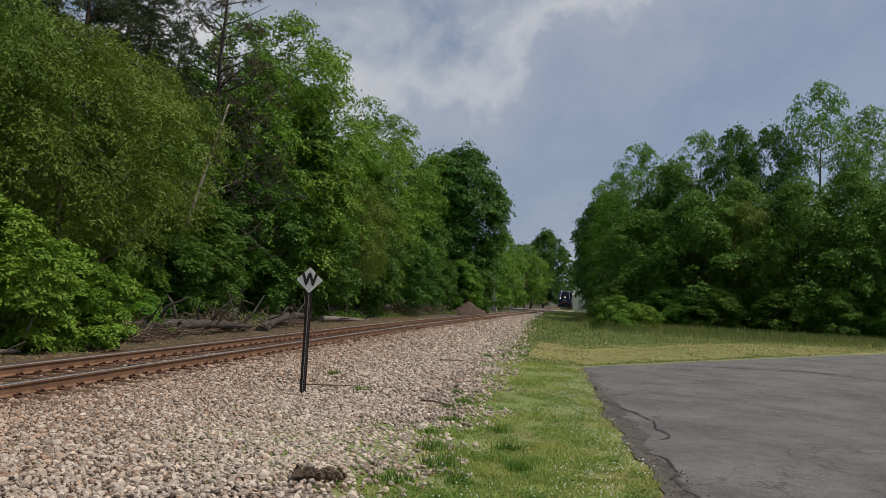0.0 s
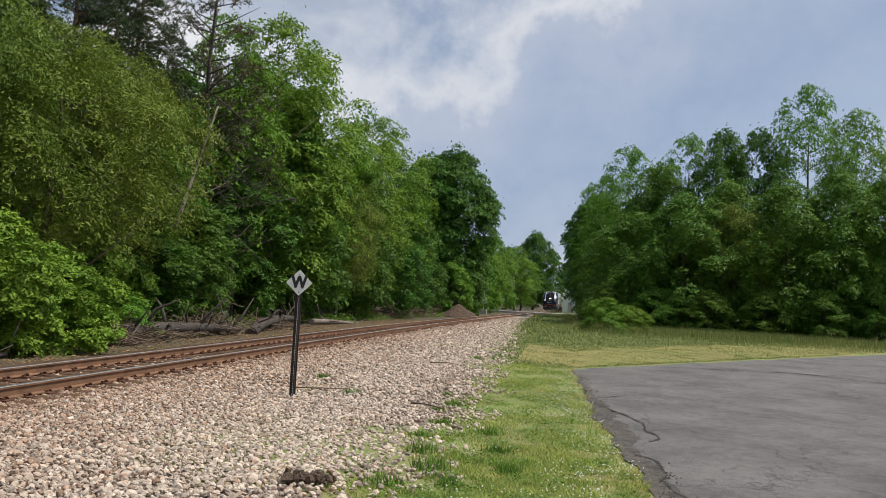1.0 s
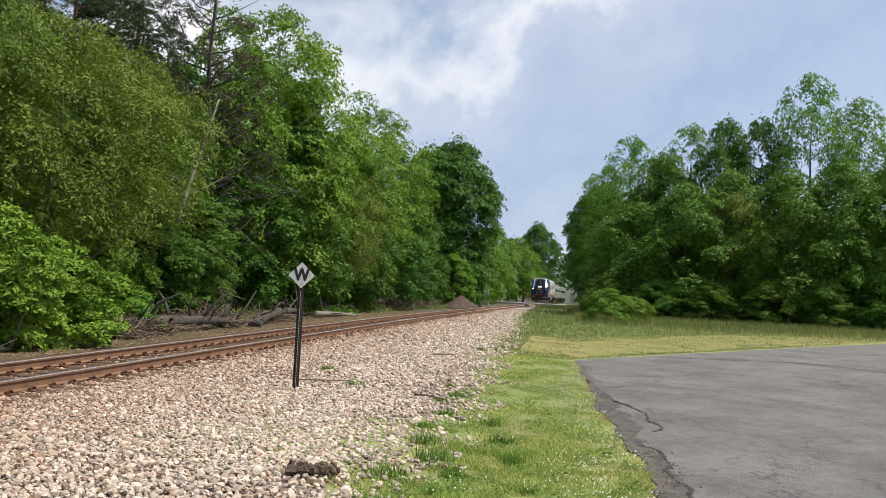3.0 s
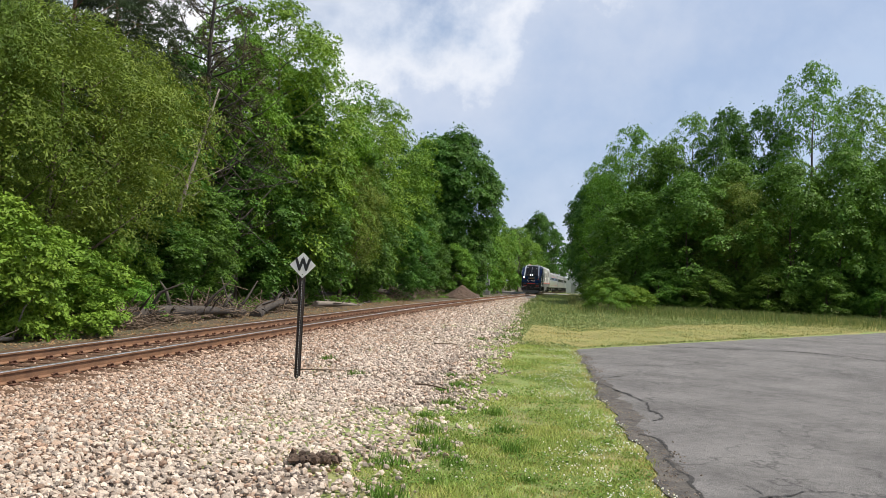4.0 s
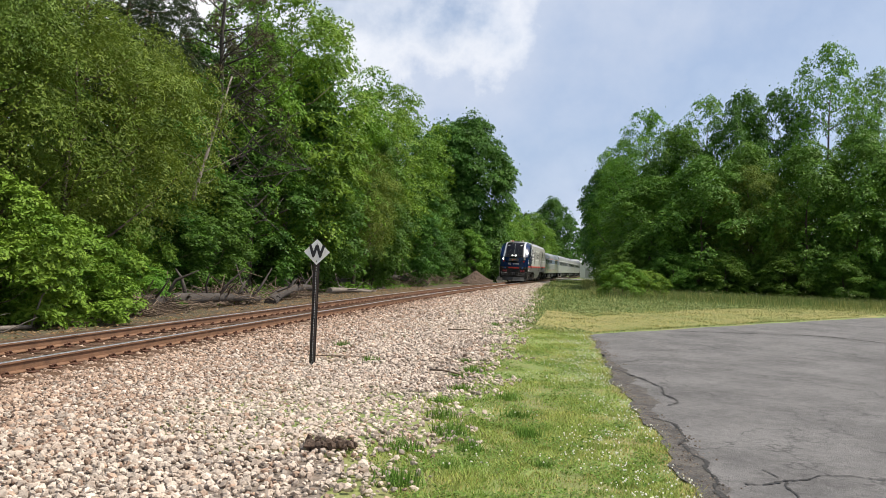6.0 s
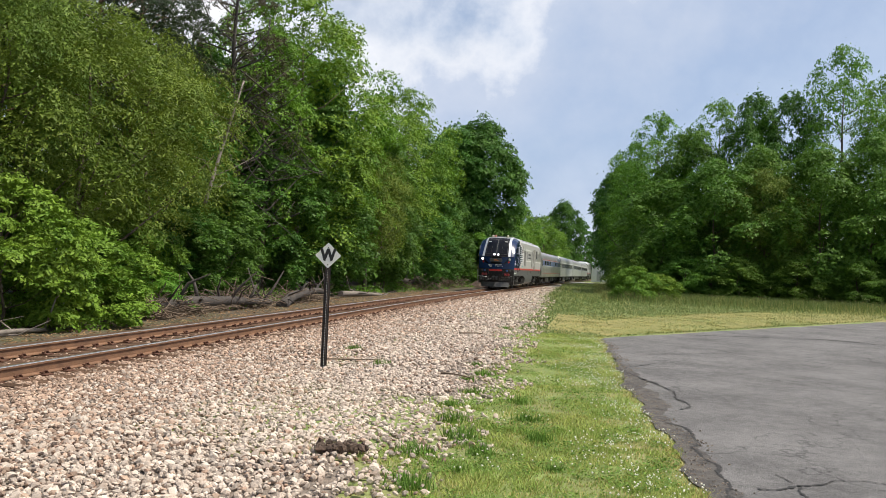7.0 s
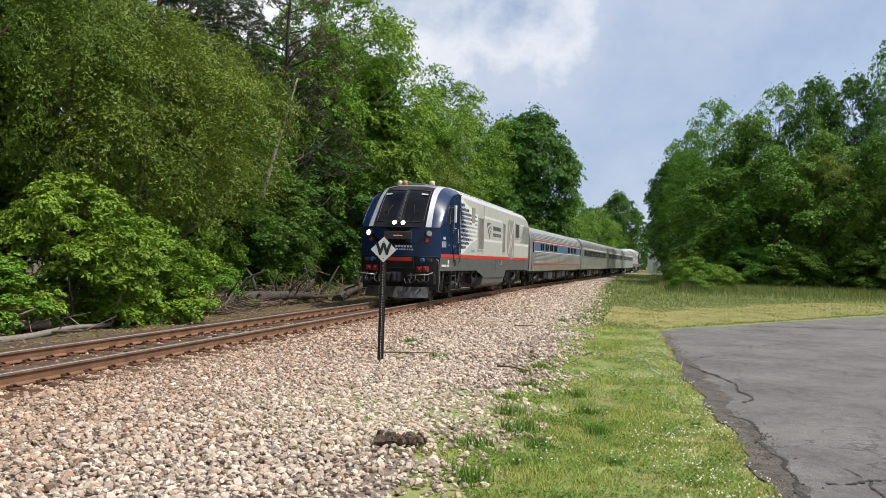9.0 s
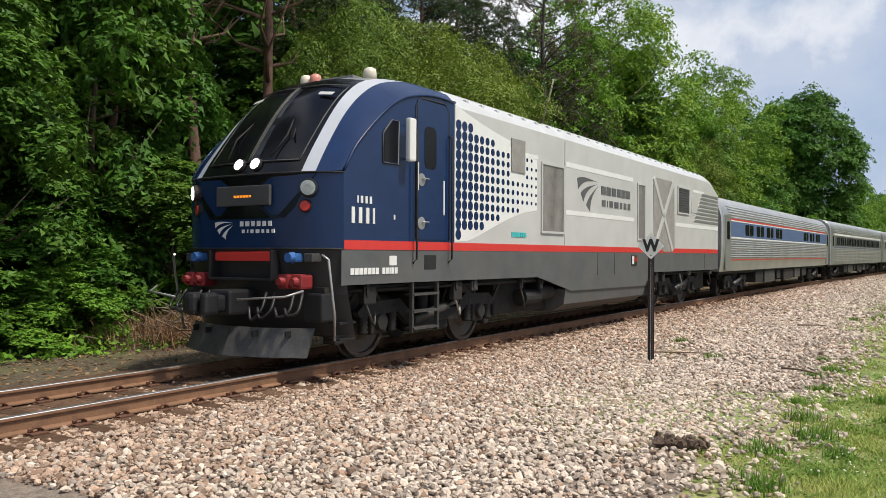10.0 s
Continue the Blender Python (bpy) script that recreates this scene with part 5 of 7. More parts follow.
    for k in range(4):
        bm.faces.new((lo[k], lo[k + 1], hi[k + 1], hi[k]))
        bm.faces.new((lo2[k + 1], lo2[k], hi2[k], hi2[k + 1]))
        bm.faces.new((hi[k], hi[k + 1], hi2[k + 1], hi2[k]))
        bm.faces.new((lo2[k], lo2[k + 1], lo[k + 1], lo[k]))
    bm.faces.new((lo[4], lo2[4], hi2[4], hi[4]))
    bm.faces.new((lo2[0], lo[0], hi[0], hi2[0]))
    part("pilot_plough", bm, M["steel"], root, "scuffed grey steel pilot plough")
    for x in (-0.9, -0.45, 0.45, 0.9):
        bm = bmesh.new()
        y = float(np.interp(abs(x), [0, 0.62, 1.16], [0.12, 0.24, 0.50]))
        box(bm, x - 0.012, x + 0.012, y - 0.10, y + 0.0, 0.46, 0.54)
        part("plough_slot", bm, M["blackpaint"], root)
    # cab side: window, mirror, door, rails, steps
    sided("cab_window", [(1.66, 2.92), (1.98, 2.92), (1.98, 3.50), (1.86, 3.50), (1.66, 3.30)], 0.008, M["sideglass"], root, "dark cab side window")
    sided("door_window", rect(2.70, 3.03, 2.90, 3.56, 0.10), 0.016, M["sideglass"], root, "dark rounded door window")
    for s in (1, -1):
        bm = bmesh.new()
        rim = [(1.63, 2.89), (2.01, 2.89), (2.01, 3.53), (1.85, 3.53), (1.63, 3.32), (1.63, 2.89)]
        tube(bm, [(s * (W + 0.008), y, z) for y, z in rim], 0.014, 5)
        part("window_frame", bm, M["steel"], root, "thin grey frame of the cab side window")
        bm = bmesh.new()
        rim = [(2.47, 1.80), (2.47, 3.84), (2.60, 3.97), (3.28, 3.98), (3.42, 3.86), (3.42, 1.80)]
        tube(bm, [(s * (W + 0.004), y, z) for y, z in rim], 0.016, 5)
        part("door_seal", bm, M["under"], root, "dark rubber seal round the cab door")
        bm = bmesh.new()
        side_poly(bm, s, rect(2.50, 3.40, 1.80, 3.96, 0.05), 0.010)
        door = part("cab_door", bm, M["navy"], root, "navy blue cab door")
        for z in (2.05, 2.72):
            bm = bmesh.new()
            side_poly(bm, s, [(2.62 + 0.1 * math.cos(k * 0.524), z + 0.1 * math.sin(k * 0.524)) for k in range(12)], 0.016)
            tube(bm, [(s * (W + 0.03), 2.62, z), (s * (W + 0.045), 2.62, z + 0.02), (s * (W + 0.045), 2.78, z + 0.02)], 0.012, 6)
            part("handle", bm, M["chrome"], door, "bright steel latch handle")
        for z0, z1, y in ((2.55, 2.98, 2.50), (2.20, 2.75, 3.24)):
            bm = bmesh.new()
            side_poly(bm, s, rect(y, y + 0.035, z0, z1), 0.018)
            part("weather_strip", bm, M["offwhite"], door)
        bm = bmesh.new()
        box(bm, s * (W + 0.16) - 0.045, s * (W + 0.16) + 0.045, 2.03, 2.20, 2.94, 3.58, 0.03)
        tube(bm, [(s * W, 2.26, 3.5), (s * (W + 0.16), 2.14, 3.5)], 0.014, 6)
        tube(bm, [(s * W, 2.26, 3.0), (s * (W + 0.16), 2.14, 3.0)], 0.014, 6)
        part("mirror", bm, M["offwhite"], root, "pale folding mirror housing")
        for y in (2.41, 3.42):
            bm = bmesh.new()
            tube(bm, [(s * W, y, 3.50), (s * (W + 0.07), y, 3.44), (s * (W + 0.07), y, 1.50), (s * W, y, 1.44)], 0.017, 8)
            part("handrail", bm, M["under"], root, "dark vertical handrail")
        bm = bmesh.new()
        side_poly(bm, s, rect(2.72, 3.05, 1.34, 1.56), 0.006)
        part("step_recess", bm, M["blackpaint"], root)
        bm = bmesh.new()
        for y in (2.45, 3.15):
            box(bm, s * 1.44 - 0.03, s * 1.44 + 0.03, y - 0.02, y + 0.02, 0.38, 1.16)
        for z in (0.42, 0.68, 0.94):
            box(bm, s * 1.40 - 0.09, s * 1.40 + 0.09, 2.45, 3.15, z, z + 0.035)
        part("cab_steps", bm, M["steel"], root, "steel boarding steps")
        # side plates and pipes below the sill
        for y in (1.3, 3.7, 4.3, 6.1, 7.0, 14.3, 15.0, 17.6, 20.2):
            bm = bmesh.new()
            box(bm, s * 1.38 - 0.05, s * 1.38 + 0.05, y, y + random.uniform(0.12, 0.35), 0.80 + random.uniform(0, 0.2), 1.12, 0.015)
            box(bm, s * 1.44 - 0.012, s * 1.44 + 0.012, y + 0.03, y + 0.09, 1.0, 1.16)
            part("sill_bracket", bm, M["steel"] if y in (4.3, 20.2, 17.6) else M["under"], root)
        for y0, y1, z in ((0.9, 6.9, 1.06), (13.8, 21.0, 1.02)):
            bm = bmesh.new()
            tube(bm, [(s * 1.36, y0, z), (s * 1.36, y1, z)], 0.025, 6)
            part("sill_pipe", bm, M["under"], root)
        for y in (1.35, 3.75, 6.2, 14.4, 16.9, 20.3):
            bm = bmesh.new()
            tube(bm, dense([(s * 1.36, y, 1.02), (s * 1.40, y + 0.1, 0.72), (s * 1.30, y + 0.35, 0.55), (s * 1.2, y + 0.5, 0.7)], 3), 0.018, 6)
            part("brake_hose", bm, M["chrome"] if y in (3.75, 16.9) else M["steel"], root)
        bm = bmesh.new()
        for y, z in ((6.9, 0.72), (7.5, 0.80)):
            bmesh.ops.create_cone(bm, cap_ends=True, segments=14, radius1=0.16, radius2=0.16, depth=0.7, matrix=pose(s * 1.2, y, z, 90))
        part("air_tank", bm, M["under"], root)
    # dots that fade towards the rear
    for s in (1, -1):
        bm = bmesh.new()
        lo = lambda y: float(np.interp(y, [3.7, 4.02, 4.7, 5.56, 6.62], [1.80, 1.84, 2.04, 2.29, 2.48]))
        hi = lambda y: float(np.interp(y, [3.6, 4.49, 5.46, 6.62], [3.86, 3.68, 3.50, 3.40]))
        i, y = 0, 3.72
        while y < 6.66:
            k = (y - 3.7) / 3.0
            r = 0.090 - 0.060 * k
            z = 1.90
            while z < 3.95:
                if lo(y) + r < z < hi(y) - r * 0.5 and not (5.5 < y < 6.25 and z > 3.0):
                    side_poly(bm, s, [(y + r * math.cos(q * math.pi / 6), z + r * math.sin(q * math.pi / 6)) for q in range(12)], 0.008)
                z += 0.165
            i += 1
            y += 0.195
        part("dot_pattern", bm, M["navy"], root, "navy dots shrinking towards the rear")["kind"] = "stuff"
    dot_lo = [(3.62, 1.78), (4.02, 1.80), (4.35, 1.88), (4.7, 1.99), (5.1, 2.11), (5.56, 2.24), (6.1, 2.36), (6.7, 2.44)]
    dot_hi = [(3.62, 3.93), (4.0, 3.84), (4.49, 3.74), (5.0, 3.65), (5.56, 3.57)]
    sided("white_swoosh", dot_lo + [(y, z + 0.07) for y, z in dot_lo[::-1]], 0.004, M["offwhite"], root)
    sided("white_swoosh", dot_hi + [(y, z + 0.10) for y, z in dot_hi[::-1]], 0.004, M["offwhite"], root)
    sided("dot_ground", [(3.62, 1.84), (4.02, 1.87), (4.7, 2.06), (5.56, 2.31), (6.7, 2.51), (6.7, 3.42), (5.56, 3.57), (4.49, 3.74), (3.62, 3.93)], 0.003, M["offwhite"], root, "white ground behind the dots")
    for y0, y1, z0, z1 in ((8.1, 12.32, 3.43, 3.54), (8.1, 12.40, 2.42, 2.52), (16.05, 21.08, 2.42, 2.53), (6.18, 6.75, 3.44, 3.52), (17.9, 19.2, 3.55, 3.63)):
        sided("white_stripe", rect(y0, y1, z0, z1), 0.005, M["offwhite"], root)
    # hatches and grilles
    sided("vent_panel", rect(5.59, 6.15, 3.11, 3.73), 0.02, M["grille"], root, "taupe vent panel")
    louvre("intake_grille", 6.87, 7.98, 2.0, 3.42, M["grille"], root, 0.045, label="tall taupe intake grille")
    louvre("narrow_grille", 12.62, 13.24, 1.95, 3.44, M["grille"], root, 0.045, label="narrow taupe grille")
    sided("cross_panel", [(13.95, 3.50), (14.15, 3.70), (15.70, 3.70), (15.88, 3.55), (15.92, 1.80), (15.75, 1.66), (14.9, 1.66), (14.0, 2.0)], 0.012, M["grille"], root, "taupe panel crossed by an X of pale bars")
    for a, b in (((14.0, 3.68), (15.7, 1.70)), ((15.8, 3.68), (14.2, 1.95))):
        dy, dz = b[0] - a[0], b[1] - a[1]
        ln = math.hypot(dy, dz)
        ny, nz = -dz / ln * 0.10, dy / ln * 0.06
        sided("cross_bar", [(a[0] - ny, a[1] - nz), (b[0] - ny, b[1] - nz), (b[0] + ny, b[1] + nz), (a[0] + ny, a[1] + nz)], 0.024, M["silver"], root)
    louvre("dark_grille", 16.22, 17.46, 2.80, 3.62, M["darkgrille"], root, 0.075, False, label="dark louvred vent")
    sided("hatch", rect(17.7, 18.4, 2.9, 3.4, 0.06), 0.012, M["silver"], root)
    for z in np.arange(2.62, 3.52, 0.125):
        k = (z - 2.62) / 0.9
        sided("rear_rib", [(18.0 + 0.9 * k, z), (21.08, z), (21.08, z + 0.07), (18.1 + 0.9 * k, z + 0.07)], 0.014, M["stainless"], root)
    sided("panel_seam", rect(8.02, 8.05, 1.78, 3.95), 0.0045, M["grille"], root)
    for y in (9.9, 11.0, 19.3):
        sided("panel_seam", rect(y, y + 0.012, 1.10, 1.62), 0.0045, M["under"], root)
    sided("marker_lamp_box", rect(12.20, 12.62, 1.30, 1.56), 0.012, M["blackpaint"], root)
    sided("marker_lens", rect(12.42, 12.58, 1.40, 1.52), 0.02, M["redlens"], root)
    sided("marker_lens", rect(12.22, 12.36, 1.34, 1.54), 0.02, M["offwhite"], root)
    sided("data_plate", rect(1.80, 1.98, 1.41, 1.55), 0.005, M["offwhite"], root, "small white data plate")
    # emblem and bars on the flank
    for s in (1, -1):
        bm = bmesh.new()
        for blade in swoosh(10.05, 3.0, 1.35, 1):
            side_poly(bm, s, blade, 0.007)
        bmesh.ops.recalc_face_normals(bm, faces=bm.faces[:])
        part("flank_emblem", bm, M["charcoal"], root, "dark three-bladed emblem")
        for name, rows, material, label in (
            ("flank_lettering", bars([0.28, 0.30, 0.24, 0.26, 0.28, 0.26], 10.1, 2.98, 0.19, 0.07) + bars([0.22, 0.06, 0.22, 0.26, 0.16, 0.18, 0.18], 10.15, 2.70, 0.15, 0.11), M["charcoal"], "dark bars of lettering"),
            ("maker_lettering", bars([0.08, 0.06, 0.08, 0.09, 0.07, 0.08, 0.07], 5.62, 1.90, 0.09, 0.012), M["teal"], "teal bars of lettering"),
            ("unit_mark", bars([0.07, 0.07, 0.07, 0.04], 0.92, 2.00, 0.22, 0.09) + bars([0.03, 0.05, 0.05, 0.05], 1.04, 2.28, 0.10, 0.05) + bars([0.03], 1.90, 2.08, 0.07, 0), M["offwhite"], "white bars of unit marking"),
            ("model_mark", bars([0.08, 0.08, 0.08, 0.08, 0.08, 0.07, 0.07], 0.90, 1.29, 0.09, 0.016) + bars([0.07, 0.07, 0.03, 0.07, 0.07], 1.62, 1.29, 0.09, 0.016), M["offwhite"], "white bars of lettering"),
        ):
            bm = bmesh.new()
            for u0, u1, z0, z1 in rows:
                side_poly(bm, s, rect(u0, u1, z0, z1), 0.012)
            part(name, bm, material, root, label)["kind"] = "stuff"
    # roof domes
    for x, y, r, m2 in ((-0.62, 2.35, 0.10, "dome"), (-0.42, 2.35, 0.10, "reddome"), (0.62, 2.45, 0.11, "dome")):
        bm = bmesh.new()
        zt = 4.33
        tube(bm, [(x, y, zt - 0.05), (x, y, zt + 0.10), (x, y, zt + 0.16), (x, y, zt + 0.185)], [r, r, r * 0.85, r * 0.4], 14)
        part("roof_dome", bm, M[m2], root, "cream roof beacon" if m2 == "dome" else "faded red roof beacon")
    bm = bmesh.new()
    box(bm, -0.36, 0.36, 2.35, 3.1, 4.33, 4.42, 0.02)
    part("roof_vent", bm, M["cabroof"], root)
    # fittings stand on the front plane, which lies behind the coupler
    back = {"destination_display": 0.6, "headlight": 0.565, "ditch_light": 0.47, "marker_light": 0.5, "red_bar": 0.6, "coupler": 0.28, "front_step": 0.6, "receptacle": 0.58, "receptacle_bracket": 0.58, "hose_box": 0.58, "air_hose": 0.5}
    for ob in root.children:
        ob.location.y += back.get(ob.name.split(".")[0], 0.0)
        for sub in ob.children:
            sub.location.y += {"wiper": 0.50, "number_board": 0.27}.get(sub.name.split(".")[0], 0.0)
    # running gear
    add_wheels(root, (2.05, 5.03, 16.07, 19.05), WHEELSET, 0.56)
    # plain blocks in place of motors, added to stop light between the wheels
    for y in (2.75, 4.33, 16.77, 18.35):
        bm = bmesh.new()
        box(bm, -0.55, 0.55, y - 0.42, y + 0.42, 0.24, 0.92, 0.06)
        part("traction_motor", bm, M["under"], root, "plain grimy black block in place of motors, stopping light between the wheels")
    # added filler boxes: they close the see-through gaps and darken the underside
    for y0, y1 in ((0.9, 1.35), (5.75, 8.1), (13.4, 15.2), (19.8, 20.9)):
        bm = bmesh.new()
        box(bm, -1.05, 1.05, y0, y1, 0.42, 1.04, 0.04)
        part("underfloor_case", bm, M["under"], root)
    bogie(root, 2.05, 5.03)
    bogie(root, 16.07, 19.05)
    return root


def make_coach(style):
    """style 'tube': ribbed round-sided coach with a blue band; 'flat': smooth-sided coach with a dark window band."""
    root = new("passenger_coach")
    L, hw = 25.3, 1.50
    if style == "tube":
        tagged(root, "ribbed stainless passenger coach with a blue window band", "railway coach")
        side = [(1.44, 0.98), (1.49, 1.3), (1.52, 1.75), (1.53, 2.2), (1.52, 2.85), (1.46, 3.15), (1.33, 3.42), (1.08, 3.66), (0.7, 3.80), (0.0, 3.86)]
    else:
        tagged(root, "stainless passenger coach with a dark window band", "railway coach")
        side = [(1.49, 0.98), (1.50, 1.5), (1.50, 2.2), (1.50, 3.10), (1.46, 3.35), (1.30, 3.62), (1.0, 3.80), (0.55, 3.88), (0.0, 3.90)]
    bm = bmesh.new()
    half = dense([(x, 0, z) for x, z in side], 3)
    half = [(x, z) for x, _, z in half]
    prof = [(x, z) for x, z in half] + [(-x, z) for x, z in half[::-1][1:]]
    ends = [0.0, 0.12, L - 0.12, L]
    rings = [[bm.verts.new((x * (0.97 if y in (0.0, L) else 1), y, z)) for x, z in prof] for y in ends]
    for a, b in zip(rings, rings[1:]):
        for k in range(len(prof) - 1):
            bm.faces.new((a[k], a[k + 1], b[k + 1], b[k])).smooth = True
    bm.faces.new(rings[0][::-1])
    bm.faces.new(rings[-1])
    bmesh.ops.recalc_face_normals(bm, faces=bm.faces[:])
    part("shell", bm, M["stainless"], root, "stainless steel shell")
    at = lambda z: float(np.interp(z, [q[1] for q in half], [q[0] for q in half]))
    def band(name, z0, z1, material, y0=0.9, y1=L - 0.9, depth=0.006, label="", par=root):
        for s in (1, -1):
            bm = bmesh.new()
            n = max(1, int((z1 - z0) / 0.12))
            zz = [z0 + (z1 - z0) * k / n for k in range(n + 1)]
            a = [bm.verts.new((s * (at(z) + depth), y0, z)) for z in zz]
            b = [bm.verts.new((s * (at(z) + depth), y1, z)) for z in zz]
            for k in range(n):
                bm.faces.new((a[k], b[k], b[k + 1], a[k + 1]) if s > 0 else (a[k + 1], b[k + 1], b[k], a[k]))
            part(name, bm, material, par, label)
    def ribs(z0, z1, step, y0=1.1, y1=L - 1.1):
        bm = bmesh.new()
        z = z0
        while z < z1:
            for s in (1, -1):
                x = at(z)
                pts = [(x + 0.002, z), (x + 0.022, z + step * 0.25), (at(z + step * 0.6) + 0.002, z + step * 0.6)]
                a = [bm.verts.new((s * p, y0, q)) for p, q in pts]
                b = [bm.verts.new((s * p, y1, q)) for p, q in pts]
                for k in range(2):
                    bm.faces.new((a[k], b[k], b[k + 1], a[k + 1]) if s > 0 else (a[k + 1], b[k + 1], b[k], a[k]))
            z += step
        part("corrugation", bm, M["stainless"], root, "horizontal stainless ribs")
    if style == "tube":
        ribs(1.48, 2.20, 0.085)
        ribs(2.95, 3.45, 0.10)
        band("window_band", 2.26, 2.82, M["carblue"], label="blue window band")
        band("white_line", 2.205, 2.25, M["offwhite"], depth=0.008)
        band("white_line", 2.83, 2.87, M["offwhite"], depth=0.008)
        band("red_line", 2.88, 2.93, M["redline"], depth=0.008)
        band("red_line", 1.38, 1.42, M["redline"], depth=0.008)
        wins = [3.4 + 1.95 * k for k in range(4)] + [16.4 + 1.95 * k for k in range(3)]
        wz0, wz1, ww = 2.34, 2.76, 1.35
    else:
        ribs(1.20, 2.0, 0.11)
        ribs(3.05, 3.2, 0.09)
        band("window_band", 2.20, 2.80, M["darkgrille"], 1.6, L - 1.6, label="dark window band")
        band("letter_board", 2.86, 2.98, M["offwhite"], depth=0.008)
        band("sill_line", 2.08, 2.12, M["carblue"], depth=0.008)
        wins = [2.2 + 1.52 * k for k in range(14)]
        wz0, wz1, ww = 2.26, 2.74, 1.2
    for y in wins:
        for s in (1, -1):
            bm = bmesh.new()
            side_poly(bm, s, rect(y, y + ww, wz0, wz1, 0.09), 0.016, at(2.5))
            part("window", bm, M["sideglass"], root)
            bm = bmesh.new()
            side_poly(bm, s, rect(y + ww / 2 - 0.02, y + ww / 2 + 0.02, wz0, wz1), 0.022, at(2.5))
            part("window_bar", bm, M["stainless"], root)
    for y in (0.35, L - 1.15):
        for s in (1, -1):
            bm = bmesh.new()
            side_poly(bm, s, rect(y, y + 0.8, 1.05, 3.05, 0.06), 0.012, at(2.2))
            d = part("vestibule_door", bm, M["stainless"], root, "stainless vestibule door")
            bm = bmesh.new()
            side_poly(bm, s, rect(y + 0.22, y + 0.58, 2.15, 2.80, 0.06), 0.02, at(2.2))
            part("door_glass", bm, M["sideglass"], d)
    for y0, y1 in ((-0.32, 0.0), (L, L + 0.3)):
        bm = bmesh.new()
        box(bm, -0.62, 0.62, y0, y1, 1.15, 3.35, 0.04)
        box(bm, -0.2, 0.2, y0, y1, 0.75, 1.05)
        part("gangway", bm, M["blackpaint"], root, "black rubber gangway diaphragm")
    bm = bmesh.new()
    box(bm, -1.25, 1.25, 0.4, L - 0.4, 0.86, 1.0)
    part("floor_frame", bm, M["under"], root)
    for k, (y0, y1, z0) in enumerate(((6.2, 7.6, 0.42), (8.0, 10.1, 0.38), (10.6, 11.4, 0.5), (12.2, 14.6, 0.4), (15.1, 16.6, 0.45), (17.2, 18.4, 0.5))):
        bm = bmesh.new()
        box(bm, -1.32, 1.32, y0, y1, z0, 0.9, 0.03)
        part("equipment_box", bm, M["steel"] if k in (1, 4) else M["under"], root)
    add_wheels(root, (2.2, 4.75, 20.55, 23.1), SMALL_WHEELSET, 0.46)
    bogie(root, 2.2, 4.75, False)
    bogie(root, 20.55, 23.1, False)
    return root


LOCO = make_locomotive()
LOCO_WHEELS = [q for q in SPINNING]
CARS = [make_coach("tube"), make_coach("flat")]


def copy_with_wheels(ob):
    c = copy_thing(ob, pose(0, 0, 0))
    for w in c.children:
        if w.name.startswith("wheelset"):
            SPINNING.append((w, w.location.y, w.location.z))
    return c


CARS += [copy_with_wheels(CARS[1]), copy_with_wheels(CARS[1])]
TAIL = copy_with_wheels(LOCO)
TAIL["label"] = "second navy and silver diesel locomotive trailing the coaches"
for c in CARS:
    c["group"] = "coaches of the train"


# ---- verge, grass and weeds ----
def blade_mesh(name, places, rng, height, width, materials, lean=0.5):
    """Bent grass blades: one pointed triangle pair each. places: rows of x, y, z, size, material."""
    P = np.array(places)
    n = len(P)
    a = rng.random(n) * 2 * math.pi
    h = height * P[:, 3] * (0.6 + 0.8 * rng.random(n))
    d = np.stack([np.cos(a), np.sin(a), np.zeros(n)], 1)
    s = np.stack([-np.sin(a), np.cos(a), np.zeros(n)], 1)
    w = width * (0.7 + 0.6 * rng.random(n))[:, None]
    base = P[:, :3]
    k = lean * rng.random(n)[:, None] * h[:, None]
    tip = base + d * k + np.array([0, 0, 1.0]) * h[:, None]
    V = np.stack([base - s * w, base + s * w, tip], 1).reshape(-1, 3)
    F = np.arange(n * 3).reshape(-1, 3)
    return raw_mesh(name, V, F, materials, P[:, 4].astype(int))


def verge_z(x, y):
    return ground_z(x, y)


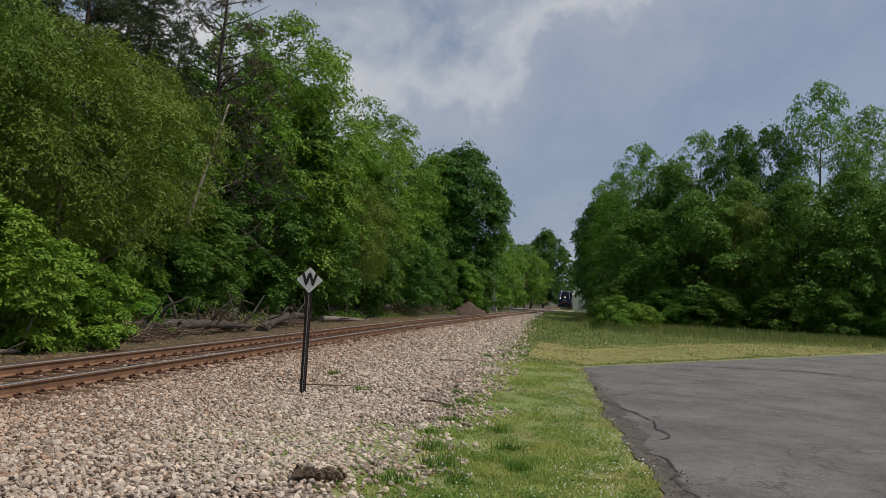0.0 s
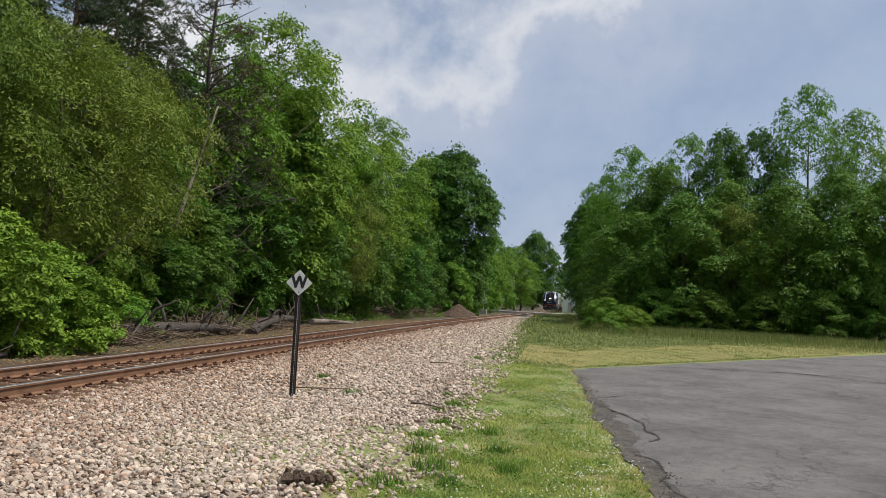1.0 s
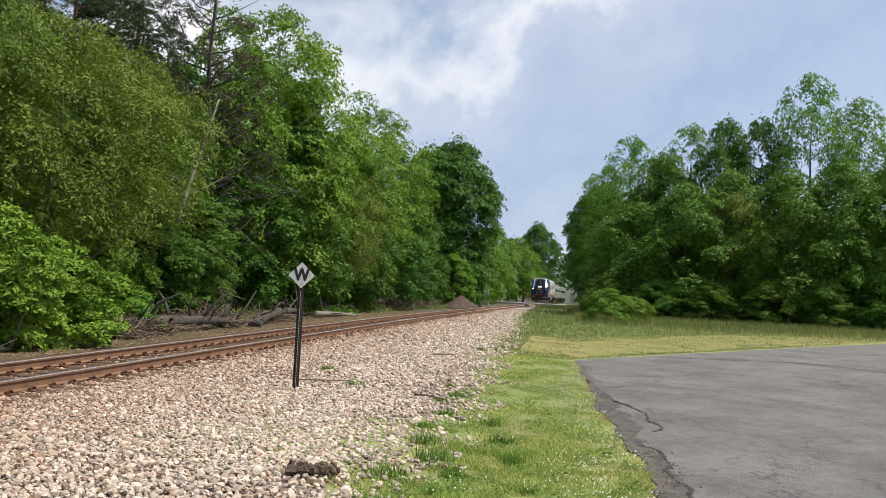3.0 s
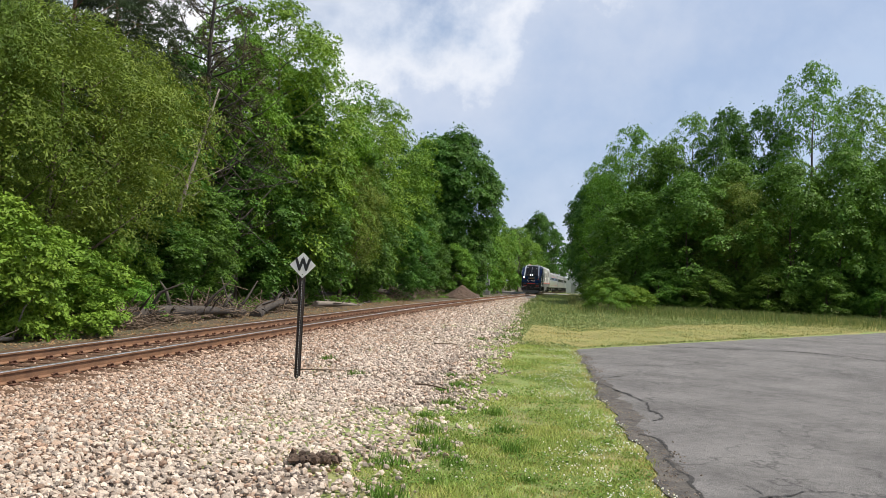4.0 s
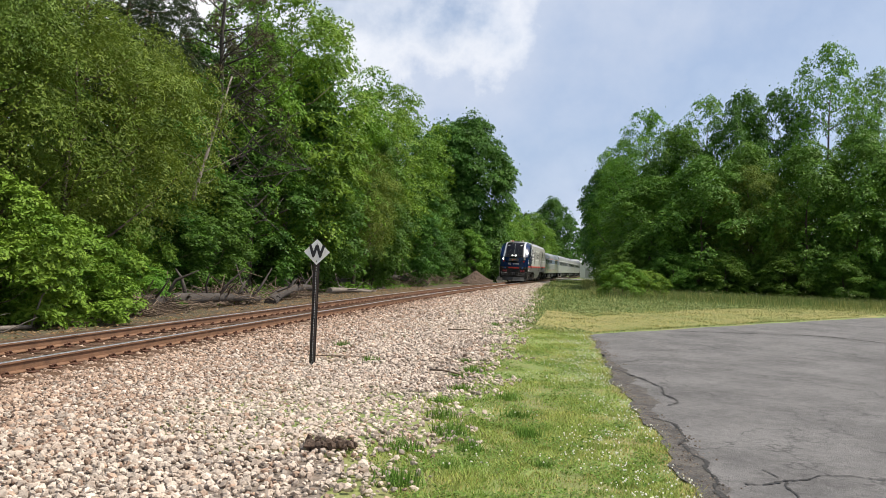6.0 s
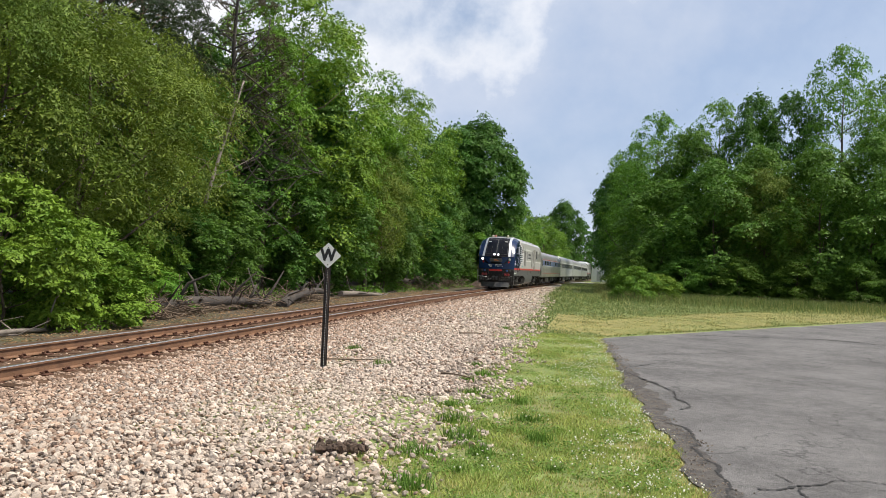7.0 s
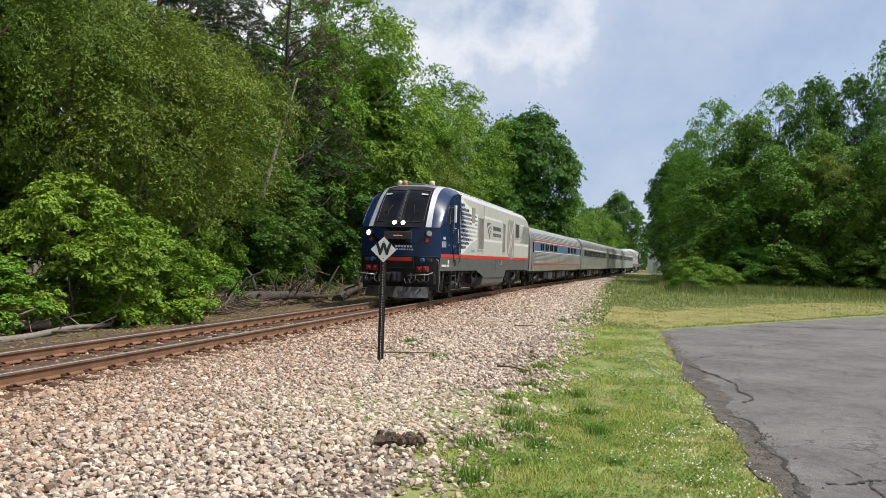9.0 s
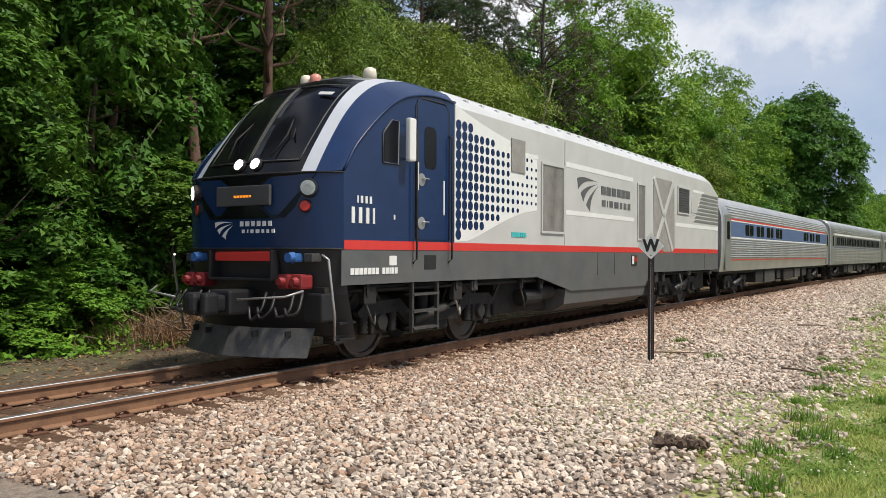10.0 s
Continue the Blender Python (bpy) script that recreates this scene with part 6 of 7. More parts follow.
def make_grass():
    rng = np.random.default_rng(21)
    rows = []
    def scatter(y0, y1, per_m2, x0, x1, size, dry, thin=0.0):
        for y in np.arange(y0, y1, 0.25):
            lo, hi = x0(y), x1(y)
            if hi <= lo:
                continue
            n = int(per_m2 * 0.25 * (hi - lo))
            xs = lo + (hi - lo) * rng.random(n)
            for x in xs:
                yy = y + 0.25 * rng.random()
                patch = noise.noise((x * 1.1, yy * 1.1, 3.0)) + 0.5 * noise.noise((x * 3.7, yy * 3.7, 9.0))
                k = (x - lo) / max(hi - lo, 0.01)
                if thin and rng.random() < thin * (1 - min(1, k * 2.5)) + (0.62 if patch < -0.12 else 0):
                    continue
                d = dry(x, yy, patch)
                rows.append((x, yy, verge_z(x, yy) - 0.005, size * (0.9 + 1.3 * max(0, patch)), 1 if rng.random() < d else 0))
    lawn_dry = lambda x, y, p: 0.12 + 0.34 * (p < -0.05) + 0.45 * (x > asphalt_edge(y) - 0.14)
    scatter(4.8, 10, 4800, lambda y: ballast_edge(y) - 0.4, lambda y: asphalt_edge(y) + 0.03, 1.0, lawn_dry, 0.75)
    scatter(10, 16, 2200, lambda y: ballast_edge(y) - 0.35, lambda y: asphalt_edge(y) + 0.03, 1.05, lawn_dry, 0.7)
    scatter(16, 23, 1300, lambda y: ballast_edge(y) - 0.3, lambda y: asphalt_edge(y) + 0.03, 1.2, lawn_dry, 0.6)
    ob = new("verge_grass", blade_mesh("verge_grass", rows, rng, 0.031, 0.0056, [M["grass"], M["hay"]], 1.7))
    tagged(ob, "short patchy green verge grass thinning into the stones", "grass", kind="stuff")
    rows.clear()
    def field_dry(x, y, p):
        past = y - asphalt_far(max(x, 8.95))
        return (0.5 if x < 14 else 0.3) if 0.8 < past < 11.0 and p > -0.25 and x > 7.6 else 0.2 if past < 12 else 0.10
    left = lambda y: ballast_edge(y) - 0.2
    right = lambda y: 8.9 + (y - 22.2) / 1.5 if y < 60 else 36.0
    scatter(22.5, 34, 260, left, lambda y: right(y) - 0.15, 1.25, field_dry)
    scatter(34, 48, 170, left, right, 1.5, field_dry)
    scatter(48, 72, 80, left, lambda y: min(right(y), 38.0), 3.8, field_dry)
    scatter(72, 130, 30, left, lambda y: 12.5, 4.5, field_dry)
    ob = new("field_grass", blade_mesh("field_grass", rows, rng, 0.034, 0.016, [M["roughgrass"], M["hay"]], 1.8))
    tagged(ob, "dry yellow and green rough grass between lot and grove", "grass", kind="stuff")
    # taller tufts under the grove
    rows.clear()
    for _ in range(26000):
        x = 9.5 + 28 * rng.random()
        y = 50 + 16 * rng.random() ** 0.6 + 0.05 * abs(x - 20)
        rows.append((x, y, ground_z(x, y) - 0.02, 1.0, 0 if rng.random() < 0.9 else 1))
    for _ in range(4500):
        y = 66 + 60 * rng.random()
        x = 9.0 + 3.5 * rng.random()
        rows.append((x, y, ground_z(x, y) - 0.02, 1.0, 0 if rng.random() < 0.75 else 1))
    ob = new("tall_grass", blade_mesh("tall_grass", rows, rng, 0.50, 0.012, [M["roughgrass"], M["hay"]], 0.7))
    tagged(ob, "tall uncut grass along the foot of the grove", "grass", kind="stuff")


make_grass()
M["dryturf"] = mat("dry_mown_turf", (0.27, 0.235, 0.078), 0.95, vary=0.35, scale=0.35, fine=18, bump=0.4, stain=(0.15, 0.185, 0.045), stain_amount=0.95)


def make_dry_lawn():
    """The parched strip of mown grass past the end of the lot."""
    xs = np.arange(7.3, 36, 0.6)
    verts, faces = [], []
    n = 9
    for x in xs:
        y0 = (asphalt_far(x) if x > 9.0 else 23.6) + 0.25 + 0.2 * math.sin(x * 1.3)
        y1 = y0 + 11.0 + 1.5 * math.sin(x * 0.5) + 0.6 * math.sin(x * 1.9)
        for k in range(n):
            y = y0 + (y1 - y0) * k / (n - 1)
            verts.append((x, y, max(ground_z(x, y), ground_z(x, round(y / 1.5) * 1.5)) + (0.02 if 0 < k < n - 1 else -0.03)))
    for i in range(len(xs) - 1):
        for k in range(n - 1):
            faces.append((i * n + k, (i + 1) * n + k, (i + 1) * n + k + 1, i * n + k + 1))
    ob = new("dry_lawn", raw_mesh("dry_lawn", verts, faces, [M["dryturf"]], None, True))
    tagged(ob, "parched yellow mown grass past the asphalt", "lawn", kind="structure")


make_dry_lawn()


def make_weeds():
    """Broad tufts where grass creeps into the stones, and white clover."""
    rng = np.random.default_rng(22)
    spots = [(3.91, 15.75), (5.06, 13.6), (6.2, 23.6), (6.67, 25.5), (6.75, 12.4), (7.0, 11.2), (6.9, 10.0), (7.1, 9.0), (7.3, 8.2), (7.0, 7.4), (7.5, 6.9), (7.2, 6.3), (6.6, 14.4), (6.9, 13.2), (7.6, 7.6), (7.9, 9.4), (7.7, 10.6), (8.1, 8.4), (8.3, 7.2)]
    rows = []
    for i, (x, y) in enumerate(spots):
        k = 0.9 if i < 4 else 0.45 + 0.6 * rng.random()
        z = max(bed_z(x, y) if x < ballast_edge(y) else -9, ground_z(x, y))
        rows += [(x + 0.09 * k * rng.normal(), y + 0.09 * k * rng.normal(), z, k, 0) for _ in range(130)]
    tagged(new("grass_tufts", blade_mesh("grass_tufts", rows, rng, 0.11, 0.008, [M["tuft"]], 1.1)), "bright green grass tufts creeping into the stones", "weeds", kind="stuff")
    C = []
    while len(C) < 15000:
        y = 4.9 + 13 * rng.random() ** 1.5
        lo, hi = ballast_edge(y) - 0.1, asphalt_edge(y) - 0.05
        x = lo + (hi - lo) * rng.random()
        if noise.noise((x * 1.6, y * 1.6, 40.0)) + 0.4 * noise.noise((x * 5, y * 5, 41.0)) > 0.02:
            C.append((x, y, ground_z(x, y) + 0.012 + 0.030 * rng.random()))
    tagged(new("clover_leaves", leaf_mesh("clover_leaves", rng, np.array(C), np.tile([0, 0, 1.2], (len(C), 1)), 0.013, M["tuft"], True, 0.4, 0.8)), "patches of low green clover leaves in the verge", "clover", kind="stuff")
    v0, f0 = icosahedron()
    pts = []
    while len(pts) < 1300:
        y = 5 + 17 * rng.random() ** 1.4
        lo, hi = ballast_edge(y) + 0.2, asphalt_edge(y)
        k = rng.random() ** 0.55
        x = lo + (hi - lo) * k
        if noise.noise((x * 0.9, y * 0.9, 17.0)) + 0.55 * k > 0.22 + 0.25 * rng.random():
            pts.append((x, y, ground_z(x, y) + 0.05 + 0.03 * rng.random(), 0.005 + 0.005 * rng.random()))
    P = np.array(pts)
    V = (v0[None] * P[:, 3][:, None, None] + P[:, None, :3]).reshape(-1, 3)
    F = (f0[None] + 12 * np.arange(len(P))[:, None, None]).reshape(-1, 3)
    tagged(new("clover_flowers", raw_mesh("clover_flowers", V, F, [M["clover"]])), "scattered white clover flowers in the verge", "flowers", kind="stuff")
    # leaf litter of crumbled stones along the broken asphalt edge
    pts = []
    for _ in range(900):
        y = 5 + 16 * rng.random() ** 1.2
        x = asphalt_edge(y) + 0.02 + abs(0.16 * rng.normal())
        pts.append((x, y, -0.123 + fall(y), 0.005 + 0.009 * rng.random()))
    P = np.array(pts)
    V = (v0[None] * (1 + 0.25 * rng.normal(size=(len(P), 12, 1))) * P[:, 3][:, None, None] + P[:, None, :3]).reshape(-1, 3)
    F = (f0[None] + 12 * np.arange(len(P))[:, None, None]).reshape(-1, 3)
    tagged(new("asphalt_crumbs", raw_mesh("asphalt_crumbs", V, F, [M["bed"]])), "loose crumbs along the broken asphalt edge", "gravel", kind="stuff")


M["tuft"] = leaf_mat("bright_weed_leaves", (0.10, 0.21, 0.03), (0.15, 0.26, 0.045), 0.3)
M["sealer"] = mat("open_crack", (0.035, 0.033, 0.032), 0.95, vary=0.3, scale=9, bump=0.3)
make_weeds()


def make_cracks():
    rng = random.Random(4)
    # each crack: half width, then its course
    lines = [
        (0.026, [(9.45, 14.1), (9.68, 13.34), (9.85, 12.56), (9.86, 11.8), (9.95, 11.43), (9.73, 10.95)]),
        (0.022, [(9.46, 10.0), (9.68, 9.72), (9.75, 9.11), (9.65, 8.59), (9.73, 8.06), (9.77, 7.58), (9.74, 6.75), (9.8, 5.6)]),
        (0.016, [(9.99, 7.13), (10.38, 7.3), (10.56, 7.41), (10.86, 7.67), (11.36, 7.68), (12.1, 7.75)]),
        (0.010, [(10.37, 7.28), (10.33, 6.89), (10.36, 6.4)]),
        (0.014, [(9.5, 18.25), (10.1, 18.5), (10.69, 18.92), (11.75, 19.81)]),
        (0.020, [(11.5, 20.9), (12.0, 19.81), (12.62, 19.4), (13.37, 18.83), (13.82, 18.35), (15.15, 18.23), (17.0, 17.6)]),
        (0.070, [(11.48, 25.29), (13.6, 25.9), (15.91, 26.38), (17.51, 24.8), (20.0, 24.2)]),
        (0.008, [(11.33, 11.39), (11.38, 11.0), (11.32, 10.59)]),
        (0.007, [(10.26, 7.69), (10.30, 7.55), (10.33, 7.44)]),
        (0.014, [(15.15, 20.78), (14.91, 19.6), (15.38, 19.24), (16.2, 19.4)]),
        (0.016, [(9.2, 15.75), (9.5, 15.9), (9.9, 16.6)]),
        (0.020, [(9.15, 15.1), (9.35, 14.4), (9.47, 13.81), (9.7, 13.54)]),
    ]
    for i, (half, pts) in enumerate(lines):
        path = dense([(x, y, 0) for x, y in pts], 26)
        bm = bmesh.new()
        last = None
        for k, (x, y, _) in enumerate(path):
            x += 0.035 * noise.noise((x * 3, y * 3, i * 7.0)) * 2
            y += 0.08 * noise.noise((x * 4, y * 4, i * 7.0 + 50))
            w = half * (0.1 + 1.5 * rng.random() ** 1.5) * (0.5 + max(0.0, noise.noise((x * 2, y * 2, i * 3.0)) + 0.5))
            q = path[min(k + 1, len(path) - 1)]
            r = path[max(k - 1, 0)]
            d = Vector((q[0] - r[0], q[1] - r[1], 0)).normalized()
            nrm = Vector((-d.y, d.x, 0))
            c = Vector((x, y, -0.117 + fall(y)))
            pair = (bm.verts.new(c + nrm * w), bm.verts.new(c - nrm * w))
            if last:
                bm.faces.new((last[0], last[1], pair[1], pair[0]))
            last = pair
        bmesh.ops.recalc_face_normals(bm, faces=bm.faces[:])
        ob = bm_object("pavement_crack", bm, M["sealer"])
        tagged(ob, "dark winding crack in the asphalt", "crack", kind="structure")


make_cracks()
M["broken"] = mat("crumbled_asphalt", (0.075, 0.068, 0.062), 0.95, vary=0.5, scale=7, fine=45, bump=1.0, stain=(0.14, 0.12, 0.10), stain_amount=0.6)


def make_broken_edge():
    """Dark crumbled asphalt along the edge of the lot, widest where it has broken up."""
    rng = random.Random(9)
    bm = bmesh.new()
    last = None
    for y in np.arange(5.0, 21.8, 0.12):
        e = asphalt_edge(y)
        w = 0.10 + 0.30 * max(0, 1 - abs(y - 12.5) / 4.5) + 0.22 * max(0, 1 - abs(y - 7.5) / 2.5) + 0.10 * noise.noise((y * 1.3, 2.0, 0)) + 0.07 * noise.noise((y * 6, 5.0, 0))
        pair = (bm.verts.new((e - 0.01, y, -0.1215)), bm.verts.new((e + max(0.03, w), y, -0.1215)))
        if last:
            bm.faces.new((last[0], last[1], pair[1], pair[0]))
        last = pair
    bmesh.ops.recalc_face_normals(bm, faces=bm.faces[:])
    tagged(bm_object("broken_edge", bm, M["broken"]), "dark crumbled strip along the asphalt edge", "pavement", kind="structure")


make_broken_edge()


# ---- fallen timber, brush and small things by the line ----
def branchy(name, path, r0, twigs, rng, material, label, category="log", spread=1.0):
    root = new(name)
    tagged(root, label, category)
    bm = bmesh.new()
    n = len(path)
    pts = dense(path, 4)
    tube(bm, pts, [r0 * (1 - 0.55 * k / len(pts)) for k in range(len(pts))], 9)
    part("log", bm, material, root)
    for i in range(twigs):
        k = int(len(pts) * (0.15 + 0.8 * rng.random()))
        p = Vector(pts[min(k, len(pts) - 1)])
        d = Vector((rng.normal(), rng.normal(), 0.15 + 0.55 * abs(rng.normal()))).normalized()
        ln = spread * (0.5 + 1.1 * rng.random())
        m1 = p + d * ln * 0.5 + Vector(rng.normal(size=3)) * 0.08
        m2 = p + d * ln + Vector(rng.normal(size=3)) * 0.2
        bm = bmesh.new()
        r = r0 * (0.14 + 0.2 * rng.random())
        tube(bm, [p, m1, m2], [r, r * 0.7, r * 0.25], 5)
        part("branch", bm, material, root)
    return root


M["paletimber"] = mat("bleached_timber", (0.20, 0.17, 0.145), 0.9, vary=0.3, scale=5, fine=50, bump=0.5)
M["straw"] = leaf_mat("dead_bracken", (0.26, 0.15, 0.07), (0.34, 0.24, 0.13), 0.35)
M["brush"] = mat("dry_brush", (0.17, 0.125, 0.09), 0.95, vary=0.4, scale=8, bump=0.4, random_hue=0.35, island=True)
M["mulch"] = mat("brown_soil_pile", (0.085, 0.056, 0.040), 0.95, vary=0.5, scale=5, fine=24, bump=0.9)
M["concrete"] = mat("weathered_concrete", (0.36, 0.34, 0.31), 0.9, vary=0.2, scale=4, bump=0.3)
M["shedwall"] = mat("white_metal_siding", (0.62, 0.63, 0.63), 0.5, vary=0.08, scale=2, bump=0.03)
M["boxgrey"] = mat("galvanised_steel", (0.38, 0.39, 0.40), 0.45, metal=0.5, vary=0.15, bump=0.05)
M["road"] = mat("pale_road", (0.30, 0.29, 0.28), 0.9, vary=0.15, scale=1, fine=20, bump=0.3)


def make_timber():
    rng = np.random.default_rng(31)
    branchy("fallen_log", [(-4.7, 22.9, 0.02), (-4.5, 25.5, 0.08), (-4.4, 28.5, 0.02), (-4.3, 31.3, -0.12)], 0.24, 16, rng, M["deadwood"], "long grey fallen trunk with broken branches beside the track")
    branchy("fallen_log", [(-4.0, 31.8, -0.3), (-4.4, 34.0, 0.0), (-4.7, 37.5, 0.18), (-4.9, 40.5, 0.05)], 0.26, 14, rng, M["deadwood"], "dark fallen trunk propped on its limbs beside the track")
    branchy("fallen_log", [(-5.0, 43.0, -0.1), (-4.6, 46.0, -0.15), (-4.2, 50.0, -0.35)], 0.16, 9, rng, M["paletimber"], "pale bleached log lying beside the track")
    branchy("fallen_log", [(-6.0, 60.0, 0.5), (-5.2, 64.0, 0.3), (-4.4, 70.0, -0.2)], 0.22, 12, rng, M["deadwood"], "dark fallen tree top near the far bank")
    branchy("fallen_log", [(-5.2, 11.6, -0.12), (-4.9, 13.6, -0.12), (-4.6, 15.6, -0.16)], 0.19, 5, rng, M["paletimber"], "pale grey log on the bank by the shrubs")
    branchy("fallen_log", [(-3.9, 12.8, -0.30), (-3.8, 14.0, -0.28), (-4.0, 15.6, -0.22), (-4.0, 17.0, -0.25)], 0.09, 6, rng, M["paletimber"], "thin crooked bleached bough on the bank")
    branchy("dead_snag", [(-5.5, 27.59, 3.58), (-5.5, 28.35, 5.04), (-5.5, 29.39, 6.97), (-5.5, 30.4, 8.78)], 0.075, 14, rng, M["paletimber"], "bare bleached snag leaning out of the wood", "dead tree", 1.6)
    # dead limbs hanging out of the dying pine
    for y, z in ((33.0, 6.6), (34.2, 5.4), (35.0, 7.6), (33.6, 4.6), (36.0, 6.2), (35.4, 8.4), (34.0, 9.6), (36.5, 4.4), (32.6, 7.8)):
        branchy("dead_bough", [(-8.0 + 0.4 * rng.normal(), y + 1.0, z + 0.8), (-6.8 + 0.3 * rng.normal(), y + 1.4 + 0.6 * rng.normal(), z + 0.5 * rng.normal()), (-5.6 + 0.5 * rng.normal(), y + 2.2 + 1.0 * rng.normal(), z - 0.4 + 0.8 * rng.normal())], 0.032, 16, rng, M["deadwood"], "bare grey bough hanging from a dying pine", "bough", 0.9)
    # brush piles: heaps of thin sticks
    for x, y, sx, sy, h, n, label in ((-4.9, 24.3, 0.7, 1.6, 0.45, 170, "heap of dry brown brushwood beside a fallen trunk"), (-5.0, 30.0, 0.8, 2.4, 0.5, 170, "low heap of broken brown sticks"), (-5.0, 36.5, 0.8, 2.5, 0.4, 130, "scattered heap of dry sticks"), (-5.0, 66, 1.0, 5.0, 0.9, 170, "tangled heap of cut brush on the far bank"), (-4.6, 76, 1.0, 4.0, 0.8, 130, "heap of grey brush before the dark maple"), (-5.2, 12.4, 0.7, 1.6, 0.7, 190, "heap of reddish dead bracken and sticks"), (-4.6, 22.6, 0.5, 0.8, 0.5, 90, "small heap of dry twigs at the end of a shrub")):
        bm = bmesh.new()
        for _ in range(int(n * 1.7)):
            p = Vector((x + sx * rng.normal() * 0.6, y + sy * rng.normal() * 0.6, ground_z(x, y) + h * abs(rng.normal()) * 0.5))
            d = Vector((rng.normal(), rng.normal(), 0.45 * rng.normal())).normalized() * (0.35 + 0.6 * rng.random())
            tube(bm, [p - d, p + Vector(rng.normal(size=3)) * 0.05, p + d], [0.016, 0.013, 0.006], 4, False)
        ob = bm_object("brush_pile", bm, M["brush"])
        tagged(ob, label, "brushwood", kind="stuff")
    rows = []
    for _ in range(2600):
        x, y = -5.3 + 0.5 * rng.normal(), 12.2 + 1.1 * rng.normal()
        rows.append((x, y, ground_z(x, y) + 0.25 * rng.random(), 1.0, 0))
    tagged(new("dead_bracken", blade_mesh("dead_bracken", rows, rng, 0.45, 0.008, [M["straw"]], 1.6)), "straw-brown dead bracken on the bank", "bracken", kind="stuff")


make_timber()


def make_undergrowth():
    """Low leaves on the wood's floor beyond the track, and litter."""
    rng = np.random.default_rng(41)
    C = []
    for _ in range(30000):
        y = 2 + 85 * rng.random() ** 1.5
        x = track_x(y) - 4.6 - 4.5 * rng.random() ** 0.8
        if noise.noise((x * 0.5, y * 0.35, 30.0)) < -0.12:
            continue
        C.append((x, y, ground_z(x, y) + 0.05 + 0.5 * rng.random() * max(0.1, noise.noise((x * 0.8, y * 0.8, 5.0)) + 0.5) * min(1, (-x + track_x(y) - 4.3))))
    C = np.array(C)
    V = leaf_cards(rng, C, np.tile([0, 0, 1.0], (len(C), 1)), 0.075, 0.55, 0.55)
    tagged(new("undergrowth", raw_mesh("undergrowth", V, np.arange(len(V)).reshape(-1, 3), [M["leafB"]])), "low green undergrowth along the foot of the wood", "undergrowth", kind="stuff")
    C = []
    for _ in range(9000):
        y = 4 + 60 * rng.random()
        x = track_x(y) - 2.6 - 2.6 * rng.random()
        C.append((x, y, max(ground_z(x, y), bed_z(x - track_x(y), y) if x - track_x(y) > -2.9 else -9) + 0.02))
    C = np.array(C)
    V = leaf_cards(rng, C, np.tile([0, 0, 2.0], (len(C), 1)), 0.05)
    tagged(new("leaf_litter", raw_mesh("leaf_litter", V, np.arange(len(V)).reshape(-1, 3), [M["straw"]])), "brown leaf litter and chips along the far rail", "litter", kind="stuff")


make_undergrowth()


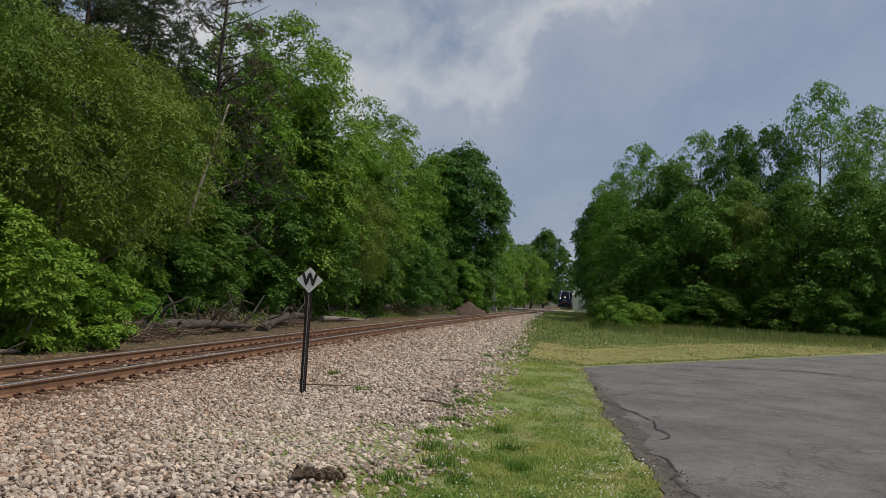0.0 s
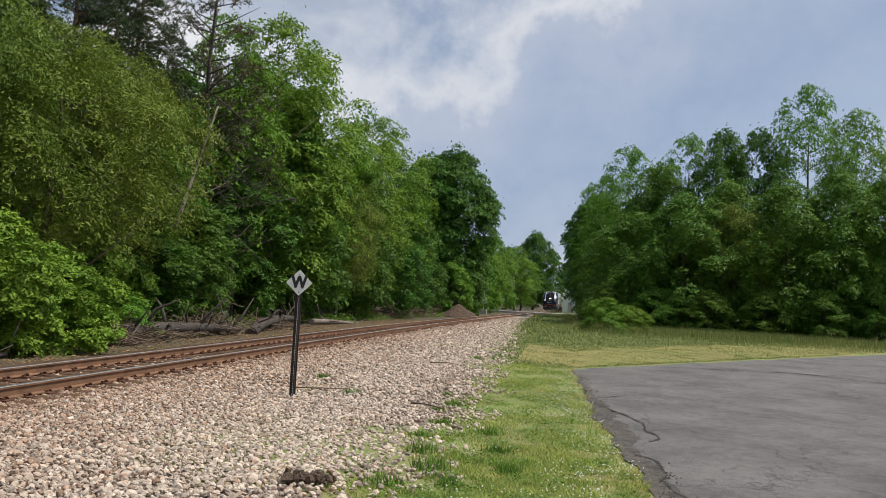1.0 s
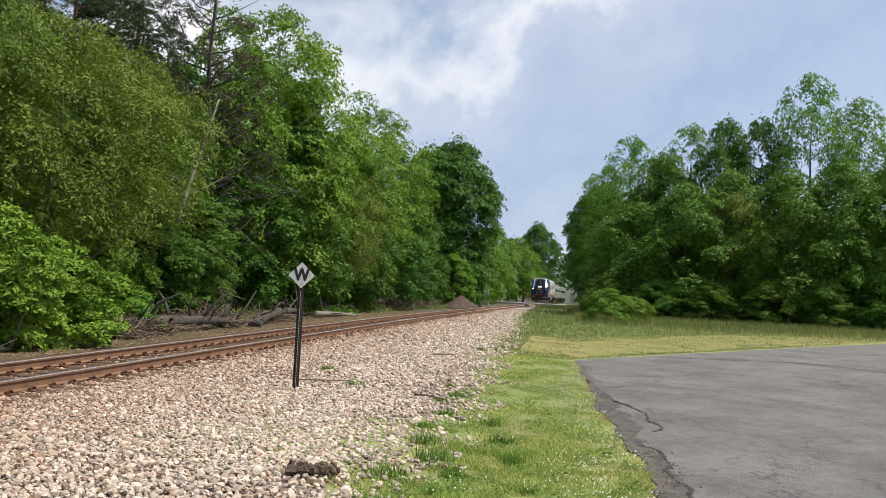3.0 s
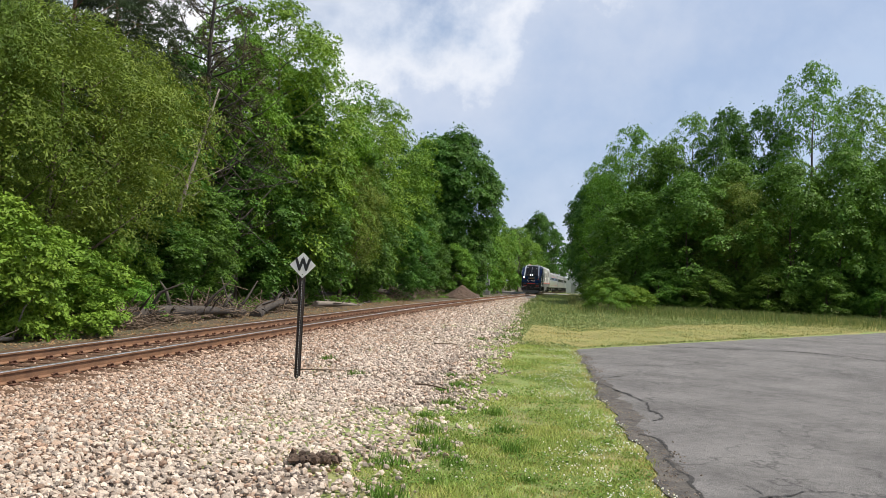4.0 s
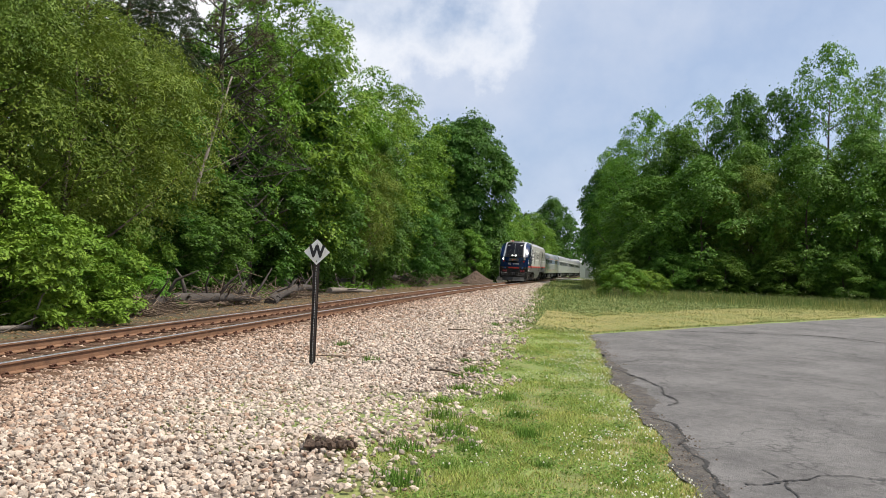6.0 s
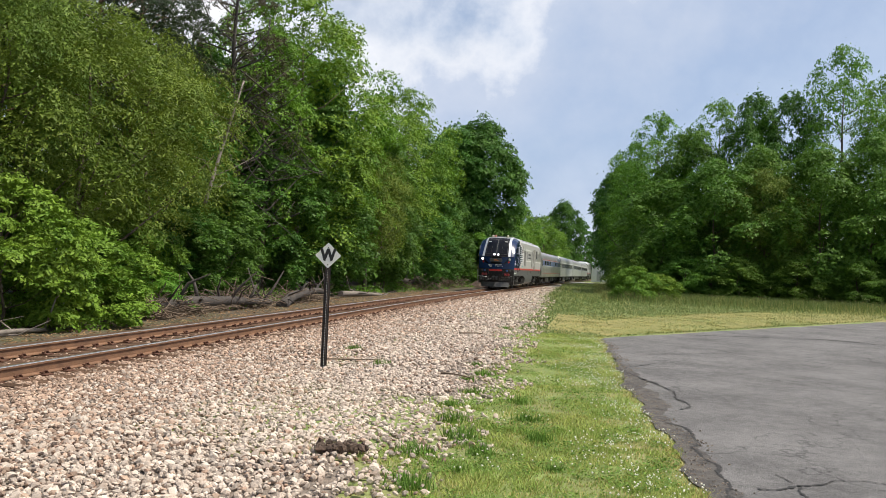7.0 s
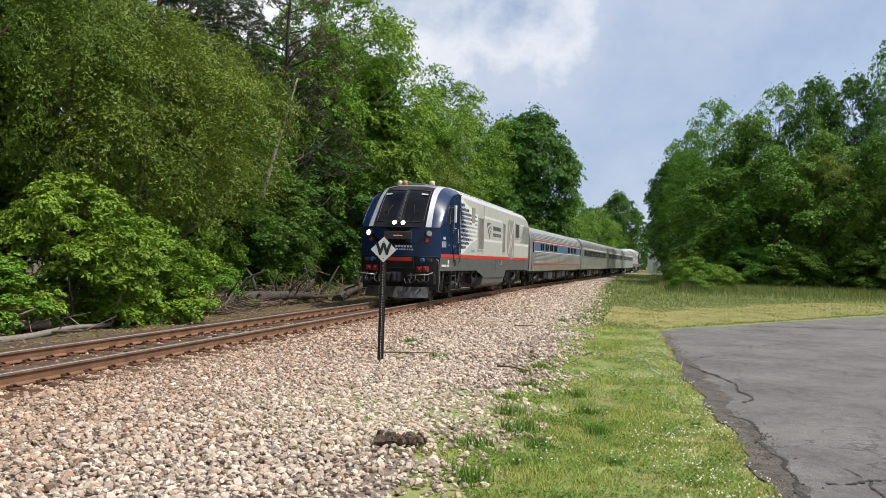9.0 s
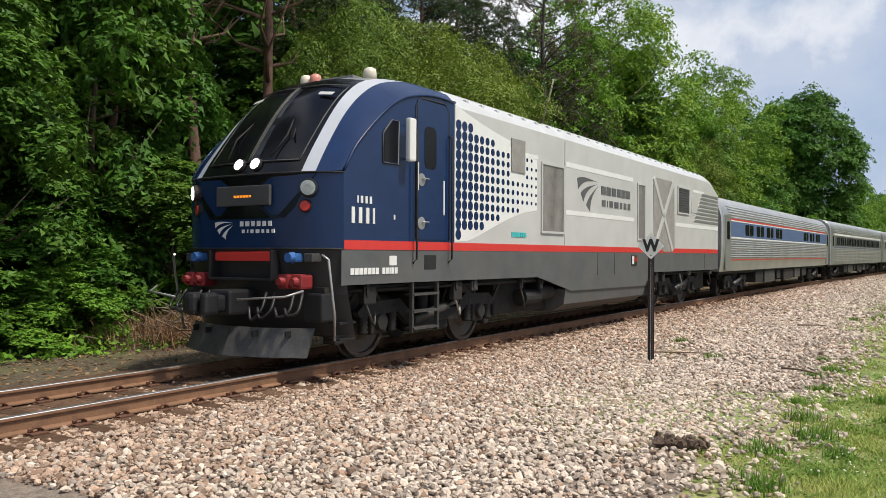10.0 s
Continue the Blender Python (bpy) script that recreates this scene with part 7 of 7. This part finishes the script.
def make_lineside():
    # soil heap: a rough cone
    bm = bmesh.new()
    rings = []
    for j in range(14):
        r = 2.15 * j / 13
        ring = []
        for k in range(40):
            a = 2 * math.pi * k / 40
            wob = 1 + 0.16 * noise.noise((math.cos(a) * 1.3, math.sin(a) * 1.3, 4.0))
            x, y = r * wob * math.cos(a), 1.25 * r * wob * math.sin(a)
            z = 1.38 * (1 - j / 13) ** 1.15 + 0.09 * noise.noise((x * 2.4, y * 2.4, 1.0)) + 0.05 * noise.noise((x * 7, y * 7, 2.0)) - (0.25 if j == 13 else 0)
            ring.append(bm.verts.new((x, y, z)) if j else None)
        rings.append(ring)
    top = bm.verts.new((0, 0, 1.36))
    for k in range(40):
        bm.faces.new((top, rings[1][k], rings[1][(k + 1) % 40]))
        for j in range(1, 13):
            bm.faces.new((rings[j][k], rings[j + 1][k], rings[j + 1][(k + 1) % 40], rings[j][(k + 1) % 40]))
    ob = bm_object("soil_mound", bm, M["mulch"])
    ob.location = (-2.1, 84.5, ground_z(-4, 84.5) + 0.02)
    tagged(ob, "mound of dark brown soil beside the track", "soil mound")
    # concrete slab standing among the trees
    bm = bmesh.new()
    box(bm, -0.5, 0.5, -0.12, 0.12, -0.3, 2.6, 0.04)
    ob = bm_object("concrete_block", bm, M["concrete"])
    ob.matrix_basis = pose(-3.2, 91.0, ground_z(-3.2, 91), 0, 0, 8)
    tagged(ob, "tall pale concrete block under the dark maple", "block")
    # instrument mast with cabinet
    root = new("signal_mast")
    root.matrix_basis = pose(-1.95, 110, ground_z(-1.95, 110), 0, 0, 0)
    tagged(root, "slim grey signal mast with a small equipment cabinet", "signal mast")
    bm = bmesh.new()
    tube(bm, [(0, 0, -0.3), (0, 0, 4.4)], 0.06, 10)
    part("mast", bm, M["boxgrey"], root)
    bm = bmesh.new()
    box(bm, -0.32, 0.32, -0.25, 0.25, 1.35, 2.15, 0.03)
    part("cabinet", bm, M["boxgrey"], root)
    bm = bmesh.new()
    box(bm, 0.05, 0.62, -0.06, 0.06, 3.35, 3.47, 0.02)
    part("crossarm", bm, M["boxgrey"], root)
    bm = bmesh.new()
    box(bm, -0.45, 0.45, -0.35, 0.35, -0.1, 0.6, 0.03)
    part("footing", bm, M["concrete"], root)
    # shed with a ribbed white wall and a low roof
    root = new("shed")
    x, y = 10.4, 175.0
    root.matrix_basis = pose(x, y, 0.0, 0, 0, -3)
    tagged(root, "small white metal shed beside the far crossing", "shed")
    bm = bmesh.new()
    box(bm, -1.6, 1.6, 0, 3.0, -0.5, 2.95)
    part("wall", bm, M["shedwall"], root)
    bm = bmesh.new()
    a = [bm.verts.new(q) for q in ((-1.75, -0.15, 2.95), (0, -0.15, 3.5), (1.75, -0.15, 2.95), (-1.75, 3.15, 2.95), (0, 3.15, 3.5), (1.75, 3.15, 2.95))]
    for f in ((0, 1, 4, 3), (1, 2, 5, 4), (0, 2, 1), (3, 4, 5), (0, 3, 5, 2)):
        bm.faces.new([a[k] for k in f])
    part("roof", bm, M["boxgrey"], root, "pale low gable roof")
    for k in range(9):
        bm = bmesh.new()
        box(bm, -1.55 + k * 0.38, -1.51 + k * 0.38, -0.025, 0.0, 0, 2.9)
        part("rib", bm, M["shedwall"], root)
    bm = bmesh.new()
    box(bm, -0.5, 0.5, -0.05, -0.028, 0, 2.1, 0.01)
    part("door", bm, M["boxgrey"], root)
    # level crossing beyond
    bm = bmesh.new()
    for x0, x1 in ((-30, 40),):
        vs = [bm.verts.new((x, y, fall(y) + 0.0 - 0.02)) for x, y in ((x0, 133), (x1, 137), (x1, 143), (x0, 139))]
        bm.faces.new(vs)
        lo = [bm.verts.new((v.co.x, v.co.y, v.co.z - 0.4)) for v in vs]
        for k in range(4):
            bm.faces.new((vs[k], lo[k], lo[(k + 1) % 4], vs[(k + 1) % 4]))
    bmesh.ops.recalc_face_normals(bm, faces=bm.faces[:])
    ob = bm_object("crossing_road", bm, M["road"])
    tagged(ob, "pale worn road crossing the line in the distance", "road", kind="structure")
    # dark dug-out patch in the ballast, stick, tie scraps
    rng = np.random.default_rng(51)
    v0, f0 = icosahedron()
    pts = []
    for _ in range(80):
        x, y = 6.36 + 0.11 * rng.normal(), 7.15 + 0.07 * rng.normal()
        pts.append((x, y, bed_z(x, y) + 0.045 + 0.03 * rng.random(), 0.02 + 0.025 * rng.random()))
    P = np.array(pts)
    V = (v0[None] * (1 + 0.25 * rng.normal(size=(len(P), 12, 1))) * P[:, 3][:, None, None] + P[:, None, :3]).reshape(-1, 3)
    tagged(new("charred_clods", raw_mesh("charred_clods", V, (f0[None] + 12 * np.arange(len(P))[:, None, None]).reshape(-1, 3), [M["mulch"]])), "dark brown clods lying on the pale ballast", "clods", kind="stuff")
    branchy("stick", [(6.30, 12.55, -0.06), (6.55, 12.38, -0.04), (6.85, 12.15, -0.05)], 0.018, 2, rng, M["brush"], "short dry stick lying on the ballast", "stick", 0.12)
    branchy("stick", [(4.1, 13.4, -0.06), (4.5, 13.5, -0.05), (5.0, 13.7, -0.05)], 0.014, 3, rng, M["brush"], "thin dark stick on the ballast by the sign", "stick", 0.15)
    branchy("stick", [(5.3, 20.5, -0.06), (5.6, 20.6, -0.05), (5.9, 20.6, -0.05)], 0.02, 2, rng, M["brush"], "broken dark stick on the ballast", "stick", 0.15)


make_lineside()


# ---- movement ----
NOSE_AT_END, SPEED = 7.65, 19.31


def ride(length, offset, backwards=False):
    """Rows for a car whose front is offset metres behind the train's nose: it lies along the track."""
    rows = []
    for k in range(0, 41):
        t = k * 0.25
        y0 = NOSE_AT_END + SPEED * (10 - t) + offset
        a, b = y0 + length * 0.2, y0 + length * 0.8
        pa, pb = Vector((track_x(a), a, fall(a))), Vector((track_x(b), b, fall(b)))
        d = (pb - pa).normalized()
        p = pa - d * length * 0.2
        if backwards:
            p, d = p + d * length, -d
        rows.append((t, pose(p.x, p.y, p.z, math.degrees(math.asin(d.z)), 0, math.degrees(math.atan2(-d.x, d.y)))))
    return rows


def motions():
    walk(LOCO, ride(21.1, 0.0))
    for i, c in enumerate(CARS):
        walk(c, ride(25.3, 21.95 + 25.95 * i))
    walk(TAIL, ride(21.1, 21.95 + 25.95 * 4 + 0.3, True))
    for w, y, r in SPINNING:
        back = w.parent is TAIL
        step = math.degrees(SPEED / 30 / r) * (1 if back else -1)
        x, yy, z = w.location
        walk(w, [(k / 30, pose(x, yy, z, -step * k)) for k in range(301)])


motions()
